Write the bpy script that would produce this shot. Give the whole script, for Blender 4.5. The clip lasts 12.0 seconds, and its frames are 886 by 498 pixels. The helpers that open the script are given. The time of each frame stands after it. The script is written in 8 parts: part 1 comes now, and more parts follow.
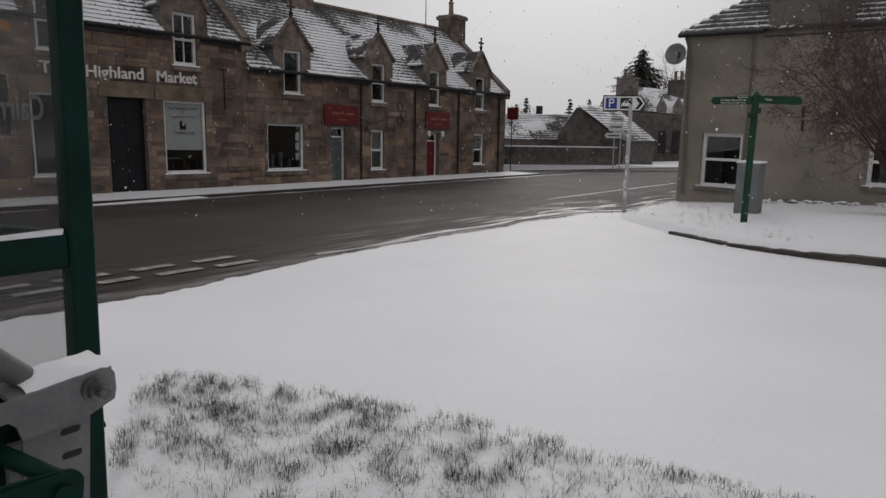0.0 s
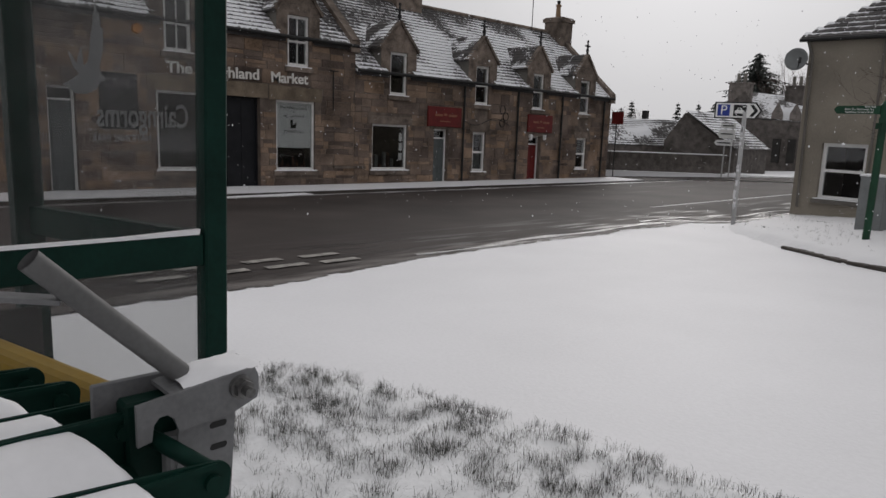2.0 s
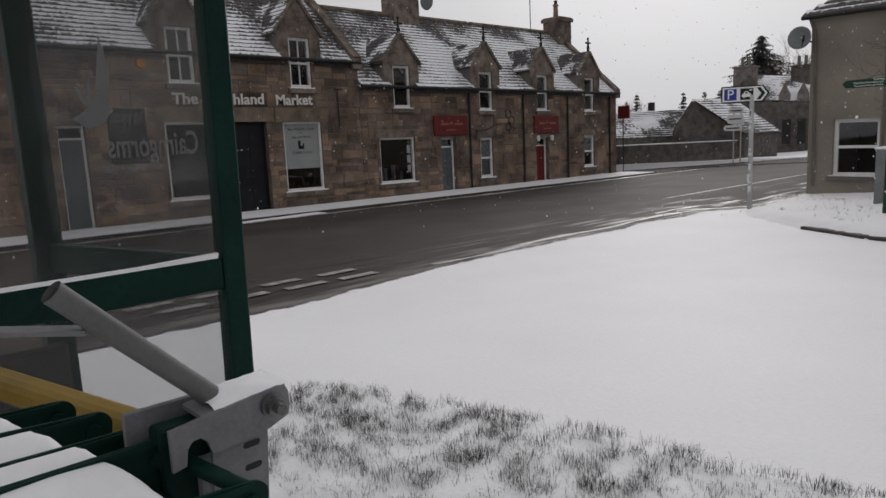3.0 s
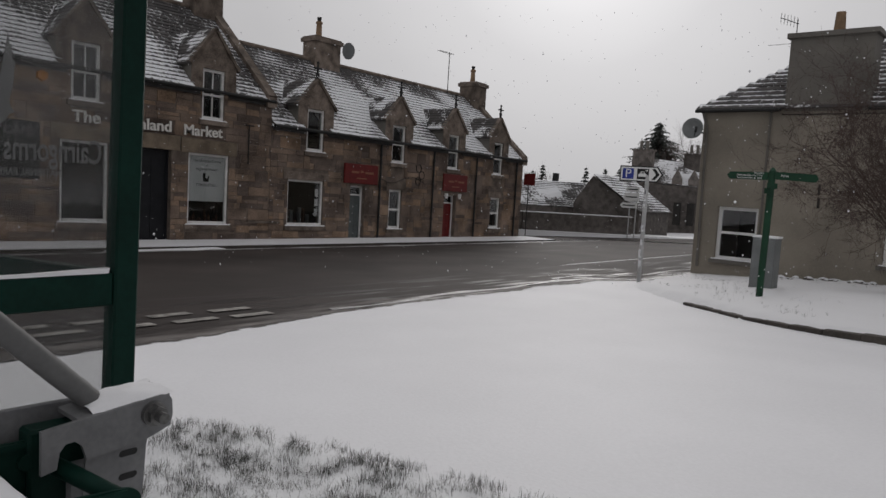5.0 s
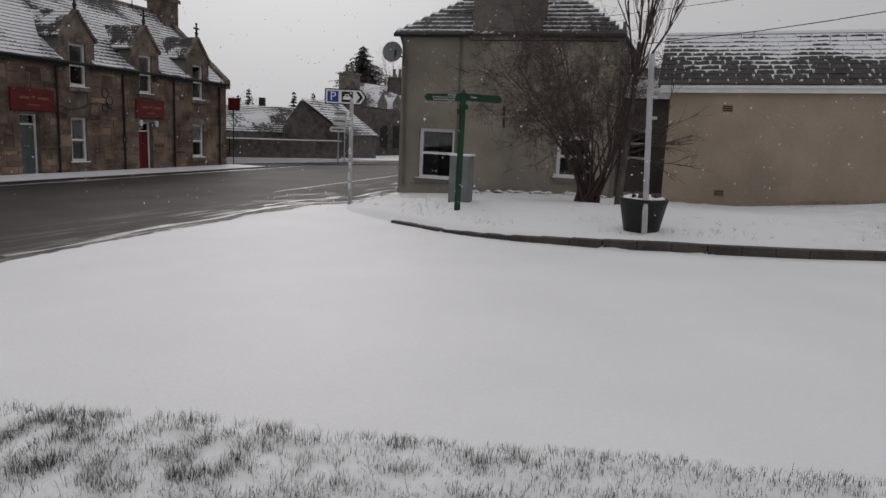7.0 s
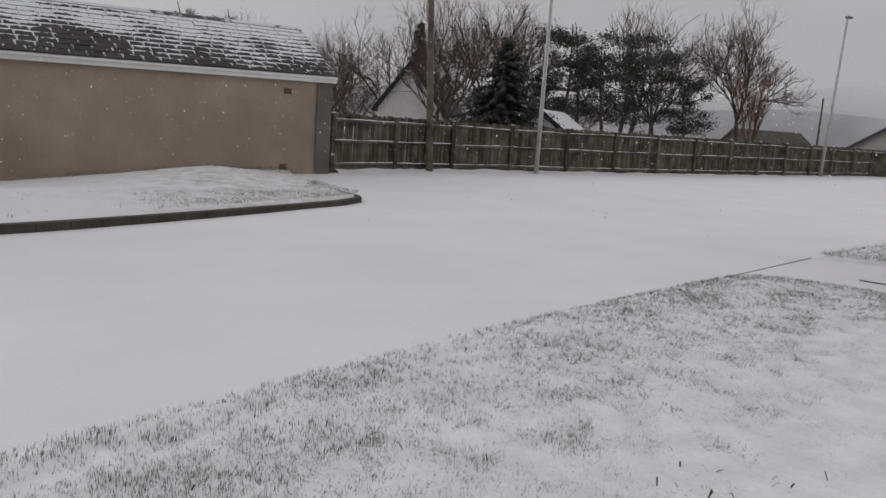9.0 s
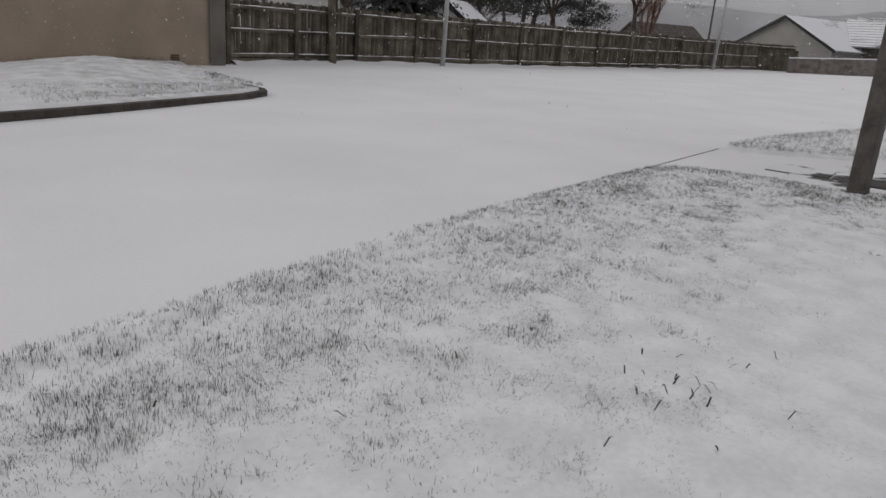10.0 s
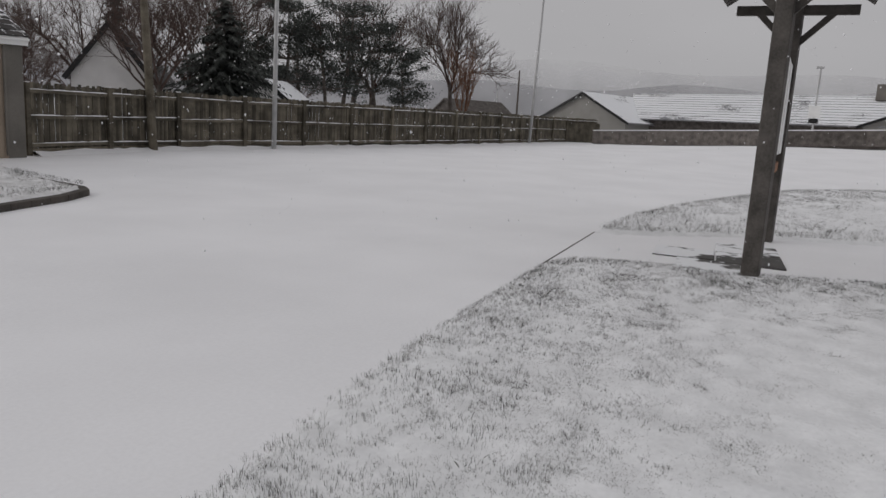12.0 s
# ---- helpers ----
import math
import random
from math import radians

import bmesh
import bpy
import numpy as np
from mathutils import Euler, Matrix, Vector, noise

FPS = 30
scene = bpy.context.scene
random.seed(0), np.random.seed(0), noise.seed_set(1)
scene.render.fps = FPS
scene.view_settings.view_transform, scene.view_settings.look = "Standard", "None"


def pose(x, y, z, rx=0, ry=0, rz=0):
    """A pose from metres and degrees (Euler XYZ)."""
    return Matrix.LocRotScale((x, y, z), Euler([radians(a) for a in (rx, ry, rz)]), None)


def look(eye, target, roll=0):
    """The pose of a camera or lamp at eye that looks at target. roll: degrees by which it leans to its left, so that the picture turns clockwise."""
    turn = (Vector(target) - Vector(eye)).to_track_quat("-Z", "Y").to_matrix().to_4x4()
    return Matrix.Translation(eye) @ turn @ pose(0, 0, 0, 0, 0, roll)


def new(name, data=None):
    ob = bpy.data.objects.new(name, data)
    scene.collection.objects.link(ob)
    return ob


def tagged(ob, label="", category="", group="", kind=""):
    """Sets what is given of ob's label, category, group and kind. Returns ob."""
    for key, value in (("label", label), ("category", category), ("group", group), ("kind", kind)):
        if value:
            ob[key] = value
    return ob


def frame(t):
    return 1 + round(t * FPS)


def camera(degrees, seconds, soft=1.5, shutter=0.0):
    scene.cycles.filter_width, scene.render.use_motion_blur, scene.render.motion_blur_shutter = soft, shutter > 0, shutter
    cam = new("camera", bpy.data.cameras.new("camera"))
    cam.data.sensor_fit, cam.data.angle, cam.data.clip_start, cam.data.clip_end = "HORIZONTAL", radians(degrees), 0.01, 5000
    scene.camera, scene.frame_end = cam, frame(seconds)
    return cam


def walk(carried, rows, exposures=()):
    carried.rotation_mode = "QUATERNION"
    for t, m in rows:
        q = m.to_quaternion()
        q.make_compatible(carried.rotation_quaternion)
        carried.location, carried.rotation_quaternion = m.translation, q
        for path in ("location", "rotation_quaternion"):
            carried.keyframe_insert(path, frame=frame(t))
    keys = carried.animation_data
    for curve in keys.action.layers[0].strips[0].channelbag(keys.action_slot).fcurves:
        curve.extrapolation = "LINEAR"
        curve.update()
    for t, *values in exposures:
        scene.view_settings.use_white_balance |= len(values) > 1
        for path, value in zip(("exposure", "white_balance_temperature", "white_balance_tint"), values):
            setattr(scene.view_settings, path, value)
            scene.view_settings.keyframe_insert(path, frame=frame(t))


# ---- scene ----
# ---- camera ----
cam = camera(62.98, 12.0)
PATH = [
    (0.0, -0.022, 0.042, 1.597, 79.89, -1.02, 39.52),
    (0.5, -0.023, 0.036, 1.625, 80.79, -0.23, 43.74),
    (1.0, -0.032, 0.012, 1.625, 79.79, -1.51, 45.96),
    (1.5, -0.046, 0.006, 1.620, 79.16, -2.17, 46.55),
    (2.0, -0.037, -0.008, 1.627, 79.81, -2.07, 47.40),
    (2.5, -0.050, 0.011, 1.621, 80.01, 1.35, 46.98),
    (3.0, -0.049, -0.006, 1.615, 80.52, 2.63, 47.87),
    (3.2, -0.053, -0.010, 1.610, 81.08, 1.53, 47.26),
    (4.8, -0.030, -0.004, 1.575, 84.81, -2.56, 40.80),
    (5.0, -0.012, -0.039, 1.587, 84.72, -3.40, 40.82),
    (5.5, -0.017, -0.042, 1.582, 83.43, -3.01, 42.63),
    (6.0, -0.019, -0.033, 1.577, 82.54, -2.00, 42.00),
    (6.5, -0.008, -0.000, 1.552, 79.37, 0.91, 37.32),
    (7.0, 0.042, 0.024, 1.559, 80.08, -2.52, 18.31),
    (7.2, 0.062, 0.010, 1.592, 80.25, -4.12, 10.70),
    (7.5, 0.116, 0.006, 1.615, 79.96, 0.38, 1.23),
    (7.7, 0.166, -0.022, 1.601, 80.18, -2.99, -6.66),
    (9.3, 0.270, -0.120, 1.576, 78.98, -3.13, -36.95),
    (9.5, 0.190, -0.084, 1.517, 74.85, -2.78, -36.34),
    (10.0, 0.146, 0.207, 1.518, 73.25, -4.21, -42.91),
    (10.5, 0.192, 0.462, 1.569, 74.08, -3.41, -42.52),
    (11.0, 0.377, 0.808, 1.610, 75.77, -4.19, -48.63),
    (11.5, 0.366, 1.236, 1.616, 78.59, -3.39, -48.34),
    (12.0, 0.449, 1.607, 1.657, 79.87, -3.31, -57.43),
]
walk(cam, [(t, pose(*p)) for t, *p in PATH], [(0.0, 0.06, 6500, 12), (3.0, 0.19, 6500, 12), (5.0, -0.04, 6500, 12), (7.0, 0.04, 6500, 12), (9.5, 0.16, 6500, 12), (10.0, 0.06, 6500, 12), (10.5, 0.01, 6500, 12), (11.0, 0.07, 6500, 12), (12.0, 0.08, 6500, 12)])
# ---- end camera ----

# ---- world and sun ----
SUN_YAW, SUN_UP = 31.0, 20.0
world = bpy.data.worlds.new("overcast_sky")
scene.world = world
world.use_nodes = True
wn, wl = world.node_tree.nodes, world.node_tree.links
wn.clear()
w_out = wn.new("ShaderNodeOutputWorld")
w_bg = wn.new("ShaderNodeBackground")
w_sky = wn.new("ShaderNodeTexSky")
w_sky.sky_type = "NISHITA"
w_sky.sun_disc = False
w_sky.sun_elevation = radians(SUN_UP)
w_sky.sun_rotation = radians(-SUN_YAW)
w_sky.dust_density = 6.0
w_hsv = wn.new("ShaderNodeHueSaturation")
w_hsv.inputs["Saturation"].default_value = 0.05
w_hsv.inputs["Value"].default_value = 0.0008
SUN_DIR = Vector((-math.sin(radians(SUN_YAW)) * math.cos(radians(SUN_UP)), math.cos(radians(SUN_YAW)) * math.cos(radians(SUN_UP)), math.sin(radians(SUN_UP))))
w_tc = wn.new("ShaderNodeTexCoord")
w_dot = wn.new("ShaderNodeVectorMath")
w_dot.operation = "DOT_PRODUCT"
w_dot.inputs[1].default_value = SUN_DIR
# the cloud glows round the hidden sun
w_half = wn.new("ShaderNodeMapRange")
w_half.inputs["From Min"].default_value, w_half.inputs["From Max"].default_value = 0.5, 1.0
w_cr = wn.new("ShaderNodeValToRGB")
for p_, v_ in ((0.0, 0.0), (0.41, 0.05), (0.81, 0.13), (0.91, 0.19), (0.964, 0.27), (0.985, 0.38), (1.0, 0.5)):
    e_ = w_cr.color_ramp.elements[0] if p_ == 0 else w_cr.color_ramp.elements[-1] if p_ == 1 else w_cr.color_ramp.elements.new(p_)
    e_.position, e_.color = p_, (v_, v_, v_ * 0.99, 1)
# an overcast vault, brighter overhead than at the horizon
w_sep = wn.new("ShaderNodeSeparateXYZ")
w_up = wn.new("ShaderNodeMapRange")
w_up.inputs["From Min"].default_value, w_up.inputs["From Max"].default_value = 0.0, 1.0
w_up.inputs["To Min"].default_value, w_up.inputs["To Max"].default_value = 0.345, 0.515
w_map = wn.new("ShaderNodeMapping")
w_map.inputs["Scale"].default_value = (1.0, 1.0, 2.6)
w_no = wn.new("ShaderNodeTexNoise")
w_no.inputs["Scale"].default_value = 2.4
w_no.inputs["Detail"].default_value = 5.0
w_cl = wn.new("ShaderNodeMapRange")
w_cl.inputs["To Min"].default_value, w_cl.inputs["To Max"].default_value = 0.90, 1.10
w_base = wn.new("ShaderNodeMath")
w_base.operation = "MULTIPLY"
w_tint = wn.new("ShaderNodeCombineColor")
w_blue = wn.new("ShaderNodeMath")
w_blue.operation = "MULTIPLY"
w_blue.inputs[1].default_value = 1.015
w_add, w_mix = wn.new("ShaderNodeMix"), wn.new("ShaderNodeMix")
for m_ in (w_add, w_mix):
    m_.data_type, m_.blend_type = "RGBA", "ADD"
    m_.inputs[0].default_value = 1.0
wl.new(w_tc.outputs["Generated"], w_map.inputs["Vector"])
wl.new(w_tc.outputs["Generated"], w_dot.inputs[0])
wl.new(w_tc.outputs["Generated"], w_sep.inputs[0])
wl.new(w_map.outputs["Vector"], w_no.inputs["Vector"])
wl.new(w_no.outputs["Fac"], w_cl.inputs["Value"])
wl.new(w_sep.outputs["Z"], w_up.inputs["Value"])
wl.new(w_up.outputs["Result"], w_base.inputs[0])
wl.new(w_cl.outputs["Result"], w_base.inputs[1])
wl.new(w_base.outputs[0], w_blue.inputs[0])
wl.new(w_base.outputs[0], w_tint.inputs[0])
wl.new(w_base.outputs[0], w_tint.inputs[1])
wl.new(w_blue.outputs[0], w_tint.inputs[2])
wl.new(w_dot.outputs["Value"], w_half.inputs["Value"])
wl.new(w_half.outputs["Result"], w_cr.inputs["Fac"])
wl.new(w_sky.outputs["Color"], w_hsv.inputs["Color"])
wl.new(w_tint.outputs[0], w_add.inputs[6])
wl.new(w_cr.outputs["Color"], w_add.inputs[7])
wl.new(w_add.outputs[2], w_mix.inputs[6])
wl.new(w_hsv.outputs["Color"], w_mix.inputs[7])
wl.new(w_mix.outputs[2], w_bg.inputs["Color"])
w_bg.inputs["Strength"].default_value = 1.0
wl.new(w_bg.outputs["Background"], w_out.inputs["Surface"])
sun = new("sun", bpy.data.lights.new("sun", "SUN"))
sun.data.energy, sun.data.angle, sun.data.color = 0.68, radians(30), (1.0, 0.97, 0.93)
sun.matrix_world = look(SUN_DIR * 60, (0, 0, 0))
scene.view_settings.exposure = 0.0


# ---- materials ----
def mat(name, color, rough=0.8, var=0.25, scale=6.0, fine=60.0, bump=0.3, metal=0.0, per=0.0, tint=None, coord="world", dist=0.01, spec=0.3):
    """A surface with two scales of variation; per: spread of brightness between pieces."""
    m = bpy.data.materials.new(name)
    m.use_nodes = True
    n, l = m.node_tree.nodes, m.node_tree.links
    b = n["Principled BSDF"]
    b.inputs["Roughness"].default_value = rough
    b.inputs["Metallic"].default_value = metal
    b.inputs["Specular IOR Level"].default_value = spec
    geo = n.new("ShaderNodeNewGeometry")
    pos = geo.outputs["Position"]
    n1, n2 = n.new("ShaderNodeTexNoise"), n.new("ShaderNodeTexNoise")
    n1.inputs["Scale"].default_value, n2.inputs["Scale"].default_value = scale, fine
    n1.inputs["Detail"].default_value = n2.inputs["Detail"].default_value = 3.0
    l.new(pos, n1.inputs["Vector"]), l.new(pos, n2.inputs["Vector"])
    add = n.new("ShaderNodeMath")
    add.operation = "MULTIPLY_ADD"
    add.inputs[1].default_value = 0.65
    l.new(n1.outputs["Fac"], add.inputs[0])
    mul = n.new("ShaderNodeMath")
    mul.operation = "MULTIPLY"
    mul.inputs[1].default_value = 0.35
    l.new(n2.outputs["Fac"], mul.inputs[0])
    l.new(mul.outputs[0], add.inputs[2])
    ramp = n.new("ShaderNodeValToRGB")
    c0 = tuple(c * (1 - var) for c in color)
    c1 = tint if tint else tuple(min(1, c * (1 + var)) for c in color)
    ramp.color_ramp.elements[0].position, ramp.color_ramp.elements[0].color = 0.36, (*c0, 1)
    ramp.color_ramp.elements[1].position, ramp.color_ramp.elements[1].color = 0.64, (*c1, 1)
    l.new(add.outputs[0], ramp.inputs["Fac"])
    col = ramp.outputs["Color"]
    if per:
        oi = n.new("ShaderNodeObjectInfo")
        sm = n.new("ShaderNodeMath")
        sm.operation = "ADD"
        l.new(oi.outputs["Random"], sm.inputs[0]), l.new(geo.outputs["Random Per Island"], sm.inputs[1])
        fr = n.new("ShaderNodeMath")
        fr.operation = "FRACT"
        l.new(sm.outputs[0], fr.inputs[0])
        mr = n.new("ShaderNodeMapRange")
        mr.inputs["To Min"].default_value, mr.inputs["To Max"].default_value = 1 - per, 1 + per
        l.new(fr.outputs[0], mr.inputs["Value"])
        hs = n.new("ShaderNodeHueSaturation")
        l.new(mr.outputs["Result"], hs.inputs["Value"])
        l.new(col, hs.inputs["Color"])
        col = hs.outputs["Color"]
    l.new(col, b.inputs["Base Color"])
    if bump:
        bp = n.new("ShaderNodeBump")
        bp.inputs["Strength"].default_value, bp.inputs["Distance"].default_value = bump, dist
        l.new(add.outputs[0], bp.inputs["Height"])
        l.new(bp.outputs["Normal"], b.inputs["Normal"])
    return m


def snowy(name, color, cover=0.5, scale=1.3, fine=14.0, rough=0.7, per=0.3, upper=0.35, stretch=(1, 1, 1), uvk=0.0, fall=None, joint=0.16):
    """A roof or ledge surface on which snow has settled in patches, on faces that look up."""
    m = mat(name, color, rough, 0.3, 3.0, 40.0, 0.4, per=per)
    n, l = m.node_tree.nodes, m.node_tree.links
    b = n["Principled BSDF"]
    old = b.inputs["Base Color"].links[0].from_socket
    geo = n.new("ShaderNodeNewGeometry")
    mp = n.new("ShaderNodeMapping")
    mp.inputs["Scale"].default_value = stretch
    l.new(geo.outputs["Position"], mp.inputs["Vector"])
    a, c = n.new("ShaderNodeTexNoise"), n.new("ShaderNodeTexNoise")
    a.inputs["Scale"].default_value, c.inputs["Scale"].default_value = scale, fine
    a.inputs["Detail"].default_value = c.inputs["Detail"].default_value = 4.0
    l.new(mp.outputs["Vector"], a.inputs["Vector"]), l.new(geo.outputs["Position"], c.inputs["Vector"])
    mx = n.new("ShaderNodeMath")
    mx.operation = "MULTIPLY_ADD"
    mx.inputs[1].default_value = 0.45
    l.new(c.outputs["Fac"], mx.inputs[0]), l.new(a.outputs["Fac"], mx.inputs[2])
    msum = mx.outputs[0]
    if uvk:
        uv = n.new("ShaderNodeUVMap")
        su = n.new("ShaderNodeSeparateXYZ")
        l.new(uv.outputs["UV"], su.inputs[0])
        mu = n.new("ShaderNodeMath")
        mu.operation = "MULTIPLY_ADD"
        mu.inputs[1].default_value = uvk
        l.new(su.outputs["Y"], mu.inputs[0]), l.new(msum, mu.inputs[2])
        ab = n.new("ShaderNodeMath")
        ab.operation = "PINGPONG"
        ab.inputs[1].default_value = 0.5
        l.new(su.outputs["X"], ab.inputs[0])
        jt = n.new("ShaderNodeMapRange")
        jt.inputs["From Min"].default_value, jt.inputs["From Max"].default_value = 0.0, 0.07
        jt.inputs["To Min"].default_value, jt.inputs["To Max"].default_value = joint, 0.0
        l.new(ab.outputs[0], jt.inputs["Value"])
        ms = n.new("ShaderNodeMath")
        ms.operation = "ADD"
        l.new(mu.outputs[0], ms.inputs[0]), l.new(jt.outputs["Result"], ms.inputs[1])
        sb = n.new("ShaderNodeMath")
        sb.operation = "SUBTRACT"
        sb.inputs[1].default_value = uvk * 0.4
        l.new(ms.outputs[0], sb.inputs[0])
        msum = sb.outputs[0]
    if fall:
        sz, hz, ah = n.new("ShaderNodeSeparateXYZ"), n.new("ShaderNodeMapRange"), n.new("ShaderNodeMath")
        l.new(geo.outputs["Position"], sz.inputs[0]), l.new(sz.outputs["Z"], hz.inputs["Value"])
        for key, val in zip(("From Min", "From Max", "To Min", "To Max"), fall):
            hz.inputs[key].default_value = val
        ah.operation = "ADD"
        l.new(msum, ah.inputs[0]), l.new(hz.outputs["Result"], ah.inputs[1])
        msum = ah.outputs[0]
    thr = n.new("ShaderNodeMapRange")
    t0 = 0.95 - 0.45 * cover
    thr.inputs["From Min"].default_value, thr.inputs["From Max"].default_value = t0 - 0.03, t0 + 0.04
    l.new(msum, thr.inputs["Value"])
    sep = n.new("ShaderNodeSeparateXYZ")
    l.new(geo.outputs["True Normal"], sep.inputs[0])
    up = n.new("ShaderNodeMath")
    up.operation = "GREATER_THAN"
    up.inputs[1].default_value = upper
    l.new(sep.outputs["Z"], up.inputs[0])
    fac = n.new("ShaderNodeMath")
    fac.operation = "MULTIPLY"
    l.new(thr.outputs["Result"], fac.inputs[0]), l.new(up.outputs[0], fac.inputs[1])
    mix = n.new("ShaderNodeMix")
    mix.data_type = "RGBA"
    mix.inputs[7].default_value = (0.8, 0.81, 0.83, 1)
    l.new(fac.outputs[0], mix.inputs[0]), l.new(old, mix.inputs[6])
    l.new(mix.outputs[2], b.inputs["Base Color"])
    return m


M_SNOW = mat("snow", (0.80, 0.80, 0.815), 0.65, 0.045, 0.5, 35.0, 0.25, dist=0.02)
M_SNOWLAWN = mat("snow_over_grass", (0.75, 0.755, 0.765), 0.7, 0.10, 4.0, 30.0, 0.45, dist=0.03)
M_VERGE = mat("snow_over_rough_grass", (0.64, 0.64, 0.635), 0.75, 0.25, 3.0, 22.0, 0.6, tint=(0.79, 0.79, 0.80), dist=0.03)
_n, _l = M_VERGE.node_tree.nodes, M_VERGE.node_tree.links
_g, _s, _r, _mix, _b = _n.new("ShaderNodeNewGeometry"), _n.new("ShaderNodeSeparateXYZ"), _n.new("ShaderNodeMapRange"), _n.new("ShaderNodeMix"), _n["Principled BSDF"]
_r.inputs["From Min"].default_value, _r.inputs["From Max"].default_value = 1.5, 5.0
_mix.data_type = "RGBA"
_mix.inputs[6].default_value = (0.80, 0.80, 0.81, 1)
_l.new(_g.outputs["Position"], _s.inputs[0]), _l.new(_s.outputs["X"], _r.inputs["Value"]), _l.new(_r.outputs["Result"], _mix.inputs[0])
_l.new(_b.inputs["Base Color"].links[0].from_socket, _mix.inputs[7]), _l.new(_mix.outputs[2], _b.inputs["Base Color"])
M_ROAD = mat("wet_asphalt", (0.046, 0.038, 0.035), 0.55, 0.35, 0.5, 90.0, 0.25, dist=0.004)
_n, _l = M_ROAD.node_tree.nodes, M_ROAD.node_tree.links
_b = _n["Principled BSDF"]
_b.inputs["Specular IOR Level"].default_value = 0.10
_g, _m, _t, _s = _n.new("ShaderNodeNewGeometry"), _n.new("ShaderNodeMapping"), _n.new("ShaderNodeTexNoise"), _n.new("ShaderNodeSeparateXYZ")
_m.inputs["Scale"].default_value = (1.6, 0.22, 1.0)
_t.inputs["Scale"].default_value, _t.inputs["Detail"].default_value = 1.0, 7.0
_l.new(_g.outputs["Position"], _m.inputs["Vector"]), _l.new(_m.outputs["Vector"], _t.inputs["Vector"]), _l.new(_g.outputs["Position"], _s.inputs[0])
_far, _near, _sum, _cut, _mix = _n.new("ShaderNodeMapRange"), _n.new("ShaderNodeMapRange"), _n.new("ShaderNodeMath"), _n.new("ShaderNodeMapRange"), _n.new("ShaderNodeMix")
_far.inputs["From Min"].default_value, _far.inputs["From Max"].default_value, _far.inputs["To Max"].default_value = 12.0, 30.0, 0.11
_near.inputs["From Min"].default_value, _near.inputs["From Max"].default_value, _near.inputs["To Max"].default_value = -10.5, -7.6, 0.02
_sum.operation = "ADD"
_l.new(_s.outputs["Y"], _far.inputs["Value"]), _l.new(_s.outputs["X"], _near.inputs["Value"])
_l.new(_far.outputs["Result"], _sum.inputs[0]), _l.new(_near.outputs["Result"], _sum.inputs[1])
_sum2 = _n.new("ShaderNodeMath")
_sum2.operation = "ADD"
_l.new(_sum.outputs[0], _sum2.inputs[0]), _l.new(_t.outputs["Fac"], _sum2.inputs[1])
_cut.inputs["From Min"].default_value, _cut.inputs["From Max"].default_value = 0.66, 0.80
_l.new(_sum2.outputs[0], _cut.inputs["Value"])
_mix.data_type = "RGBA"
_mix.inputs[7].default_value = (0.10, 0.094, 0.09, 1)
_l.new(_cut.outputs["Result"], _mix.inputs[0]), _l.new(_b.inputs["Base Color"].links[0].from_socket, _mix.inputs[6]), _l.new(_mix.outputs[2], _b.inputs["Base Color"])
_wn, _wr, _wm, _wx = _n.new("ShaderNodeTexNoise"), _n.new("ShaderNodeMapRange"), _n.new("ShaderNodeMapping"), _n.new("ShaderNodeMapRange")
_wm.inputs["Scale"].default_value = (2.8, 0.42, 1.0)
_wn.inputs["Scale"].default_value, _wn.inputs["Detail"].default_value = 1.3, 6.0
_wr.inputs["From Min"].default_value, _wr.inputs["From Max"].default_value = 0.50, 0.62
_wx.inputs["From Min"].default_value, _wx.inputs["From Max"].default_value = -10.2, -8.6
_l.new(_g.outputs["Position"], _wm.inputs["Vector"]), _l.new(_wm.outputs["Vector"], _wn.inputs["Vector"]), _l.new(_s.outputs["X"], _wx.inputs["Value"])
_l.new(_wn.outputs["Fac"], _wr.inputs["Value"])
_wf, _wc, _wg = _n.new("ShaderNodeMath"), _n.new("ShaderNodeMix"), _n.new("ShaderNodeMapRange")
_wf.operation = "MULTIPLY"
_l.new(_wr.outputs["Result"], _wf.inputs[0]), _l.new(_wx.outputs["Result"], _wf.inputs[1])
_wc.data_type = "RGBA"
_wc.inputs[7].default_value = (0.017, 0.013, 0.012, 1)
_l.new(_wf.outputs[0], _wc.inputs[0]), _l.new(_mix.outputs[2], _wc.inputs[6])
# thin grey slush, streaked by tyres, thickening into the snow at the edge
_sm, _sn, _sa, _sc, _sx = _n.new("ShaderNodeMapping"), _n.new("ShaderNodeTexNoise"), _n.new("ShaderNodeMath"), _n.new("ShaderNodeMapRange"), _n.new("ShaderNodeMix")
_sm.inputs["Scale"].default_value = (4.5, 0.7, 1.0)
_sn.inputs["Scale"].default_value, _sn.inputs["Detail"].default_value = 1.1, 8.0
_sa.operation, _sa.inputs[1].default_value = "MULTIPLY_ADD", 2.6
_sc.inputs["From Min"].default_value, _sc.inputs["From Max"].default_value = -6.6, -5.8
_sx.data_type = "RGBA"
_sx.inputs[7].default_value = (0.23, 0.212, 0.2, 1)
_l.new(_g.outputs["Position"], _sm.inputs["Vector"]), _l.new(_sm.outputs["Vector"], _sn.inputs["Vector"])
_sy, _sd = _n.new("ShaderNodeMapRange"), _n.new("ShaderNodeMath")
_sy.interpolation_type, _sd.operation = "SMOOTHSTEP", "ADD"
_sy.inputs["From Min"].default_value, _sy.inputs["From Max"].default_value = 3.8, 7.2
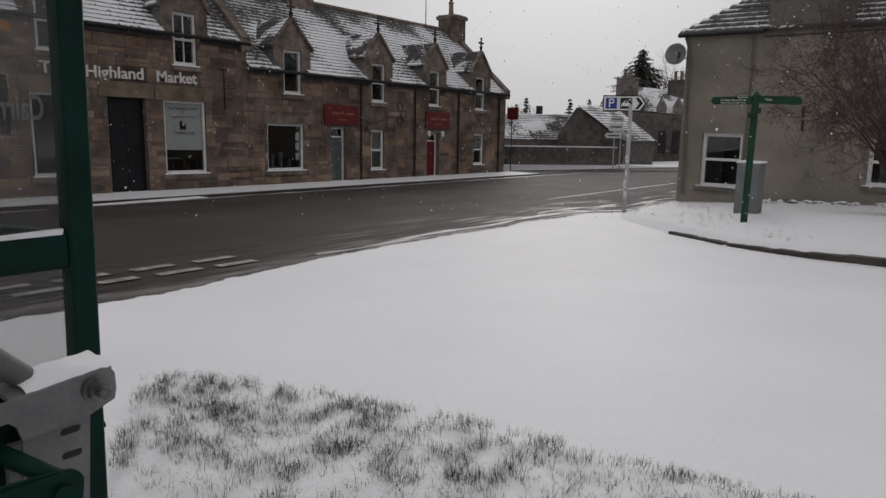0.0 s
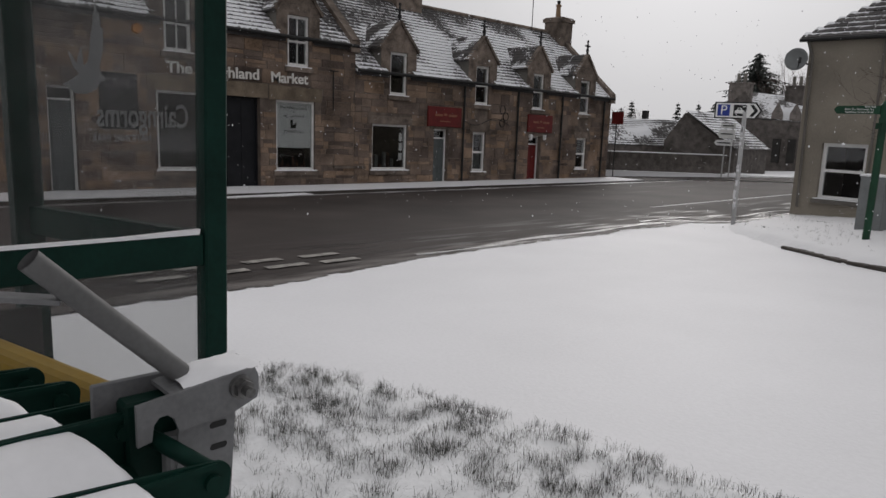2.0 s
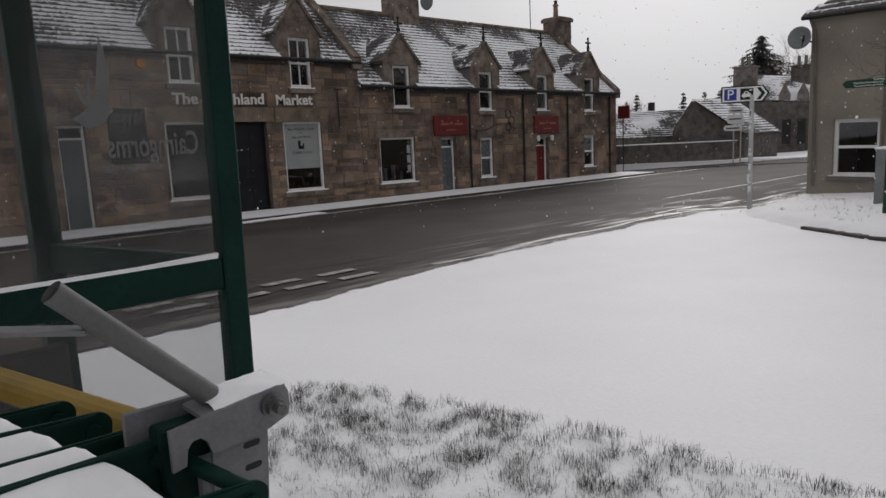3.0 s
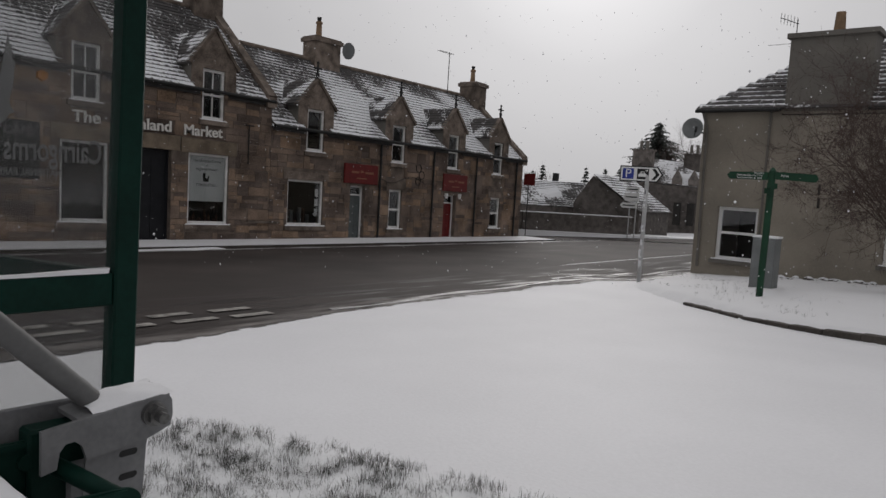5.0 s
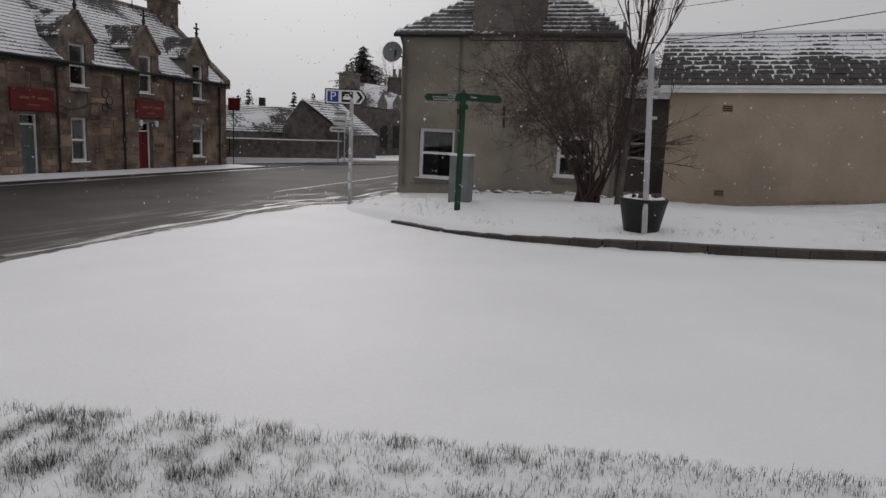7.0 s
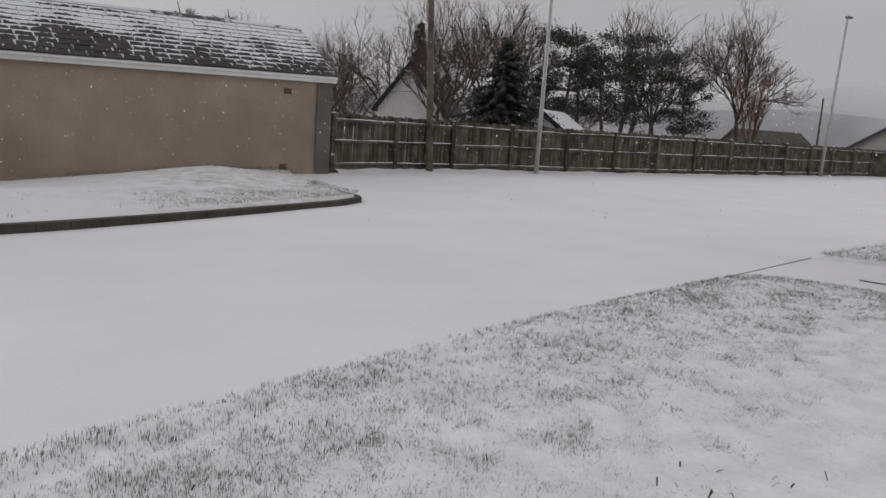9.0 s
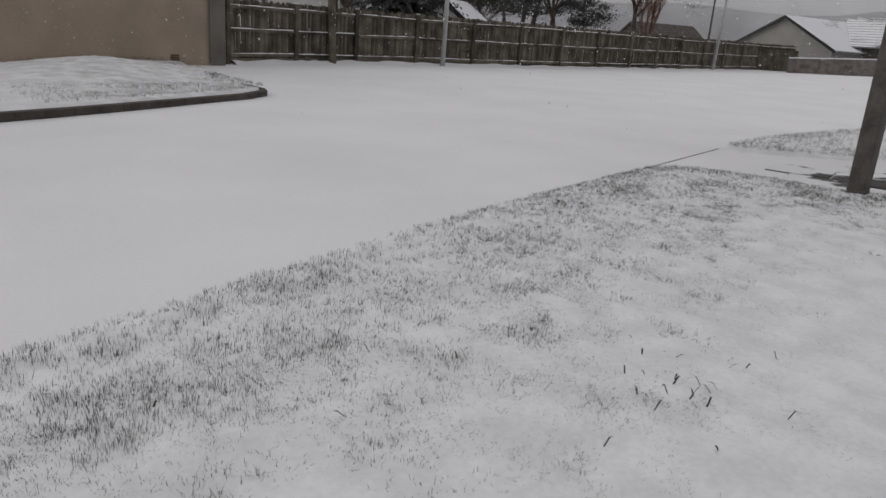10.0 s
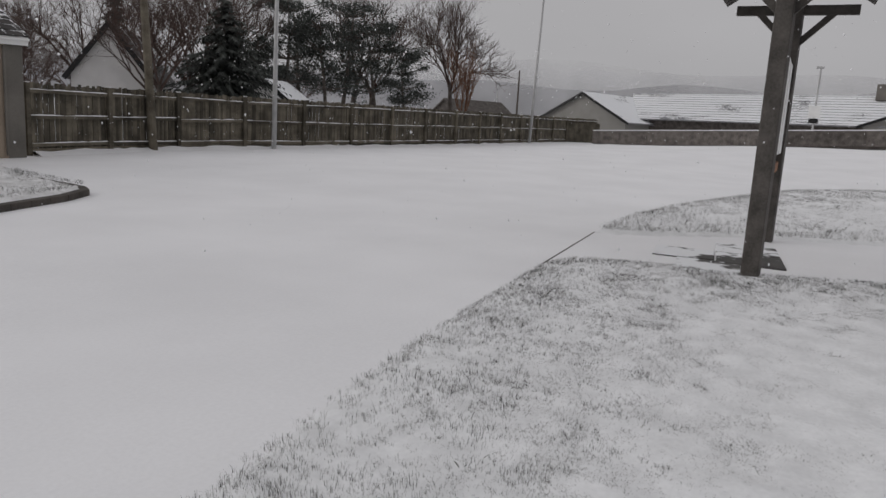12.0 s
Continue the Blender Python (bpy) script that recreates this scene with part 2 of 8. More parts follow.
_sy.inputs["To Min"].default_value, _sy.inputs["To Max"].default_value = -0.42, 0.0
_l.new(_s.outputs["Y"], _sy.inputs["Value"]), _l.new(_sy.outputs["Result"], _sd.inputs[0]), _l.new(_s.outputs["X"], _sd.inputs[1])
_l.new(_sn.outputs["Fac"], _sa.inputs[0]), _l.new(_sd.outputs[0], _sa.inputs[2]), _l.new(_sa.outputs[0], _sc.inputs["Value"])
_l.new(_sc.outputs["Result"], _sx.inputs[0]), _l.new(_wc.outputs[2], _sx.inputs[6]), _l.new(_sx.outputs[2], _b.inputs["Base Color"])
_wg.inputs["To Min"].default_value, _wg.inputs["To Max"].default_value = 0.7, 0.35
_l.new(_wf.outputs[0], _wg.inputs["Value"]), _l.new(_wg.outputs["Result"], _b.inputs["Roughness"])
M_SLUSH = mat("slush", (0.32, 0.31, 0.31), 0.45, 0.6, 1.6, 20.0, 0.5, dist=0.015)
M_LINE = mat("road_paint", (0.26, 0.245, 0.225), 0.6, 0.6, 5.0, 30.0, 0.2)
M_KERB = mat("kerb_stone", (0.065, 0.057, 0.05), 0.8, 0.4, 2.0, 30.0, 0.4, per=0.04)
M_STONE = mat("brown_sandstone", (0.205, 0.161, 0.135), 0.9, 0.5, 1.3, 26.0, 1.0, dist=0.03, spec=0.15)
# each stone has its own shade: blackened, grey, brown, rusty or buff
_n, _l = M_STONE.node_tree.nodes, M_STONE.node_tree.links
_b = _n["Principled BSDF"]
_g, _o, _a, _f, _c, _mix = _n.new("ShaderNodeNewGeometry"), _n.new("ShaderNodeObjectInfo"), _n.new("ShaderNodeMath"), _n.new("ShaderNodeMath"), _n.new("ShaderNodeValToRGB"), _n.new("ShaderNodeMix")
_a.operation, _f.operation = "ADD", "FRACT"
_l.new(_g.outputs["Random Per Island"], _a.inputs[0]), _l.new(_o.outputs["Random"], _a.inputs[1]), _l.new(_a.outputs[0], _f.inputs[0]), _l.new(_f.outputs[0], _c.inputs["Fac"])
_c.color_ramp.interpolation = "LINEAR"
for p_, v_ in ((0.0, (0.5, 0.49, 0.49)), (0.2, (0.68, 0.68, 0.69)), (0.45, (0.82, 0.79, 0.76)), (0.7, (0.98, 0.92, 0.85)), (0.88, (1.12, 0.98, 0.80)), (1.0, (1.3, 1.22, 1.1))):
    e_ = _c.color_ramp.elements[0] if p_ == 0 else _c.color_ramp.elements[-1] if p_ == 1 else _c.color_ramp.elements.new(p_)
    e_.position, e_.color = p_, (*v_, 1)
_mix.data_type, _mix.blend_type = "RGBA", "MULTIPLY"
_mix.inputs[0].default_value = 1.0
_l.new(_b.inputs["Base Color"].links[0].from_socket, _mix.inputs[6]), _l.new(_c.outputs["Color"], _mix.inputs[7]), _l.new(_mix.outputs[2], _b.inputs["Base Color"])
M_MORTAR = mat("lime_mortar", (0.15, 0.12, 0.10), 0.9, 0.4, 3.0, 40.0, 0.8, dist=0.02)
M_DRESSED = mat("dressed_sandstone", (0.165, 0.134, 0.112), 0.88, 0.5, 3.0, 30.0, 0.8, per=0.25, dist=0.02, spec=0.15)
M_LINTEL = mat("buff_sandstone", (0.21, 0.168, 0.125), 0.88, 0.35, 2.5, 30.0, 0.6, per=0.15, dist=0.015, spec=0.15)
M_SLATE = snowy("snowy_slate", (0.06, 0.056, 0.055), 0.66, 0.55, 11.0, upper=0.3, uvk=0.34, fall=(4.3, 6.8, 0.03, -0.19))
M_SLATE2 = snowy("snow_dusted_slate", (0.055, 0.051, 0.049), 0.34, 0.7, 8.0, upper=0.3, uvk=0.55)
M_SLATE4 = snowy("outbuilding_slate", (0.042, 0.038, 0.036), 0.36, 0.7, 7.0, upper=0.3, uvk=0.5, fall=(3.0, 4.35, -0.21, 0.28), joint=0.36)
M_RENDERC = mat("roughcast_render", (0.265, 0.237, 0.196), 0.92, 0.2, 0.8, 45.0, 1.0, dist=0.012)
M_GARAGE = mat("tan_roughcast", (0.35, 0.285, 0.225), 0.92, 0.2, 0.6, 45.0, 1.0, dist=0.012)
M_GREYR = mat("grey_cement_render", (0.155, 0.145, 0.13), 0.9, 0.25, 0.9, 40.0, 0.4)
M_WHITE = mat("white_paint", (0.78, 0.78, 0.77), 0.5, 0.06, 3.0, 40.0, 0.05)
M_SASH = mat("weathered_white_paint", (0.72, 0.715, 0.70), 0.6, 0.15, 4.0, 40.0, 0.1)
M_DSLATE = snowy("dark_dormer_slate", (0.06, 0.055, 0.053), 0.42, 1.4, 12.0, upper=0.1)
M_GREENP = mat("dark_green_paint", (0.0035, 0.022, 0.016), 0.55, 0.3, 5.0, 60.0, 0.08, spec=0.12)
M_GREENS = mat("sign_green_paint", (0.008, 0.045, 0.022), 0.5, 0.25, 4.0, 50.0, 0.05)
M_RED = mat("red_paint", (0.13, 0.012, 0.011), 0.5, 0.2, 4.0, 40.0, 0.05)
M_DARKD = mat("dark_door_paint", (0.010, 0.011, 0.014), 0.5, 0.3, 3.0, 40.0, 0.1)
M_GREYD = mat("grey_door_paint", (0.10, 0.115, 0.115), 0.5, 0.2, 3.0, 40.0, 0.1)
# near-black surface for room interiors: their dimness is put into the colour
M_INNER = mat("dark_painted_room", (0.03, 0.028, 0.026), 0.8, 0.3, 2.0, 20.0, 0.0)
M_IRON = mat("cast_iron", (0.02, 0.02, 0.02), 0.55, 0.3, 5.0, 60.0, 0.2)
M_GALV = mat("galvanised_steel", (0.17, 0.172, 0.176), 0.6, 0.18, 14.0, 120.0, 0.12, metal=0.2, dist=0.001)
M_TUBE = mat("weathered_galvanised_tube", (0.115, 0.115, 0.115), 0.65, 0.15, 8.0, 120.0, 0.05, metal=0.1, dist=0.001)
M_NUT = mat("dull_zinc", (0.16, 0.158, 0.155), 0.4, 0.4, 30.0, 200.0, 0.1, metal=0.8, dist=0.001)
M_POLE = mat("grey_painted_pole", (0.42, 0.42, 0.42), 0.5, 0.15, 3.0, 60.0, 0.1)
M_CAB = mat("grey_cabinet_paint", (0.17, 0.18, 0.18), 0.55, 0.15, 3.0, 40.0, 0.1)
M_WOOD = mat("weathered_fence_wood", (0.098, 0.086, 0.066), 0.88, 0.5, 2.2, 35.0, 0.6, per=0.45)
M_BEAM = mat("tarred_timber", (0.075, 0.068, 0.062), 0.8, 0.35, 4.0, 40.0, 0.5, per=0.1)
M_BLACK = mat("black_vinyl", (0.015, 0.015, 0.015), 0.5, 0.2, 4.0, 40.0, 0.0)
M_BLUE = mat("blue_vinyl", (0.03, 0.05, 0.28), 0.5, 0.1, 4.0, 40.0, 0.0)
M_YELLOW = mat("yellow_paint", (0.22, 0.14, 0.022), 0.45, 0.15, 6.0, 60.0, 0.1)
M_GRASS = mat("winter_grass", (0.085, 0.085, 0.075), 0.8, 0.45, 3.0, 40.0, 0.0, per=0.5)
M_BARK = mat("bare_bark", (0.09, 0.077, 0.068), 0.9, 0.35, 4.0, 30.0, 0.5)
M_TWIG = mat("reddish_twigs", (0.075, 0.052, 0.045), 0.9, 0.35, 4.0, 30.0, 0.0)
M_NEEDLE = mat("dark_needles", (0.062, 0.068, 0.062), 0.85, 0.4, 2.0, 20.0, 0.0, per=0.4)
M_CLAY = mat("clay_pot", (0.24, 0.16, 0.10), 0.8, 0.25, 5.0, 40.0, 0.2)
M_HARL = mat("white_harling", (0.62, 0.61, 0.60), 0.9, 0.08, 1.0, 50.0, 0.4)
M_FARROOF = snowy("far_snowy_tiles", (0.10, 0.098, 0.10), 0.70, 0.3, 5.0)
M_DARKWALL = mat("dark_rubble", (0.135, 0.12, 0.11), 0.9, 0.4, 3.0, 20.0, 0.8, per=0.3)
# haze is painted: pale hill colour, opacity fading out with height
M_HILL = mat("haze_painted_hill", (0.40, 0.40, 0.415), 1.0, 0.3, 0.012, 0.05, 0.0)
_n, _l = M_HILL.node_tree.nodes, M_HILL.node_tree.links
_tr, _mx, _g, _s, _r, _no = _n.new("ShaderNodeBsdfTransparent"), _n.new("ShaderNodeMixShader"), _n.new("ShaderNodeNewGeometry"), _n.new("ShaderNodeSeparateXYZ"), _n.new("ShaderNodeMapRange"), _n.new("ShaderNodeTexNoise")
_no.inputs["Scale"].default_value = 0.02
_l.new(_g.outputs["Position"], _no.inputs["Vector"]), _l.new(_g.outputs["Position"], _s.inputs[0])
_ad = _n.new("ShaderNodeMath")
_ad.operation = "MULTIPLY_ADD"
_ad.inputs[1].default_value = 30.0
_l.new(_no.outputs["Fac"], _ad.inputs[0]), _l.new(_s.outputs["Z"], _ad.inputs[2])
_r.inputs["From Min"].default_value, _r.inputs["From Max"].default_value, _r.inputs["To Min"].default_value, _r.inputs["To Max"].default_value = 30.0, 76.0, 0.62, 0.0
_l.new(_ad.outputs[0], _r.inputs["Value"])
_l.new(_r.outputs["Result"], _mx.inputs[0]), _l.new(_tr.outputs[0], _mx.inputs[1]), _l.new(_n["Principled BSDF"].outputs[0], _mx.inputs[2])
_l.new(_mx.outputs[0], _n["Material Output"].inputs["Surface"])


def glass(name, tint, rough=0.02, alpha=0.035, graze=0.6):
    m = bpy.data.materials.new(name)
    m.use_nodes = True
    n, l = m.node_tree.nodes, m.node_tree.links
    n.clear()
    o = n.new("ShaderNodeOutputMaterial")
    tr, gl, mx, fr = n.new("ShaderNodeBsdfTransparent"), n.new("ShaderNodeBsdfGlossy"), n.new("ShaderNodeMixShader"), n.new("ShaderNodeLayerWeight")
    tr.inputs["Color"].default_value = (*tint, 1)
    gl.inputs["Roughness"].default_value = rough
    fr.inputs["Blend"].default_value = 0.5
    pw = n.new("ShaderNodeMath")
    pw.operation = "POWER"
    pw.inputs[1].default_value = 4.0
    sc = n.new("ShaderNodeMath")
    sc.operation = "MULTIPLY_ADD"
    sc.inputs[1].default_value, sc.inputs[2].default_value = graze, alpha
    l.new(fr.outputs["Facing"], pw.inputs[0]), l.new(pw.outputs[0], sc.inputs[0])
    l.new(sc.outputs[0], mx.inputs[0]), l.new(tr.outputs[0], mx.inputs[1]), l.new(gl.outputs[0], mx.inputs[2])
    l.new(mx.outputs[0], o.inputs["Surface"])
    return m


M_PANE = glass("window_glass", (0.80, 0.81, 0.81), alpha=0.05)
def misted(m, lo, hi, scale):
    """A thin, patchy film of damp and dirt on glass."""
    n, l = m.node_tree.nodes, m.node_tree.links
    o = n["Material Output"]
    old = o.inputs["Surface"].links[0].from_socket
    geo, no, mr = n.new("ShaderNodeNewGeometry"), n.new("ShaderNodeTexNoise"), n.new("ShaderNodeMapRange")
    no.inputs["Scale"].default_value, no.inputs["Detail"].default_value = scale, 5.0
    mr.inputs["From Min"].default_value, mr.inputs["From Max"].default_value = 0.35, 0.65
    mr.inputs["To Min"].default_value, mr.inputs["To Max"].default_value = lo, hi
    di, ts, m1, m2 = n.new("ShaderNodeBsdfDiffuse"), n.new("ShaderNodeBsdfTranslucent"), n.new("ShaderNodeMixShader"), n.new("ShaderNodeMixShader")
    di.inputs["Color"].default_value = ts.inputs["Color"].default_value = (0.62, 0.62, 0.62, 1)
    m1.inputs[0].default_value = 0.5
    l.new(geo.outputs["Position"], no.inputs["Vector"]), l.new(no.outputs["Fac"], mr.inputs["Value"])
    l.new(di.outputs[0], m1.inputs[1]), l.new(ts.outputs[0], m1.inputs[2])
    l.new(mr.outputs["Result"], m2.inputs[0]), l.new(old, m2.inputs[1]), l.new(m1.outputs[0], m2.inputs[2])
    l.new(m2.outputs[0], o.inputs["Surface"])
    return m


M_SHELTERGLASS = misted(glass("smoked_shelter_glass", (0.87, 0.873, 0.873), 0.03, 0.009, 0.02), 0.004, 0.026, 2.2)


# ---- mesh helpers ----
def box(bm, x0, x1, y0, y1, z0, z1):
    c = Vector(((x0 + x1) / 2, (y0 + y1) / 2, (z0 + z1) / 2))
    bmesh.ops.create_cube(bm, size=1, matrix=Matrix.Translation(c) @ Matrix.Diagonal((abs(x1 - x0), abs(y1 - y0), abs(z1 - z0), 1)))
    return bm


def beam(bm, a, b, w, h, up=(0, 0, 1)):
    """A bar of section w x h from a to b."""
    a, b = Vector(a), Vector(b)
    d = (b - a)
    x = d.cross(Vector(up))
    if x.length < 1e-5:
        x = d.cross(Vector((0, 1, 0)))
    x.normalize()
    z = x.cross(d).normalized()
    m = Matrix((x * w, d, z * h)).transposed().to_4x4()
    bmesh.ops.create_cube(bm, size=1, matrix=Matrix.Translation((a + b) / 2) @ m)
    return bm


def rod(bm, a, b, r0, r1=None, seg=10, caps=True):
    a, b = Vector(a), Vector(b)
    d = b - a
    q = d.to_track_quat("Z", "Y").to_matrix().to_4x4()
    bmesh.ops.create_cone(bm, cap_ends=caps, segments=seg, radius1=r0, radius2=r0 if r1 is None else r1, depth=d.length, matrix=Matrix.Translation((a + b) / 2) @ q)
    return bm


def poly(bm, pts):
    return bm.faces.new([bm.verts.new(p) for p in pts])


def prism(bm, pts, off):
    """A solid between the outline pts and the same outline moved by off."""
    n = len(pts)
    a = [bm.verts.new(p) for p in pts]
    b = [bm.verts.new(Vector(p) + Vector(off)) for p in pts]
    bm.faces.new(a), bm.faces.new(b[::-1])
    for i in range(n):
        bm.faces.new((a[i], b[i], b[(i + 1) % n], a[(i + 1) % n]))
    bmesh.ops.recalc_face_normals(bm, faces=bm.faces)
    return bm


def bevel(bm, w, seg=1):
    bmesh.ops.bevel(bm, geom=bm.edges[:], offset=w, segments=seg, affect="EDGES", profile=0.5)
    return bm


def root_of(ob):
    while ob.parent:
        ob = ob.parent
    return ob


def thing(name, loc, label="", category="", group="", kind=""):
    e = new(name)
    e.location = loc
    e.empty_display_size = 0.2
    return tagged(e, label, category, group, kind)


def finish(name, bm, material):
    me = bpy.data.meshes.new(name)
    bmesh.ops.recalc_face_normals(bm, faces=bm.faces)
    bm.to_mesh(me)
    bm.free()
    me.materials.append(material)
    return me


def part(name, bm, material, parent, label="", smooth=False):
    """Links a bmesh given in world coordinates as one mesh under a thing or a part."""
    bmesh.ops.translate(bm, verts=bm.verts, vec=-root_of(parent).location)
    me = finish(name, bm, material)
    if smooth:
        me.shade_smooth()
    ob = new(name, me)
    ob.parent = parent
    if label:
        ob["label"] = label
    return ob


def solo(name, bm, material, label="", category="", group="", kind="", smooth=False):
    me = finish(name, bm, material)
    if smooth:
        me.shade_smooth()
    return tagged(new(name, me), label, category, group, kind)


def B():
    return bmesh.new()


def words(name, text, size, material, m, parent=None, depth=0.004, align="CENTER", wide=1.0, bold=0.0):
    cu = bpy.data.curves.new(name, "FONT")
    cu.body, cu.size, cu.extrude, cu.align_x, cu.align_y = text, size, depth, align, "CENTER"
    cu.offset = bold
    cu.materials.append(material)
    ob = new(name, cu)
    dg = bpy.context.evaluated_depsgraph_get()
    me = bpy.data.meshes.new_from_object(ob.evaluated_get(dg))
    bpy.data.objects.remove(ob)
    me.name = name
    if not me.materials:
        me.materials.append(material)
    if parent:
        me.transform(Matrix.Translation(-root_of(parent).location) @ m @ Matrix.Diagonal((wide, 1, 1, 1)))
    else:
        me.transform(m @ Matrix.Diagonal((wide, 1, 1, 1)))
    o = new(name, me)
    if parent:
        o.parent = parent
    return o


def lift(x, y):
    """Height of the ground: it falls towards the main street and rises gently along the fence."""
    yy = min(max(y, -10), 40)
    z = 0.0375 * max(min(x, 0.0), -24) * (1 + 0.015 * (yy - 10))
    z += 0.06 * max(0.0, min(21 - y, 60)) * min(1, max(0, (x - 32) / 21))
    z += 0.0125 * max(0.0, min(x, 120) - 8.0) * min(1, max(0, (y + 5) / 15)) * 0.9
    return z


def bank(x, y):
    s = min(1, max(0, (y - 15.5) / 5))
    d = min(1, max(0, (y - 13.0) / 4.5))
    low = 0.21 + 0.19 * min(1, max(0, (x + 2.5) / 2.5))
    low *= min(1, max(0, (6.0 - x) / 4.5)) * min(1, max(0, (x + 10) / 2))
    return 0.05 * s * s * (3 - 2 * s) * min(1, max(0, (x - 5) / 4)) - low * d * d * (3 - 2 * d)


def verge_h(x, d):
    """How far the raised verge stands over the ground, d from its edge."""
    return 0.11 * min(1, max(0.2, (x + 7.5) / 3)) + 0.14 * min(1, max(0, d) / 3.0)


# ---- ground ----
def spread(lo, hi, dlo, dhi, step, grow=1.25):
    c = list(np.arange(dlo, dhi + 1e-6, step))
    s, v = step, dhi
    while v < hi:
        s *= grow
        v = min(hi, v + s)
        c.append(v)
    s, v = step, dlo
    while v > lo:
        s *= grow
        v = max(lo, v - s)
        c.insert(0, v)
    return c


def ground_z(x, y):
    return lift(x, y) + bank(x, y)


def sheet(name, xs, ys, zf, material, keep=None):
    vs = [(x, y, zf(x, y)) for y in ys for x in xs]
    nx = len(xs)
    fs = []
    for j in range(len(ys) - 1):
        for i in range(nx - 1):
            if keep is None or keep((xs[i] + xs[i + 1]) / 2, (ys[j] + ys[j + 1]) / 2):
                fs.append((j * nx + i, j * nx + i + 1, (j + 1) * nx + i + 1, (j + 1) * nx + i))
    me = bpy.data.meshes.new(name)
    me.from_pydata(vs, [], fs)
    me.materials.append(material)
    me.shade_smooth()
    return new(name, me)


def snow_z(x, y):
    n = noise.noise(Vector((x * 0.35, y * 0.35, 3.1))) * 0.02 + noise.noise(Vector((x * 1.3, y * 1.3, 7.7))) * 0.006
    return ground_z(x, y) + n * (min(1, max(0, (x + 7.6) / 2)) if x < 70 else 0)


ground = sheet("ground", spread(-900, 1200, -26, 56, 0.5), spread(-500, 1500, -6, 42, 0.5), snow_z, M_SNOW)
tagged(ground, "smooth fresh snow lying over street and verges", "snow", kind="structure")


# main street: bare wet asphalt
def street_z(x, y):
    return ground_z(x, y) + 0.009


def street_edge(y):
    s = min(1, max(0, (7.2 - y) / 3.4))
    return -7.40 + 0.42 * s * s * (3 - 2 * s) + 0.18 * noise.noise(Vector((0, y * 0.9, 2))) + 0.3 * noise.noise(Vector((0, y * 0.3, 8))) + 0.09 * noise.noise(Vector((0, y * 4.5, 4)))


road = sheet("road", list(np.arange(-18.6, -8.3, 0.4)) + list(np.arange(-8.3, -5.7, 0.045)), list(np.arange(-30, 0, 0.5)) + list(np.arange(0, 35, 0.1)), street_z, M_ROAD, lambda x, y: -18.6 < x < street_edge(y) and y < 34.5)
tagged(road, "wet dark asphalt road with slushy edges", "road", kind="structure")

# far side pavement along the stone row
FX = -20.2
bm = B()
box(bm, FX - 0.1, -18.5, -30, 29.8, -1.6, -0.62)
for v in bm.verts:
    v.co.z += -0.012 * (v.co.y - 12)
kb = B()
box(kb, -18.5, -18.43, -30, 29.8, -1.6, -0.64)
for v in kb.verts:
    v.co.z += -0.012 * (v.co.y - 12)
solo("kerb", kb, M_KERB, "dark wet kerb edge of the shop pavement", "kerb", kind="structure")
pavement = solo("pavement", bm, M_SNOW, "snow-covered pavement in front of the stone shops", "pavement", kind="structure")


def tilt(z, y):
    """The stone row steps down the street."""
    return z - 0.02 * (y - 12)


def shear(bm):
    for v in bm.verts:
        v.co.z -= 0.02 * (v.co.y - 12)
    return bm


def wall_x(bm, x0, x1, y0, y1, z0, z1, holes):
    """A wall from x0 to x1 thick along y with openings (ya, yb, za, zb) cut through."""
    ys = sorted({y0, y1, *[min(max(h[i], y0), y1) for h in holes for i in (0, 1)]})
    zs = sorted({z0, z1, *[min(max(h[i], z0), z1) for h in holes for i in (2, 3)]})
    for i in range(len(ys) - 1):
        run = None
        for k in range(len(zs) - 1):
            cy, cz = (ys[i] + ys[i + 1]) / 2, (zs[k] + zs[k + 1]) / 2
            solid = not any(h[0] < cy < h[1] and h[2] < cz < h[3] for h in holes)
            if solid and run is None:
                run = zs[k]
            if run is not None and (not solid or k == len(zs) - 2):
                top = zs[k + 1] if solid else zs[k]
                box(bm, x0, x1, ys[i], ys[i + 1], run, top)
                run = None
    bmesh.ops.remove_doubles(bm, verts=bm.verts, dist=1e-4)
    return bm


def turned(bm):
    """Swaps x and y, for walls that run along x."""
    for v in bm.verts:
        v.co.x, v.co.y = v.co.y, v.co.x
    bmesh.ops.reverse_faces(bm, faces=bm.faces)
    return bm


def wall_y(bm, y0, y1, x0, x1, z0, z1, holes):
    b2 = wall_x(B(), y0, y1, x0, x1, z0, z1, holes)
    turned(b2)
    me = bpy.data.meshes.new("t")
    b2.to_mesh(me)
    b2.free()
    bm.from_mesh(me)
    bpy.data.meshes.remove(me)
    return bm


# openings of the stone row: y0, y1, z0, z1 before the tilt
SHOP_HOLES = dict(door=(9.88, 11.0, -0.75, 2.04), window=(11.55, 12.94, -0.16, 2.02), window_l=(7.87, 9.14, -0.15, 2.05), door_l=(5.15, 5.82, -0.7, 1.98))
SHOP_UP = [(11.95, 12.72, 3.05, 4.6), (8.13, 8.9, 3.1, 4.65)]
ROW_HOLES = dict(cafe=(15.25, 16.82, -0.15, 1.45), gdoor=(18.1, 18.85, -0.8, 1.38), w2=(20.15, 20.85, -0.22, 1.34), rdoor=(23.45, 24.25, -0.75, 1.28), w4=(26.75, 27.5, -0.12, 1.3))
ROW_UP = [(15.98, 16.75, 2.45, 3.93), (20.18, 20.92, 2.38, 3.86), (23.57, 24.27, 2.38, 3.86), (26.8, 27.5, 2.35, 3.84)]
DEEP = 7.0


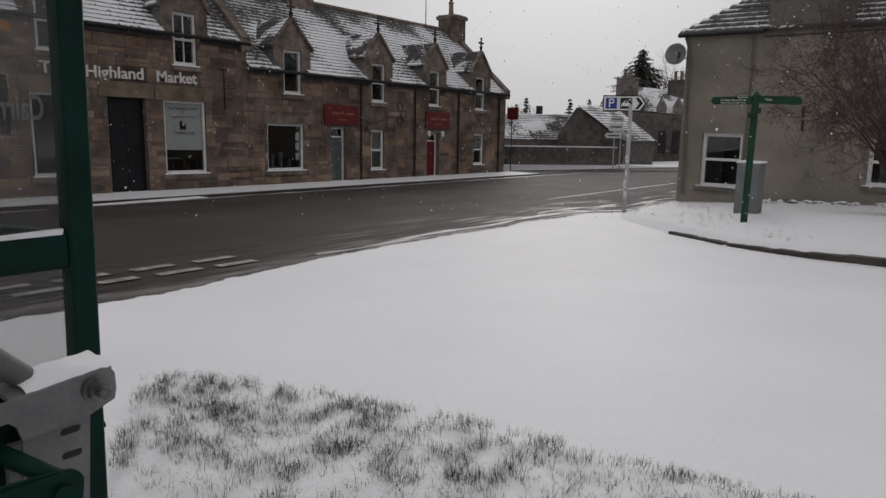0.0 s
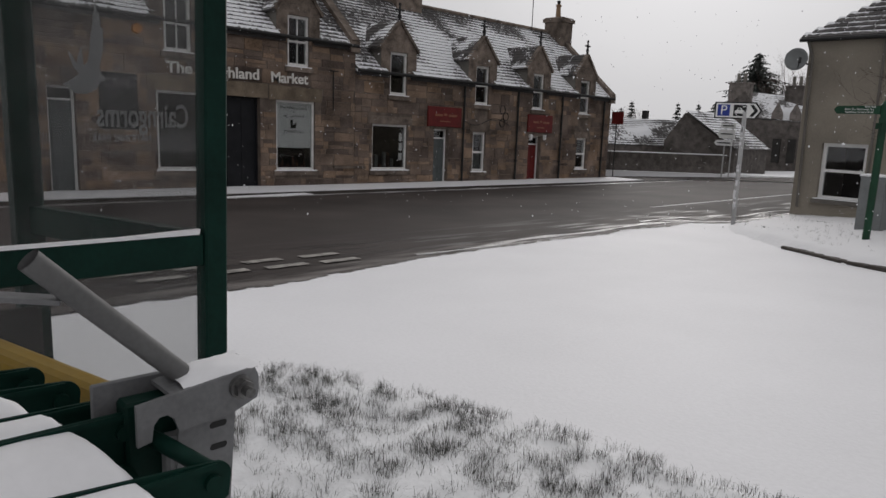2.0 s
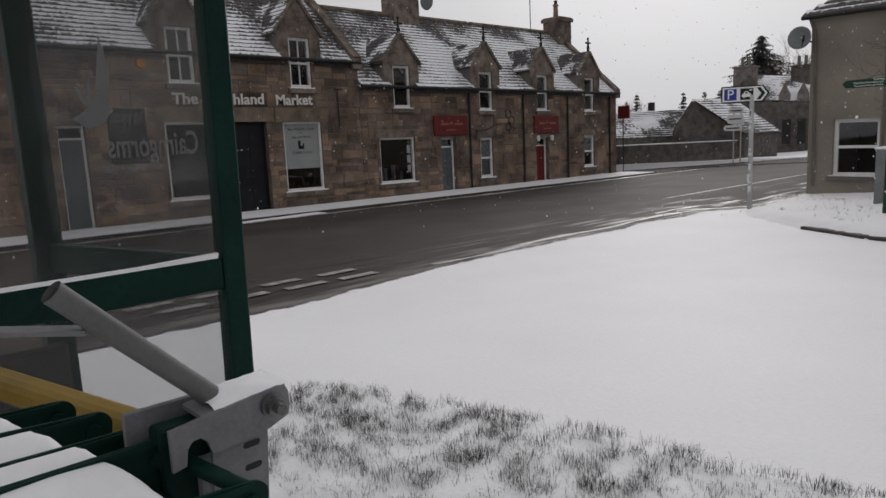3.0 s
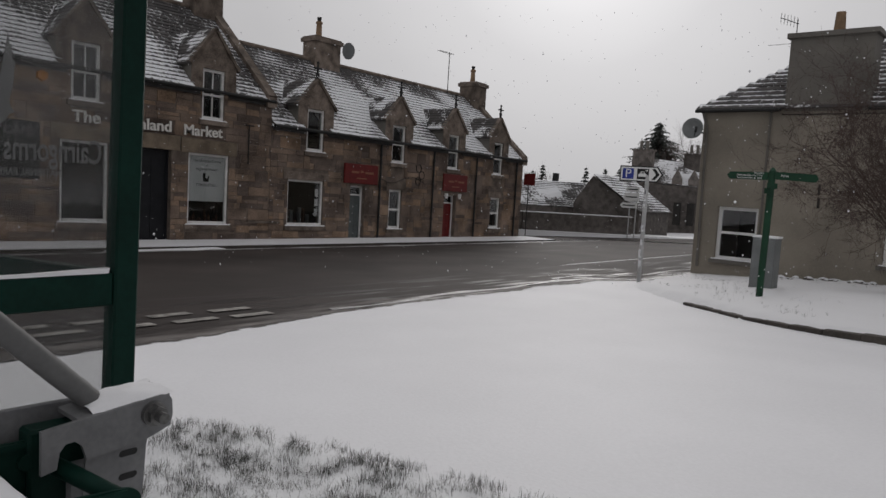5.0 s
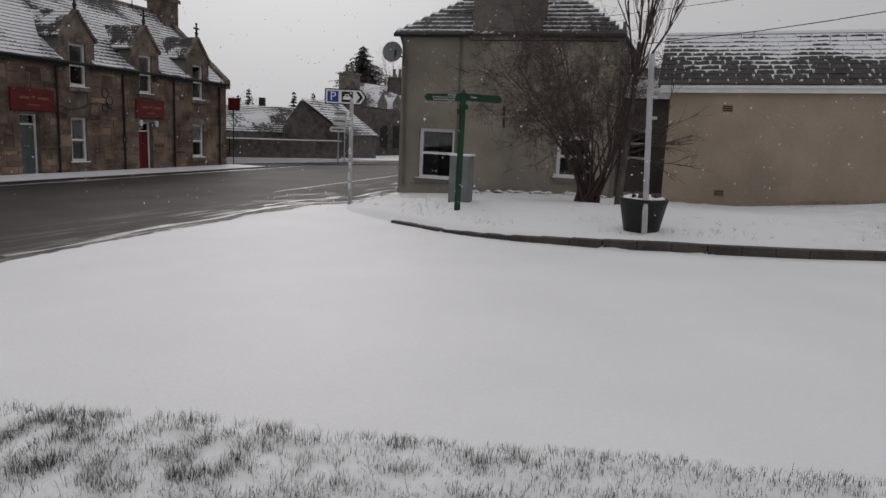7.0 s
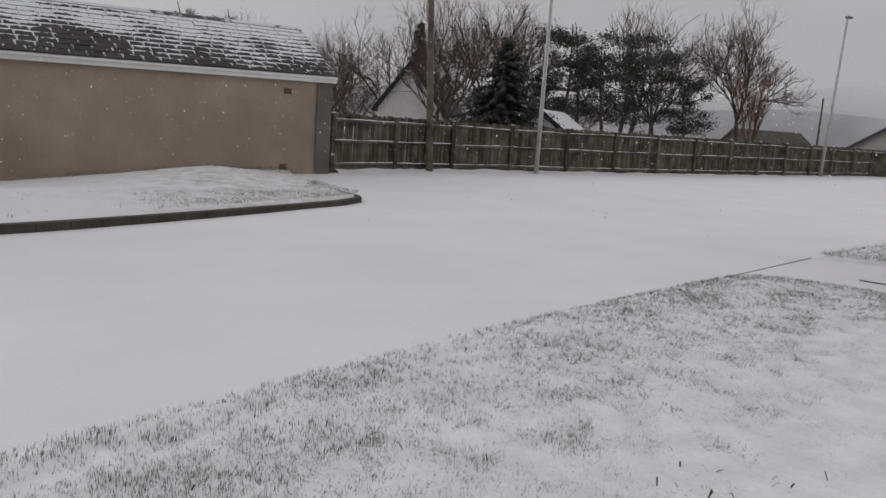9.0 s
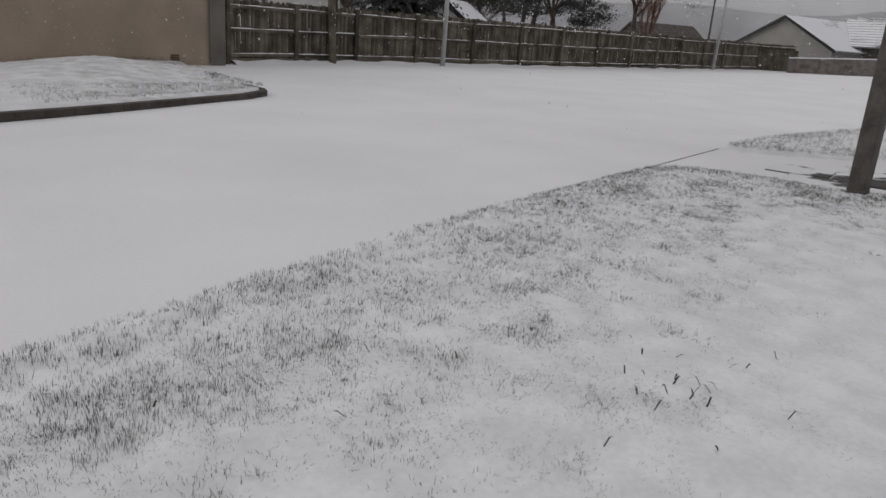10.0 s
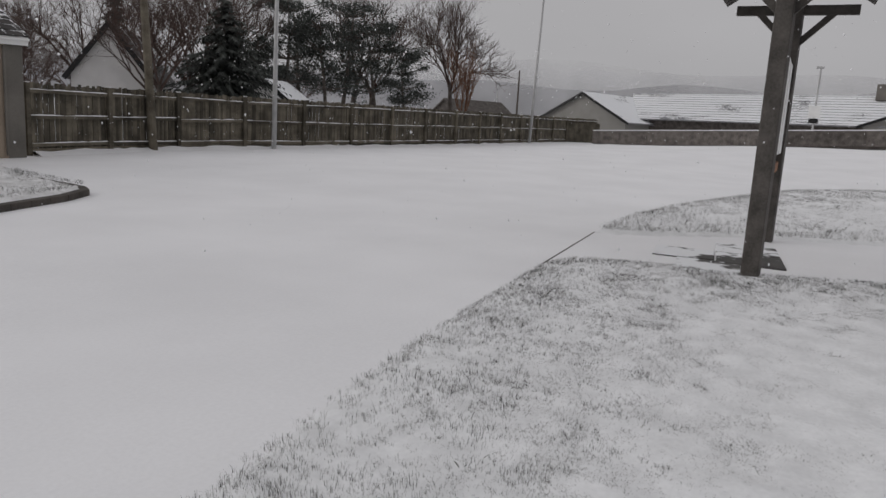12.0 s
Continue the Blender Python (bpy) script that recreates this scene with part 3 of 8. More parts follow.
def sash(house, y0, y1, z0, z1, x=FX, astragal=False, name="window", rail=True, w=0.085):
    """A white sash window set back in an opening of the stone row."""
    bm = B()
    xi = x - 0.06
    for a in ((y0, y0 + w, z0, z1), (y1 - w, y1, z0, z1), (y0 + w, y1 - w, z1 - w, z1), (y0 + w, y1 - w, z0, z0 + w * 1.4)):
        box(bm, xi - 0.1, xi, *a)
    zm = (z0 + z1) / 2
    if rail:
        box(bm, xi - 0.08, xi + 0.012, y0 + w, y1 - w, zm - 0.035, zm + 0.035)
    if astragal:
        ym = (y0 + y1) / 2
        box(bm, xi - 0.06, xi - 0.005, ym - 0.014, ym + 0.014, z0 + w * 1.4, zm - 0.035)
        box(bm, xi - 0.06, xi - 0.005, ym - 0.014, ym + 0.014, zm + 0.035, z1 - w)
    f = part(name, shear(bm), M_SASH, house, "white painted sash window")
    bm = B()
    box(bm, xi - 0.05, xi - 0.045, y0 + w, y1 - w, z0 + w, z1 - w)
    p = part("pane", shear(bm), M_PANE, f)
    p.visible_shadow = False
    bm = B()
    box(bm, x - 0.1, x + 0.09, y0 - 0.12, y1 + 0.12, z0 - 0.14, z0 - 0.002)
    part("sill", shear(bm), M_DRESSED, f, "sandstone sill")
    bm = B()
    prism(bm, [(x - 0.1, y0 - 0.08, z0), (x + 0.08, y0 - 0.08, z0), (x + 0.06, y0 - 0.05, z0 + 0.03), (x - 0.12, y0 - 0.05, z0 + 0.035)], (0, y1 - y0 + 0.13, 0))
    part("snow_on_sill", shear(bm), M_SNOW, f, "snow lying on the sill")
    return f


def panel_door(house, y0, y1, z0, z1, material, label, glazed=False, x=FX):
    xi = x - 0.2
    f = 0.06
    bm = B()
    for a in ((y0, y0 + f, z0, z1), (y1 - f, y1, z0, z1), (y0 + f, y1 - f, z1 - f, z1)):
        box(bm, xi - 0.06, xi + 0.03, *a)
    fr = part("door", shear(bm), M_WHITE if glazed else M_DARKD, house, label)
    bm = B()
    zt = z1 - (0.36 if glazed else 0.06)
    box(bm, xi - 0.05, xi - 0.01, y0 + f, y1 - f, z0 + 0.02, zt)
    ym = (y0 + y1) / 2
    h = zt - z0
    for ya, yb in ((y0 + 0.13, ym - 0.04), (ym + 0.04, y1 - 0.13)):
        box(bm, xi - 0.01, xi + 0.004, ya, yb, z0 + 0.15, z0 + h * 0.42)
        box(bm, xi - 0.01, xi + 0.004, ya, yb, z0 + h * 0.5, z0 + h * 0.93)
    part("door_leaf", shear(bm), material, fr)
    if glazed:
        bm = B()
        box(bm, xi - 0.06, xi + 0.02, y0 + f, y1 - f, zt, zt + 0.05)
        part("transom", shear(bm), M_WHITE, fr)
        bm = B()
        box(bm, xi - 0.03, xi - 0.025, y0 + f, y1 - f, zt + 0.05, z1 - f)
        part("pane", shear(bm), M_PANE, fr)
    bm = B()
    rod(bm, (xi, y0 + 0.16, z0 + 1.0), (xi + 0.05, y0 + 0.16, z0 + 1.0), 0.02, seg=8)
    part("door_handle", shear(bm), M_GALV, fr, "round metal door knob")
    return fr


def gable_roof_x(y0, y1, xe, ze, xr, zr, xb, over=0.08):
    """Deck of a roof whose ridge runs along y: two slabs."""
    bm = B()
    t = 0.1
    zb = zr - (zr - ze) / abs(xr - xe) * abs(xb - xr)
    prism(bm, [(xe, y0, ze), (xr, y0, zr), (xb, y0, zb), (xb, y0, zb - t), (xr, y0, zr - t), (xe, y0, ze - t)], (0, y1 - y0, 0))
    return bm


def slate_rows(name, parent, y0, y1, xe, ze, xr, zr, rows, width, material, holes=(), tilted=True, axis="y", seed=1):
    """Courses of slates up a slope from the eave (xe, ze) to the ridge (xr, zr), joined; every slate is a thin block of its own."""
    rnd = random.Random(seed)
    vs, fs = [], []
    for k in range(rows):
        f0, f1 = k / rows, (k + 1.35) / rows
        f1 = min(f1, 1.02)
        xa, za = xe + (xr - xe) * f0, ze + (zr - ze) * f0
        xb, zb = xe + (xr - xe) * f1, ze + (zr - ze) * f1
        nx, nz = (zr - ze), -(xr - xe)
        ln = math.hypot(nx, nz)
        nx, nz = nx / ln, nz / ln
        if nz < 0:
            nx, nz = -nx, -nz
        y = y0 - rnd.random() * width
        while y < y1:
            w = width * rnd.uniform(0.75, 1.25)
            a, b = max(y, y0), min(y + w - 0.008, y1)
            y += w
            if b - a < 0.04:
                continue
            fm = (f0 + f1) / 2
            if any(h[0] < (a + b) / 2 < h[1] and h[2] < fm < h[3] for h in holes):
                continue
            lo = 0.030 + rnd.uniform(-0.004, 0.008)
            th = 0.018
            jig = rnd.uniform(-0.006, 0.006) / ln
            quad = []
            for (px, pz, o) in ((xa + (xr - xe) * jig, za + (zr - ze) * jig, lo), (xb, zb, 0.004)):
                for yy in (a, b):
                    quad.append((px + nx * o, yy, pz + nz * o))
            i = len(vs)
            vs.extend(quad)
            for (px, pz, o) in ((xa + (xr - xe) * jig, za + (zr - ze) * jig, lo - th),):
                for yy in (a, b):
                    vs.append((px + nx * o, yy, pz + nz * o))
            fs.append((i, i + 1, i + 3, i + 2))
            fs.append((i, i + 4, i + 5, i + 1))
    if axis == "x":
        vs = [(v[1], v[0], v[2]) for v in vs]
    if tilted is True:
        vs = [(v[0], v[1], tilt(v[2], v[1])) for v in vs]
    elif tilted:
        vs = [(v[0], v[1], v[2] + tilted(v[0])) for v in vs]
    o = root_of(parent).location
    vs = [(v[0] - o.x, v[1] - o.y, v[2] - o.z) for v in vs]
    me = bpy.data.meshes.new(name)
    me.from_pydata(vs, [], fs)
    uvl = me.uv_layers.new(name="UVMap")
    flat = []
    for k in range(len(fs) // 2):
        flat += [0, 0, 1, 0, 1, 0.95, 0, 0.95, 0.5, 0, 0.5, 0, 0.5, 0, 0.5, 0]
    uvl.data.foreach_set("uv", flat)
    me.materials.append(material)
    ob = new(name, me)
    ob.parent = parent
    return tagged(ob, kind="stuff")


def stone_row(name, y0, y1, eave, ridge, holes, ups, label, roof_holes, gables):
    house = thing(name, (FX, (y0 + y1) / 2, tilt(-0.75, (y0 + y1) / 2)), label, "house")
    bm = B()
    dorm = [(u[0], u[1], u[2], 9) for u in ups]
    wall_x(bm, FX - 0.35, FX, y0, y1, -1.4, eave, list(holes.values()) + dorm)
    w = part("wall", shear(bm), M_MORTAR, house)
    for y in (y0, y1 - 0.4):
        bm = B()
        box(bm, FX - DEEP, FX - 0.35, y, y + 0.4, -1.4, eave)
        prism(bm, [(FX, y, eave), (FX - DEEP / 2, y, ridge + 0.02), (FX - DEEP, y, eave)], (0, 0.4, 0))
        part("gable_wall", shear(bm), M_DARKWALL, house)
    bm = B()
    box(bm, FX - DEEP, FX - DEEP + 0.35, y0 + 0.4, y1 - 0.4, -1.4, eave)
    part("back_wall", shear(bm), M_MORTAR, house)
    # back of the rooms, painted near black for indoor shade
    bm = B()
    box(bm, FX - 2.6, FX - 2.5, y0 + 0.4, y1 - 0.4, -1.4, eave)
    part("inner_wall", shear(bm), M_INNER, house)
    k = (ridge - eave) / (DEEP / 2)
    bm = gable_roof_x(y0, y1, FX - 0.8, eave + 0.8 * k - 0.02, FX - DEEP / 2, ridge, FX - DEEP - 0.12)
    r = part("roof", shear(bm), M_SLATE, house, "snow-streaked slate roof")
    cuts = [y0] + [v for u in sorted(ups) for v in (u[0] - 0.12, u[1] + 0.12)] + [y1]
    for a, b in zip(cuts[::2], cuts[1::2]):
        bm = B()
        prism(bm, [(FX + 0.12, a, eave - 0.12 * k - 0.02), (FX - 0.8, a, eave + 0.8 * k - 0.02), (FX - 0.8, a, eave + 0.8 * k - 0.12), (FX + 0.12, a, eave - 0.12 * k - 0.12)], (0, b - a, 0))
        part("eave_slope", shear(bm), M_SLATE, r)
    slate_rows("slating", r, y0 + 0.02, y1 - 0.02, FX + 0.17, eave - 0.05, FX - DEEP / 2, ridge, 24, 0.3, M_SLATE, roof_holes, seed=int(y0 * 10))
    bm = B()
    rod(bm, (FX - DEEP / 2, y0, ridge + 0.03), (FX - DEEP / 2, y1, ridge + 0.03), 0.09, seg=8)
    part("ridge", shear(bm), M_DRESSED, r)
    bm = B()
    rod(bm, (FX + 0.2, y0, eave - 0.08), (FX + 0.2, y1, eave - 0.08), 0.06, seg=8)
    part("gutter", shear(bm), M_IRON, r, "black iron gutter")
    return house, w, r


def dormer(house, u, eave, ridge, wide=0.40, shoulder=4.06, apex=4.9, finial=True):
    """A stone dormer head over a window that breaks through the eave."""
    y0, y1, z0, z1 = u
    ym = (y0 + y1) / 2
    a, b = y0 - wide, y1 + wide
    bm = B()
    wall_x(bm, FX - 0.35, FX + 0.015, a, b, eave - 0.05, shoulder, [(y0, y1, z0, z1)])
    prism(bm, [(FX + 0.015, a - 0.05, shoulder), (FX + 0.015, b + 0.05, shoulder), (FX + 0.015, ym, apex)], (-0.35, 0, 0))
    d = part("dormer", shear(bm), M_DRESSED, house, "stone dormer head with steep gable")
    slope = (ridge - eave) / (DEEP / 2)
    for s in (-1, 1):
        ys = a - 0.1 if s < 0 else b + 0.1
        back_e = FX - (shoulder - eave) / slope
        back_r = FX - (apex - eave) / slope
        zs = shoulder - 0.1
        bm = B()
        top = [(FX + 0.06, ys, zs), (FX + 0.06, ym, apex + 0.03), (back_r, ym, apex + 0.03), (back_e, ys, zs)]
        prism(bm, top, (0, 0, 0.06))
        part("dormer_roof", shear(bm), M_DSLATE, d, "snowy slates over the dormer")
        bm = B()
        for k in range(8):
            fa, fb = k / 8, min(1.0, (k + 1.25) / 8)
            pa = [Vector((FX + 0.075, ys + (ym - ys) * q, zs + (apex + 0.03 - zs) * q + o_)) for q, o_ in ((fa, 0.10), (fb, 0.068))]
            pb = [Vector((back_e + (back_r - back_e) * q - 0.02, v.y, v.z)) for q, v in zip((fa, fb), pa)]
            prism(bm, [pa[0], pb[0], pb[1], pa[1]], (0, 0, -0.022))
        tagged(part("slating", shear(bm), M_DSLATE, d), kind="stuff")
        bm = B()
        va, vb = Vector((back_e, ys + s * 0.06, zs + 0.05)), Vector((back_r - 0.1, ym + s * 0.03, apex + 0.06))
        for i_ in range(6):
            q0, q1 = va.lerp(vb, i_ / 6), va.lerp(vb, (i_ + 1) / 6)
            wa, wb = (0.22 - 0.02 * i_) * (1.0 if s < 0 else 0.6), (0.2 - 0.02 * i_) * (1.0 if s < 0 else 0.6)
            prism(bm, [q0 + Vector((0.10, -s * 0.08, 0.05)), q0 + Vector((0, s * wa, 0.06)), q1 + Vector((0, s * wb, 0.06)), q1 + Vector((0.10, -s * 0.08, 0.05))], (-0.05, 0, -0.07))
        part("valley_snow", shear(bm), M_SNOW, d, "snow drifted into the dormer valley")
        bm = B()
        yc = a - 0.006 if s < 0 else b + 0.006
        prism(bm, [(FX - 0.02, yc, eave), (FX - 0.02, yc, shoulder), (back_e, yc, shoulder)], (0, 0.05 * -s, 0))
        part("dormer_cheek", shear(bm), M_GREYR, d)
        bm = B()
        beam(bm, (FX - 0.02, ys - s * 0.02, shoulder - 0.06), (FX - 0.02, ym, apex + 0.07), 0.2, 0.09)
        part("skew", shear(bm), M_DRESSED, d)
    if finial:
        bm = B()
        rod(bm, (FX - 0.03, ym, apex), (FX - 0.03, ym, apex + 0.62), 0.06, 0.03, seg=6)
        bmesh.ops.create_icosphere(bm, subdivisions=1, radius=0.085, matrix=Matrix.Translation((FX - 0.03, ym, apex + 0.25)))
        bmesh.ops.create_icosphere(bm, subdivisions=1, radius=0.06, matrix=Matrix.Translation((FX - 0.03, ym, apex + 0.64)))
        rod(bm, (FX - 0.03, ym - 0.17, apex + 0.45), (FX - 0.03, ym + 0.17, apex + 0.45), 0.04, seg=6)
        part("finial", shear(bm), M_IRON, d, "dark carved finial")
    return d


def chimney(house, y0, y1, x0, x1, z0, z1, pots, potz=0.65):
    bm = B()
    box(bm, x0, x1, y0, y1, z0, z1 - 0.22)
    box(bm, x0 - 0.08, x1 + 0.08, y0 - 0.08, y1 + 0.08, z1 - 0.22, z1 - 0.06)
    box(bm, x0 - 0.02, x1 + 0.02, y0 - 0.02, y1 + 0.02, z1 - 0.06, z1)
    c = part("chimney", shear(bm), M_DRESSED, house, "stone chimney stack with a cope")
    for p in pots:
        bm = B()
        yy = y0 + (y1 - y0) * p
        xm = (x0 + x1) / 2
        rod(bm, (xm, yy, z1), (xm, yy, z1 + potz), 0.13, 0.1, seg=12)
        rod(bm, (xm, yy, z1 + potz - 0.1), (xm, yy, z1 + potz - 0.03), 0.14, seg=12)
        part("chimney_pot", shear(bm), M_CLAY, c, "buff clay pot")
        bm = B()
        rod(bm, (xm, yy, z1 + potz + 0.02), (xm, yy, z1 + potz + 0.16), 0.07, 0.1, seg=10)
        part("cowl", shear(bm), M_IRON, c)
    return c


EA, RA = 4.0, 7.1
EB, RB = 3.25, 6.3
shop, shop_wall, shop_roof = stone_row("stone_shop", 0.5, 14.5, EA, RA, SHOP_HOLES, SHOP_UP, "brown sandstone shop house with snowy slate roof",
                                       [(u[0] - 0.3, u[1] + 0.3, -0.1, 0.22) for u in SHOP_UP], True)
row, row_wall, row_roof = stone_row("stone_cottage_row", 14.5, 29.2, EB, RB, ROW_HOLES, ROW_UP, "brown sandstone cottage row with dormers and snowy slates",
                                    [(u[0] - 0.3, u[1] + 0.3, -0.1, 0.2) for u in ROW_UP], True)
for u in ROW_UP:
    dormer(row, u, EB, RB)
    sash(row, *u, astragal=False)
for u in SHOP_UP:
    dormer(shop, u, EA, RA, 0.38, 4.75, 5.75, finial=False)
    sash(shop, *u, astragal=True)
sash(shop, *SHOP_HOLES["window"], rail=False, w=0.07)

chimney(row, 18.7, 20.0, FX - 3.9, FX - 3.1, 5.6, 7.25, (0.35,))
chimney(row, 28.5, 29.4, FX - 3.7, FX - 2.7, 5.4, 7.0, (0.4,))
chimney(shop, 13.4, 14.5, FX - 3.9, FX - 3.1, 6.2, 8.0, (0.3, 0.7))


# ---- rendered house at the corner ----
HY = 19.77
house = thing("corner_house", (-4.8, HY, -0.4), "two-storey grey-brown roughcast house with snowy hipped slate roof", "house")
H_W = [(-7.2, -6.13, -0.05, 1.38), (-3.22, -2.3, 0.22, 1.34)]
bm = B()
wall_y(bm, HY, HY + 0.4, -7.8, -1.75, -0.8, 3.95, H_W)
house_wall = part("wall", bm, M_RENDERC, house)
bm = B()
box(bm, -7.8, -7.4, HY + 0.4, HY + 7, -0.8, 3.95)
part("side_wall", bm, M_RENDERC, house)
bm = B()
box(bm, -2.15, -1.75, HY + 0.4, HY + 7, -0.8, 3.95)
part("side_wall", bm, M_RENDERC, house)
bm = B()
box(bm, -7.4, -2.15, HY + 6.6, HY + 7, -0.8, 3.95)
part("back_wall", bm, M_RENDERC, house)
# room back with its gloom painted on
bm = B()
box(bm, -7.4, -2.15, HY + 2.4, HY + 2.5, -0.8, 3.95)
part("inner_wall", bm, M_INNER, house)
ap0, ap1 = Vector((-4.9, HY + 3.4, 6.35)), Vector((-4.6, HY + 3.6, 6.35))
c = [Vector((-7.98, HY - 0.16, 3.97)), Vector((-1.6, HY - 0.16, 3.97)), Vector((-1.6, HY + 7.16, 3.97)), Vector((-7.98, HY + 7.16, 3.97))]
bm = B()
for f in ((c[0], c[1], ap1, ap0), (c[1], c[2], ap1), (c[2], c[3], ap0, ap1), (c[3], c[0], ap0), (c[3], c[2], c[1], c[0])):
    poly(bm, f)
bmesh.ops.remove_doubles(bm, verts=bm.verts, dist=0.001)
house_roof = part("roof", bm, M_SLATE2, house, "hipped slate roof dusted with snow")
bm = B()
box(bm, -5.75, -3.85, HY - 0.02, HY + 0.75, 3.9, 5.72)
box(bm, -5.83, -3.77, HY - 0.1, HY + 0.83, 5.72, 5.84)
stack = part("chimney", bm, M_GREYR, house, "broad cement-rendered chimney stack")
bm = B()
rod(bm, (-4.75, HY + 0.35, 5.84), (-4.75, HY + 0.35, 6.35), 0.14, 0.11, seg=14)
part("chimney_pot", bm, M_CLAY, stack, "tall red clay pot")


def hwindow(parent, x0, x1, z0, z1, y, d=0.12):
    w = 0.09
    bm = B()
    yi = y + d
    for a in ((x0, x0 + w, z0, z1), (x1 - w, x1, z0, z1), (x0 + w, x1 - w, z1 - w, z1), (x0 + w, x1 - w, z0, z0 + w)):
        box(bm, a[0], a[1], yi, yi + 0.1, a[2], a[3])
    zm = (z0 + z1) / 2 + 0.02
    box(bm, x0 + w, x1 - w, yi - 0.01, yi + 0.07, zm - 0.035, zm + 0.035)
    f = part("window", bm, M_WHITE, parent, "white framed sash window")
    bm = B()
    box(bm, x0 + w, x1 - w, yi + 0.045, yi + 0.05, z0 + w, z1 - w)
    p = part("pane", bm, M_PANE, f)
    p.visible_shadow = False
    bm = B()
    box(bm, x0 - 0.1, x1 + 0.1, y - 0.09, y + d, z0 - 0.1, z0 - 0.003)
    part("sill", bm, M_GREYR, f, "cement sill")
    bm = B()
    box(bm, x0 - 0.06, x1 + 0.06, y - 0.07, y + d, z0, z0 + 0.03)
    part("snow_on_sill", bevel(bm, 0.01), M_SNOW, f)
    return f


for q in H_W:
    hwindow(house, q[0], q[1], q[2], q[3], HY)

# ---- low garage ----
GY = 20.7


def gup(x):
    return 0.024 * x


def gshear(bm):
    for v in bm.verts:
        v.co.z += gup(v.co.x)
    return bm


garage = thing("outbuilding", (5, GY, 0.1), "long low tan roughcast outbuilding with snowy slate roof", "building")
bm = B()
box(bm, -0.42, 10.5, GY, GY + 0.3, -0.5, 2.75)
g_wall = part("wall", gshear(bm), M_GARAGE, garage)
for x in (-0.42, 10.2):
    bm = B()
    prism(bm, [(x, GY + 0.3, -0.5), (x, GY + 0.3, 2.9), (x, GY + 2.8, 4.28), (x, GY + 5.6, 2.72), (x, GY + 5.6, -0.5)], (0.3, 0, 0))
    part("gable_wall", gshear(bm), M_GARAGE, garage)
bm = B()
box(bm, -0.12, 10.2, GY + 5.3, GY + 5.6, -0.5, 2.72)
part("back_wall", gshear(bm), M_GARAGE, garage)
bm = B()
prism(bm, [(-0.75, GY - 0.15, 2.82), (-0.75, GY + 2.8, 4.4), (-0.75, GY + 5.75, 2.82), (-0.75, GY + 5.75, 2.74), (-0.75, GY + 2.8, 4.3), (-0.75, GY - 0.15, 2.74)], (11.4, 0, 0))
g_roof = part("roof", gshear(bm), M_SLATE4, garage, "slate roof with settled snow between the courses")
bm = B()
box(bm, -0.7, 10.6, GY - 0.17, GY - 0.13, 2.62, 2.82)
part("fascia", gshear(bm), M_WHITE, g_roof, "white fascia board")



# ---- lawns, kerbs, road marks ----
def inside(x, y, pts):
    c = False
    for i in range(len(pts)):
        (ax, ay), (bx, by) = pts[i], pts[i - 1]
        if (ay > y) != (by > y) and x < (bx - ax) * (y - ay) / (by - ay) + ax:
            c = not c
    return c


def edge_dist(x, y, pts):
    best = 9e9
    for i in range(len(pts)):
        (ax, ay), (bx, by) = pts[i - 1], pts[i]
        dx, dy = bx - ax, by - ay
        t = max(0, min(1, ((x - ax) * dx + (y - ay) * dy) / (dx * dx + dy * dy + 1e-9)))
        best = min(best, math.hypot(x - ax - t * dx, y - ay - t * dy))
    return best


LAWN_A = [(-4.4, 2.3), (-4.3, 2.46), (-3.9, 2.68), (-3.26, 2.84), (-2.31, 3.05), (-1.5, 3.15), (-0.82, 3.23), (0.67, 3.52), (1.4, 3.69), (2.6, 3.98), (3.79, 4.29), (5.43, 4.61), (8.4, 5.1), (9.0, 4.95),
          (9.45, 4.1), (9.5, 3.2), (10.1, 2.3), (10.4, 1.6), (11.2, -3), (-2.6, -3), (-2.2, 0.7), (-3.15, 1.42)]
LAWN_B = [(11.45, 5.6), (13.85, 5.8), (16, 5.72), (18.3, 5.46), (21.5, 4.95), (24.4, 4.36), (27.4, 3.05), (28.7, 2.0), (29.2, -3), (14.9, -3), (14.3, 1.7), (12.95, 3.8), (11.75, 5.1)]
ISLAND = [(-4.57, 11.54), (-3.41, 10.74), (-2.44, 10.29), (-0.78, 10.05), (0.42, 10.18), (1.68, 10.58), (3.55, 11.35), (5.86, 12.45), (7.06, 13.05), (7.75, 13.6), (8.0, 14.15), (7.95, 14.8), (8.1, 16.2), (8.6, 18.6), (9.2, 20.6),
          (-0.4, 20.75), (-0.45, 22.5), (-1.7, 22.5), (-1.7, 19.85), (-7.85, 19.85), (-7.7, 17.2), (-7.2, 15.2), (-6.3, 13.2)]


def hump(x, y):
    """The verge swells towards the outbuilding."""
    return 0.20 * math.exp(-((x - 5.6) / 2.6) ** 2 - ((y - 17.3) / 2.2) ** 2)


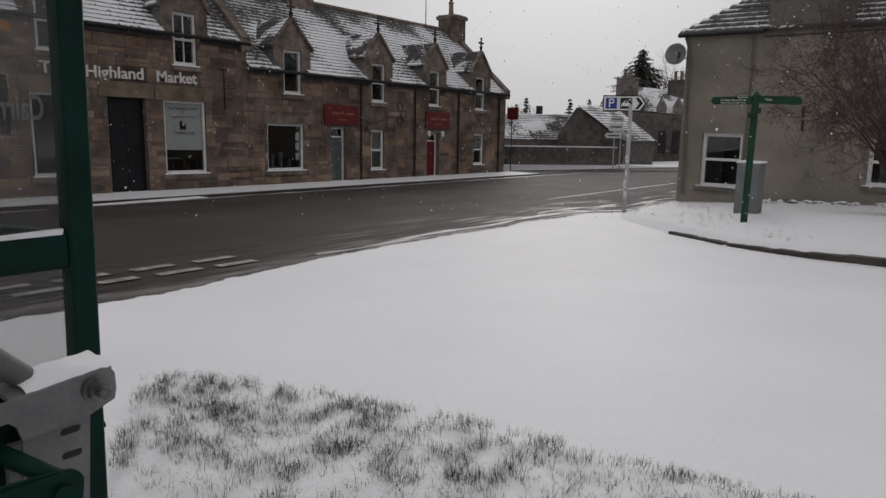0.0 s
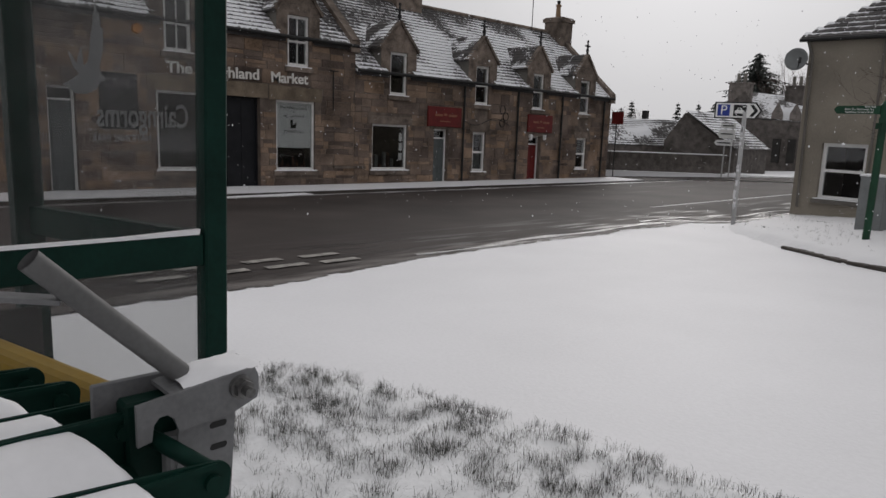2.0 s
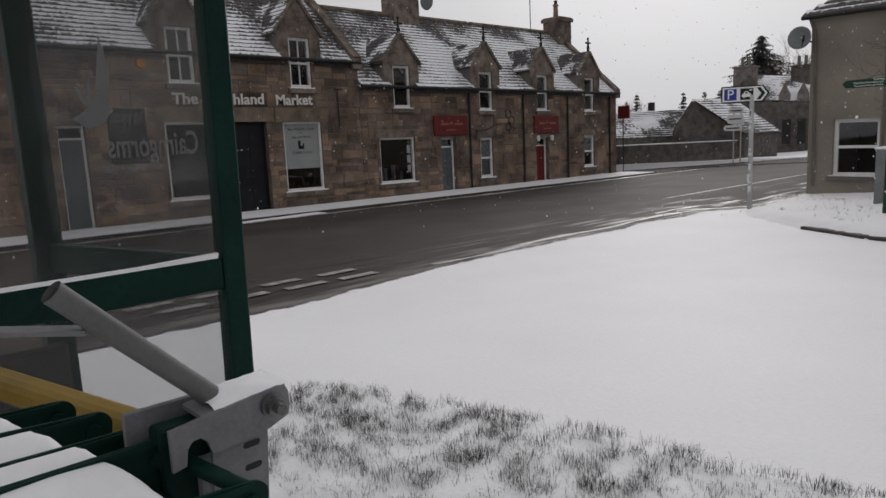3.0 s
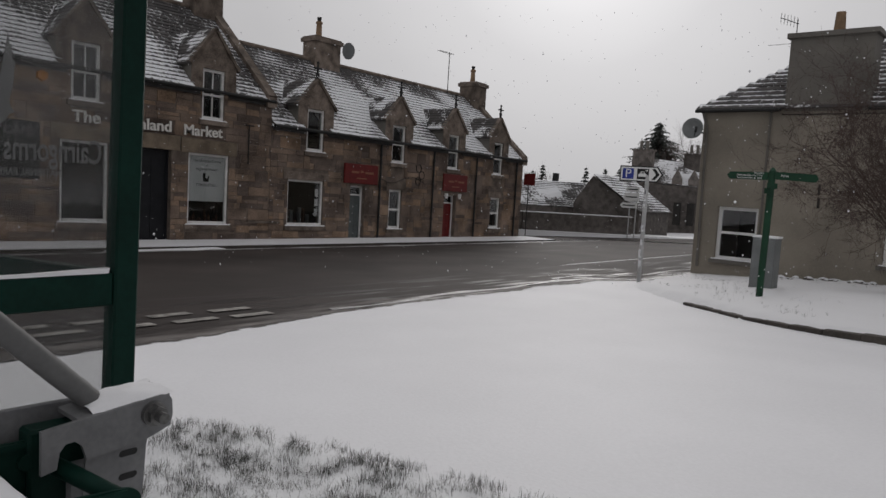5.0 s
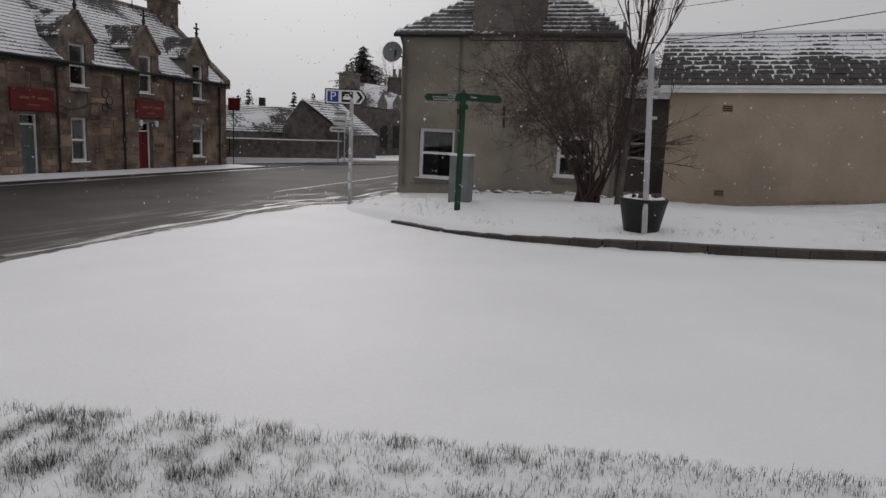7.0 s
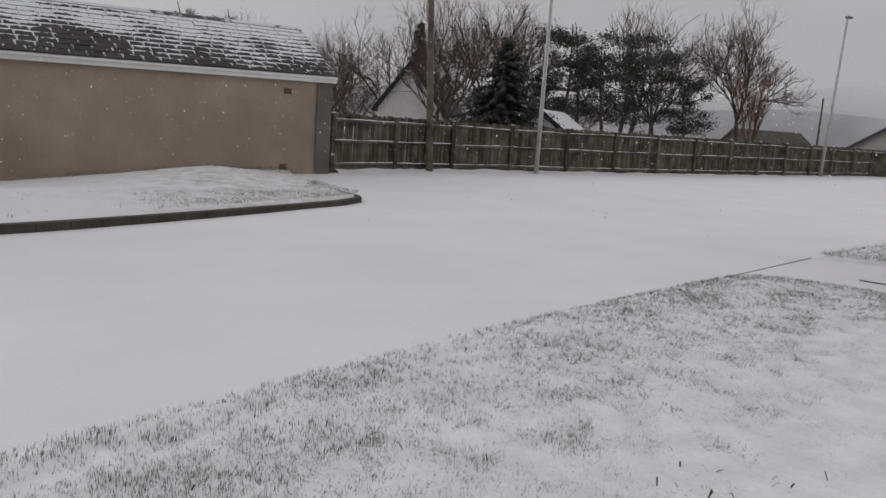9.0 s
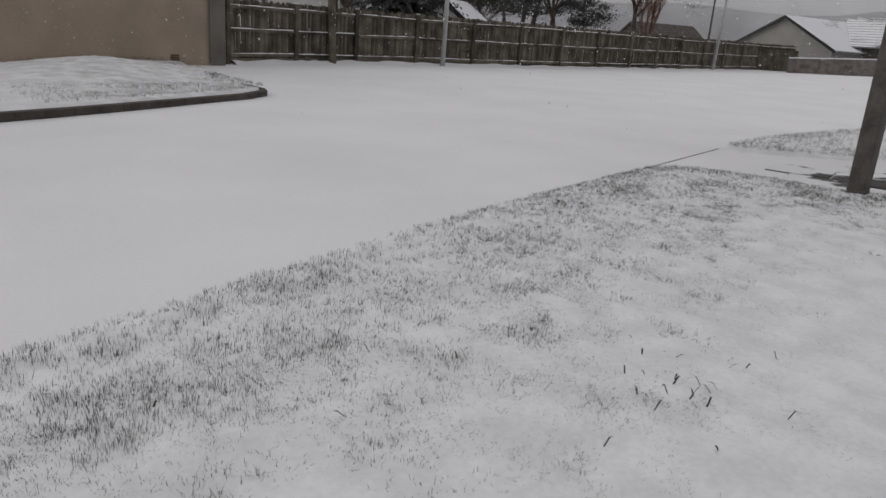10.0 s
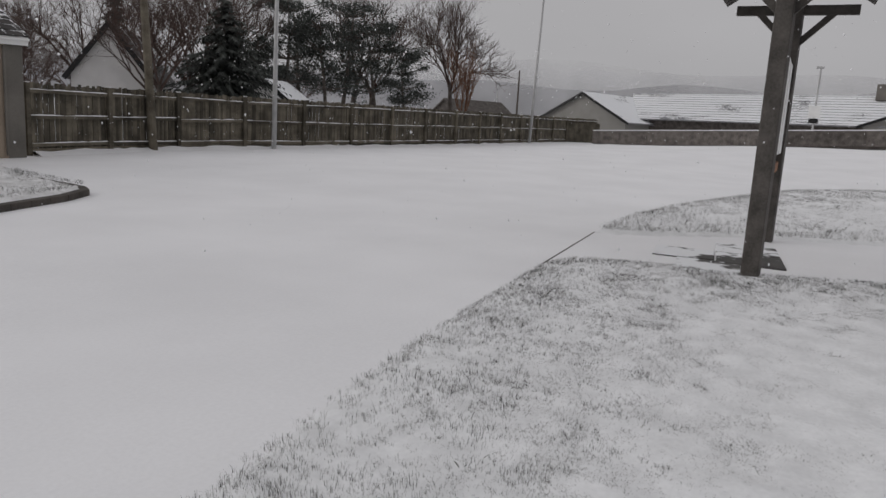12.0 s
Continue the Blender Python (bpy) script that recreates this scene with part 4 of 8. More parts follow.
def mound(name, pts, step, height, rise, material, label, rough=0.012, base=0.0):
    xs = [p[0] for p in pts]
    ys = [p[1] for p in pts]
    cx, cy = np.arange(min(xs) - step, max(xs) + step, step), np.arange(min(ys) - step, max(ys) + step, step)

    def zf(x, y):
        d = edge_dist(x, y, pts) * (1 if inside(x, y, pts) else -1)
        s = min(1, max(0, (d + 0.06) / 0.12))
        if rise > 0.1:
            d2 = d + 0.05 * noise.noise(Vector((x * 2.1, y * 2.1, 6))) + 0.03 * noise.noise(Vector((x * 7, y * 7, 2)))
            s = min(1, max(0, (d2 + 0.05) / 0.14))
            z = ground_z(x, y) - 0.03 + (0.03 + verge_h(x, d)) * s + hump(x, y) * s
        else:
            z = ground_z(x, y) - 0.03 + (0.03 + height) * s + rise * min(1, max(0, d) / 3.0)
        z += (noise.noise(Vector((x * 4, y * 4, 1))) * rough + noise.noise(Vector((x * 11, y * 11, 4))) * rough * 0.5) * s
        return z
    ob = sheet(name, list(cx), list(cy), zf, material, lambda x, y: inside(x, y, pts) or edge_dist(x, y, pts) < step)
    return tagged(ob, label, "snow", kind="structure")


lawn = mound("lawn_near", LAWN_A, 0.11, 0.035, 0.03, M_SNOWLAWN, "lawn thinly covered with snow, grass poking through", rough=0.022)
lawn_b = mound("lawn_far", LAWN_B, 0.2, 0.035, 0.05, M_SNOWLAWN, "curved verge lawn thinly covered with snow")
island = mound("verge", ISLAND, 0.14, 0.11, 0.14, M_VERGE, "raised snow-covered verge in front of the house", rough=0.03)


def blades(name, pts, count, seed, dens, hmin=0.008, hmax=0.029, zoff=0.03, label="", size=None):
    """Grass tips standing out of the snow, in tufts."""
    rnd = random.Random(seed)
    xs, ys = [p[0] for p in pts], [p[1] for p in pts]
    x0, x1, y0, y1 = min(xs), max(xs), max(min(ys), -1.5), max(ys)
    vs, fs = [], []
    made = tries = 0
    while made < count and tries < count * 40:
        tries += 1
        x, y = rnd.uniform(x0, x1), rnd.uniform(y0, y1)
        if not inside(x, y, pts):
            continue
        if rnd.random() > dens(x, y):
            continue
        rad = rnd.uniform(0.010, 0.042)
        for _ in range(rnd.randint(2, 6)):
            a = rnd.uniform(0, 6.28)
            off = rad * math.sqrt(rnd.random())
            ca, sa = math.cos(a), math.sin(a)
            bx, by = x + ca * off, y + sa * off
            h = rnd.uniform(hmin, hmax) * (size(x) if size else 1)
            lean = h * (rnd.uniform(0.2, 1.9) + 1.1 * off / rad * rnd.random())
            w = rnd.uniform(0.0005, 0.0011)
            z = ground_z(bx, by) + zoff
            i = len(vs)
            vs += [(bx - sa * w, by + ca * w, z - 0.015), (bx + sa * w, by - ca * w, z - 0.015),
                   (bx + ca * lean * 0.3 - sa * w * 0.8, by + sa * lean * 0.3 + ca * w * 0.8, z + h * 0.62),
                   (bx + ca * lean * 0.3 + sa * w * 0.8, by + sa * lean * 0.3 - ca * w * 0.8, z + h * 0.62),
                   (bx + ca * lean, by + sa * lean, z + h)]
            fs += [(i, i + 1, i + 3, i + 2), (i + 2, i + 3, i + 4)]
            made += 1
    me = bpy.data.meshes.new(name)
    me.from_pydata(vs, [], fs)
    me.materials.append(M_GRASS)
    return tagged(new(name, me), label, "grass", kind="stuff")


def dens_a(x, y):
    n = noise.noise(Vector((x * 1.1, y * 1.6, 9)))
    d = edge_dist(x, y, LAWN_A[:16])
    e = math.exp(-d / 0.28) * (1.0 if x < 0 else 0.6)
    west = min(1, max(0, (1.0 - x) / 3.0))
    wx, wy = x + 0.25 * noise.noise(Vector((x * 1.4, y * 1.4, 31))), y + 0.25 * noise.noise(Vector((x * 1.4, y * 1.4, 47)))
    rim = 1.0 - 2.6 * abs(noise.noise(Vector((wx * 1.5, wy * 2.1, 21))))
    tuft = 0.5 + 1.3 * noise.noise(Vector((x * 6.5, y * 8.5, 13)))
    v = (0.10 + 0.16 * n + 0.42 * max(0, rim) + 0.5 * e) * max(0.05, min(1.2, tuft))
    soft = 0.16 + 0.22 * n + 0.16 * e + 0.10 * tuft
    return max(0.004, min(0.6, 1.6 * max(0, v) ** 1.5 * west + 1.9 * max(0, soft) ** 1.7 * (1 - west)))


def dens_b(x, y):
    n = noise.noise(Vector((x * 0.9, y * 1.3, 5))) + 0.5 * noise.noise(Vector((x * 3.1, y * 3.4, 2)))
    return max(0.03, min(1, 0.22 + 0.5 * n + 0.75 * math.exp(-edge_dist(x, y, LAWN_B) / 0.35)))


blades("grass_tips", LAWN_A, 250000, 3, dens_a, hmax=0.041, zoff=0.05, size=lambda x: 1.0 - 0.55 * min(1, max(0, (x + 2.4) / 2.0)), label="withered winter grass tips standing out of the snow")
blades("grass_tips", LAWN_B, 52000, 4, dens_b, 0.02, 0.06, zoff=0.07, label="sparse grass tips on the far verge")


def dens_i(x, y):
    return (1 if x > 3 else 0.22) * max(0, min(1, 0.05 + 0.6 * noise.noise(Vector((x * 0.8, y * 1.0, 3))) + 0.5 * math.exp(-edge_dist(x, y, ISLAND[:13]) / 0.4) * (1 if x > 3 else 0.3) + (0.16 if x > 3.5 else 0)))


blades("grass_tips", ISLAND, 26000, 5, dens_i, 0.02, 0.05, zoff=0.2, label="few grass tips on the raised verge")


# a few broad dark leaves lying out of the snow
rnd = random.Random(8)
lv, lf = [], []
for k in range(46):
    x, y = rnd.gauss(2.95, 0.3), rnd.gauss(1.62, 0.16)
    if k < 10:
        x, y = rnd.uniform(0.6, 4.5), rnd.uniform(1.5, 3.2)
    a = rnd.uniform(0, 6.28)
    ln, w = rnd.uniform(0.02, 0.055), rnd.uniform(0.003, 0.0045)
    z = ground_z(x, y) + 0.078
    up_ = rnd.uniform(0.1, 0.9) * ln
    ca, sa = math.cos(a), math.sin(a)
    i = len(lv)
    lv += [(x - sa * w, y + ca * w, z - 0.01), (x + sa * w, y - ca * w, z - 0.01), (x + ca * ln * 0.6 + sa * w, y + sa * ln * 0.6 - ca * w, z + up_), (x + ca * ln * 0.6 - sa * w, y + sa * ln * 0.6 + ca * w, z + up_), (x + ca * ln, y + sa * ln, z + up_ * 0.8)]
    lf += [(i, i + 1, i + 2, i + 3), (i + 3, i + 2, i + 4)]
me = bpy.data.meshes.new("leaf_blades")
me.from_pydata(lv, [], lf)
me.materials.append(mat("dark_leaf", (0.035, 0.04, 0.025), 0.7, 0.3, 5, 50, 0))
tagged(new("leaf_blades", me), "scattered dark leaf blades lying on the snow", "leaves", kind="stuff")


def along(pts, step):
    """Points every step along a line, with directions."""
    out = []
    left = 0.0
    for (ax, ay), (bx, by) in zip(pts, pts[1:]):
        ln = math.hypot(bx - ax, by - ay)
        d = left
        while d < ln:
            f = d / ln
            out.append((ax + (bx - ax) * f, ay + (by - ay) * f))
            d += step
        left = d - ln
    return out


kerb = thing("kerb", (2, 10.6, 0), "low weathered kerb stones along the snowy verge", "kerb", kind="structure")
kp = along(ISLAND[0:14], 0.45)
for (ax, ay), (bx, by) in zip(kp, kp[1:]):
    f = min(1, max(0.4, (ax + 5) / 4))
    za, zb = ground_z(ax, ay), ground_z(bx, by)
    d = Vector((bx - ax, by - ay, 0)).normalized() * 0.002
    bm = B()
    beam(bm, (ax + d.x, ay + d.y, za + 0.108 * f - 0.1), (bx - d.x, by - d.y, zb + 0.108 * f - 0.1), 0.16, 0.2)
    part("kerb_stone", bevel(bm, 0.007), M_KERB, kerb)

# thin edging line at the path's mouth
bm = B()
beam(bm, (8.45, 5.16, -0.026), (11.5, 5.66, -0.002), 0.02, 0.06)
solo("edging_strip", bm, M_KERB, "thin dark edging strip at the mouth of the path", "edging", kind="structure")

# paved path between the lawns
M_WETSLAB = snowy("wind_cleared_slab", (0.085, 0.08, 0.076), 0.55, 0.9, 5.0, upper=0.5)
for q in ((9.95, 3.55, 0.9, 0.8, 12), (10.75, 4.05, 0.8, 0.8, 12), (10.85, 3.2, 0.9, 0.85, 12), (11.75, 3.4, 0.9, 0.85, 12)):
    bm = B()
    box(bm, -q[2] / 2, q[2] / 2, -q[3] / 2, q[3] / 2, -0.05, 0.012)
    bevel(bm, 0.008)
    bmesh.ops.transform(bm, verts=bm.verts, matrix=pose(q[0], q[1], ground_z(q[0], q[1]) + 0.002, 0, 0, q[4]))
    solo("paving_slab", bm, M_WETSLAB, "dark wet paving slab half blown clear of snow", "paving slab", "slabs at the notice board", kind="structure")

# give-way dashes at the side street's mouth
for i, (ya, yb, x) in enumerate(((4.28, 4.82, -8.36), (5.1, 5.68, -8.32), (3.66, 4.1, -7.9), (4.33, 4.9, -7.86), (5.1, 5.66, -7.8), (3.4, 4.0, -8.4), (2.8, 3.35, -7.95), (2.6, 3.15, -8.45))):
    bm = B()
    box(bm, x - 0.09, x + 0.09, ya, yb, 0, 0.004)
    for v in bm.verts:
        v.co.z += ground_z(v.co.x, v.co.y) + 0.021
    solo("road_mark", bm, M_LINE, "worn white give-way dash on wet asphalt", "road marking", "give-way dashes", kind="structure")

# slush ridges along the street
def ridge(x0, y0, y1, w, h, seed, wander=0.25):
    rnd = random.Random(seed)
    bm = B()
    prev = None
    y = y0
    while y < y1:
        x = x0 + wander * noise.noise(Vector((y * 0.35, seed, 0)))
        hh = h * max(0.05, 0.5 + noise.noise(Vector((y * 1.3, seed, 5))))
        ww = w * max(0.2, 0.6 + noise.noise(Vector((y * 0.9, seed, 9))))
        z = ground_z(x, y) + 0.014
        cur = [bm.verts.new((x - ww, y, z)), bm.verts.new((x - ww * 0.3, y, z + hh)), bm.verts.new((x + ww * 0.4, y, z + hh * 0.8)), bm.verts.new((x + ww, y, z))]
        if prev:
            for k in range(3):
                bm.faces.new((prev[k], prev[k + 1], cur[k + 1], cur[k]))
        prev = cur
        y += 0.18
    return solo("slush_ridge", bm, M_SLUSH, "ridge of grey slush thrown up by tyres", "slush", "slush along the street", smooth=True)


ridge(-7.7, 6.5, 33, 0.09, 0.02, 1, 0.4)
ridge(-8.3, 13.0, 33, 0.07, 0.012, 2, 0.5)
ridge(-17.85, -10, 29, 0.10, 0.022, 6, 0.08)
ridge(-17.7, 14, 33, 0.07, 0.018, 7, 0.12)
bm = B()
prism(bm, [(-18.3, 8.2, -0.9), (-17.75, 8.2, -0.9), (-17.85, 8.2, -0.64), (-18.3, 8.2, -0.64)], (0, 3.2, 0))
solo("snow_heap", bm, M_SNOW, "flat heap of cleared snow at the shop kerb", "snow")


# ---- bus shelter ----
shelter = thing("bus_shelter", (-1.87, 0.86, -0.1), "dark green steel bus shelter with smoked glass panels", "bus shelter")
SZ0 = -0.12


def post_at(x, y, w=0.058, z1=2.55, name="post", lean=0.0):
    bm = B()
    box(bm, x - w / 2, x + w / 2, y - w / 2, y + w / 2, SZ0, z1)
    bevel(bm, 0.005)
    for v in bm.verts:
        v.co.y += lean * (v.co.z - 1.26)
    return part(name, bm, M_GREENP, shelter)


post_at(-1.87, 0.845, 0.062, lean=0.016)
post_at(-1.87, -1.75)
post_at(-2.66, 0.585, 0.085)
post_at(-2.72, -1.75, 0.07)


def rail(a, b, z0, z1, w=0.045):
    bm = B()
    beam(bm, (a[0], a[1], (z0 + z1) / 2), (b[0], b[1], (z0 + z1) / 2), w, z1 - z0)
    bevel(bm, 0.004)
    return part("rail", bm, M_GREENP, shelter)


PB = ((-1.87, 0.814), (-1.87, -1.72))
PE = ((-1.9, 0.832), (-2.62, 0.60))
r1 = rail(*PB, 1.220, 1.305)
rail(*PB, 0.30, 0.36)
rail(*PB, 2.4, 2.48)
rail(*PE, 1.215, 1.305)
rail(*PE, 0.30, 0.36)
rail(*PE, 2.4, 2.48)
rail((-2.67, 0.55), (-2.72, -1.7), 2.4, 2.48)
for (a, b) in (PB, PE):
    for z0, z1 in ((0.36, 1.220), (1.305, 2.4)):
        bm = B()
        beam(bm, (a[0], a[1], (z0 + z1) / 2), (b[0], b[1], (z0 + z1) / 2), 0.006, z1 - z0)
        p = part("glass_panel", bm, M_SHELTERGLASS, shelter, "smoked glass panel")
        p.visible_shadow = False
bm = B()
prism(bm, [(-1.845, -1.7, 1.305), (-1.845, 0.80, 1.305), (-1.85, 0.806, 1.318), (-1.852, 0.6, 1.311), (-1.85, -1.7, 1.317)], (-0.02, 0, 0))
part("snow_on_rail", bm, M_SNOW, r1, "thin line of snow on the rail")
bm = B()
prism(bm, [(-1.6, 1.0, 2.5), (-2.95, 0.82, 2.5), (-2.95, -1.9, 2.5), (-1.6, -1.9, 2.5)], (0, 0, 0.06))
part("roof", bm, M_GREENP, shelter, "flat green shelter roof")
for z in (0.55, 0.78, 1.05, 1.2, 0.95):
    bm = B()
    rod(bm, (-1.87, 0.866, z), (-1.87, 0.881, z), 0.009, seg=8)
    part("screw", bm, M_GREENP, shelter)
# lettering and bird mark on the outside of the glass, read from the street
M_DECAL = mat("frosted_vinyl", (0.19, 0.19, 0.19), 0.6, 0.1, 4, 40, 0.0)
mm = Matrix.Translation((-1.877, 0.680, 1.606)) @ Euler((radians(90), 0, radians(-90))).to_matrix().to_4x4()
words("lettering", "Cairngorms", 0.082, M_DECAL, mm, shelter, 0.0006, wide=0.575, bold=0.0012)
mm2 = Matrix.Translation((-1.877, 0.625, 1.552)) @ Euler((radians(90), 0, radians(-90))).to_matrix().to_4x4()
words("lettering", "NATIONAL PARK", 0.026, M_DECAL, mm2, shelter, 0.0006, wide=0.7)
bm = B()
wing = [(0.555, 1.73), (0.566, 1.80), (0.577, 1.87), (0.580, 1.84), (0.584, 1.845), (0.586, 1.81), (0.592, 1.805), (0.589, 1.76), (0.580, 1.715), (0.584, 1.70), (0.592, 1.69), (0.58, 1.684), (0.572, 1.668), (0.55, 1.655), (0.525, 1.655), (0.498, 1.675), (0.515, 1.685), (0.535, 1.70), (0.522, 1.715), (0.512, 1.75), (0.522, 1.74), (0.530, 1.722), (0.532, 1.735), (0.542, 1.762), (0.544, 1.74), (0.545, 1.718)]
prism(bm, [(-1.8775, y, z) for y, z in wing], (-0.0008, 0, 0))
part("bird_mark", bm, M_DECAL, shelter, "plain frosted bird shape")
M_SEATBACK = mat("dull_grey_panel", (0.05, 0.048, 0.046), 0.8, 0.15, 2.0, 20.0, 0.0, spec=0.1)
bm = B()
box(bm, -2.22, -2.19, -1.6, 0.50, 0.5, 1.08)
part("seat_back", bevel(bm, 0.008), M_SEATBACK, shelter, "dull grey seat panel")

# ---- slatted rest with galvanised bracket ----
rest = thing("slatted_bench", (-0.95, 0.2, -0.1), "dark green slatted bench end with snow and galvanised bracket", "bench")


# side plates of the slats: x, height along the seat, y and height of the rounded tip
FLANGE = [(-1.165, 1.262, 0.255, 1.254), (-1.10, 1.256, 0.284, 1.246), (-1.03, 1.240, 0.331, 1.235), (-0.965, 1.237, 0.322, 1.237), (-0.85, 1.213, 0.388, 1.192), (-0.76, 1.165, 0.36, 1.15)]


def flange_top(f, y):
    q = min(1, max(0, (y - 0.1) / (f[2] - 0.1)))
    return f[1] + (f[3] - f[1]) * q


def snow_end(x):
    """Where the snow on the slats breaks off."""
    return 0.203 + 0.42 * (x + 1.10) - 0.1 * max(0, x + 0.99)


for k, (f, g) in enumerate(zip(FLANGE, FLANGE[1:])):
    bm = B()
    r_ = 0.02
    prof = [(-1.6, f[1] - 0.075), (-1.6, f[1]), (0.1, f[1])]
    for q in range(7):
        a = math.pi / 2 * q / 6
        prof.append((f[2] - r_ + r_ * math.sin(a), f[3] - r_ + r_ * math.cos(a)))
    prof += [(f[2] - 0.004, f[3] - 0.05), (f[2] - 0.03, f[3] - 0.075)]
    prism(bm, [(f[0], y, z) for y, z in prof], (0.005, 0, 0))
    beam(bm, (f[0] + 0.004, -1.6, f[1] - 0.004), (f[0] + 0.004, f[2] - 0.02, f[3] - 0.004), 0.012, 0.007)
    s_ = part("slat", bm, M_GREENP, rest)
    bm = B()
    ye = f[2] - 0.02
    prism(bm, [(f[0] + 0.005, -1.6, f[1] - 0.07), (g[0], -1.6, g[1] - 0.05), (g[0], ye, g[3] - 0.055), (f[0] + 0.005, ye, f[3] - 0.07)], (0, 0, -0.005))
    part("trough", bm, M_GREENP, s_)
    bm = B()
    rod(bm, (f[0] + 0.005, f[2] - 0.026, f[3] - 0.026), (f[0] + 0.013, f[2] - 0.026, f[3] - 0.026), 0.011, seg=14)
    part("rivet", bm, M_GREENP, s_)
    # soft snow filling the trough up to the plates
    bm = B()
    n = 9
    rings = []
    ys = list(np.arange(-1.55, 0.06, 0.05)) + list(np.arange(0.06, 0.4, 0.008))
    for y in ys:
        ring = []
        for i_ in range(n + 1):
            u = i_ / n
            x = f[0] + 0.006 + (g[0] - f[0] - 0.008) * u
            top = flange_top(f, y) * (1 - u) + flange_top(g, y) * u
            end = snow_end(x) + 0.008 * noise.noise(Vector((x * 60, k, 0))) + 0.004 * noise.noise(Vector((x * 200, k, 3)))
            e = min(1, max(0, (end - y) / 0.03))
            h = -0.004 + 0.009 * math.sin(math.pi * u) + 0.003 * noise.noise(Vector((x * 25, y * 14, k)))
            ring.append(bm.verts.new((x, min(y, end), top + h * e - 0.058 * (1 - math.sqrt(e)))))
        rings.append(ring)
    for a, b in zip(rings, rings[1:]):
        for i_ in range(n):
            bm.faces.new((a[i_], a[i_ + 1], b[i_ + 1], b[i_]))
    bmesh.ops.remove_doubles(bm, verts=bm.verts, dist=1e-5)
    part("snow_on_slat", bm, M_SNOW, s_, "soft snow lying on the slat", smooth=True)
# channel bracket
bm = B()
prism(bm, [(-0.917, y, z) for y, z in ((0.298, 1.258), (0.450, 1.277), (0.461, 1.275), (0.466, 1.267), (0.467, 1.246), (0.464, 1.232), (0.43, 1.219), (0.352, 1.211), (0.346, 1.230), (0.337, 1.238), (0.326, 1.237), (0.319, 1.228), (0.316, 1.207), (0.298, 1.203))], (-0.007, 0, 0))
bracket = part("bracket", bm, M_GALV, rest, "galvanised channel bracket")
bm = B()
box(bm, -1.0, -0.992, 0.268, 0.47, 1.21, 1.270)
part("back_flange", bevel(bm, 0.002), M_GALV, bracket)
bm = B()
prism(bm, [(-0.992, 0.345, 1.262), (-0.992, 0.466, 1.278), (-0.925, 0.466, 1.278), (-0.925, 0.345, 1.262)], (0, 0, -0.006))
part("web", bm, M_GALV, bracket)
bm = B()
prism(bm, [(-0.927, y, z) for y, z in ((0.355, 1.212), (0.436, 1.222), (0.424, 1.05), (0.345, 1.05))], (-0.006, 0, 0))
part("bracket_plate", bm, M_GALV, rest, "galvanised plate with two slots")
# slots are not cut: black slivers give the shade of the openings
for z in (1.203, 1.171):
    bm = B()
    prism(bm, [(-0.9265, 0.410 + 0.008 * (1 if math.cos(q) > 0 else -1) + 0.0045 * math.cos(q), z + 0.0045 * math.sin(q) + 0.0012 * math.cos(q)) for q in np.arange(0.2, 6.3, 0.52)], (-0.0006, 0, 0))
    part("slot", bm, M_BLACK, bracket)
bm = B()
rod(bm, (-0.917, 0.438, 1.254), (-0.909, 0.438, 1.254), 0.0165, seg=20)
rod(bm, (-0.909, 0.438, 1.254), (-0.899, 0.438, 1.254), 0.0135, seg=6)
rod(bm, (-0.899, 0.438, 1.254), (-0.885, 0.438, 1.254), 0.0075, seg=12)
part("bolt", bm, M_NUT, bracket, "hex nut and bolt end")
bm = B()
nx, ny = 8, 10
gr = [[bm.verts.new((-0.998 + 0.08 * i / nx, 0.362 + 0.107 * j / ny, 1.262 + 0.0165 * j / ny + 0.017 * (math.sin(math.pi * i / nx) * math.sin(math.pi * min(1, 0.08 + j / ny))) ** 0.5 * (1.0 - 0.45 * j / ny) + 0.003 * noise.noise(Vector((i * 0.6, j * 0.6, 2))))) for j in range(ny + 1)] for i in range(nx + 1)]
for i in range(nx):
    for j in range(ny):
        bm.faces.new((gr[i][j], gr[i + 1][j], gr[i + 1][j + 1], gr[i][j + 1]))
part("snow_on_bracket", bm, M_SNOW, bracket, "cap of snow on the bracket", smooth=True)
# added dark block behind the bracket's notch, so the opening looks shaded
bm = B()
box(bm, -0.985, -0.95, 0.295, 0.365, 1.12, 1.25)
part("clamp_block", bevel(bm, 0.004), M_GREENP, rest)
# scaffold tube, open at its upper end
bm = B()
ta, tb = Vector((-0.962, 0.374, 1.274)), Vector((-0.945, 0.195, 1.453))
rod(bm, ta, tb, 0.0148, seg=24, caps=False)
rod(bm, ta, tb, 0.0128, seg=24, caps=False)
rod(bm, ta, ta.lerp(tb, 0.01), 0.0147, seg=24)
part("tube", bm, M_TUBE, rest, "galvanised steel tube rising from the bracket", smooth=True)
# black disc set in the tube, stands in for the shade inside
bm = B()
rod(bm, ta.lerp(tb, 0.85), ta.lerp(tb, 0.86), 0.0127, seg=20)
part("bore", bm, M_BLACK, rest, "black disc painted for the shade inside the tube")
bm = B()
beam(bm, ta.lerp(tb, 0.8) + Vector((-0.01, 0, -0.02)), ta.lerp(tb, 0.8) + Vector((-0.08, -0.16, 0.0)), 0.03, 0.006)
part("tube_strap", bm, M_GALV, rest)
bm = B()
rod(bm, (-0.935, 0.322, 1.205), (-0.848, 0.366, 1.178), 0.0115, seg=14)
part("cross_tube", bm, M_GREENP, rest, smooth=True)
bm = B()
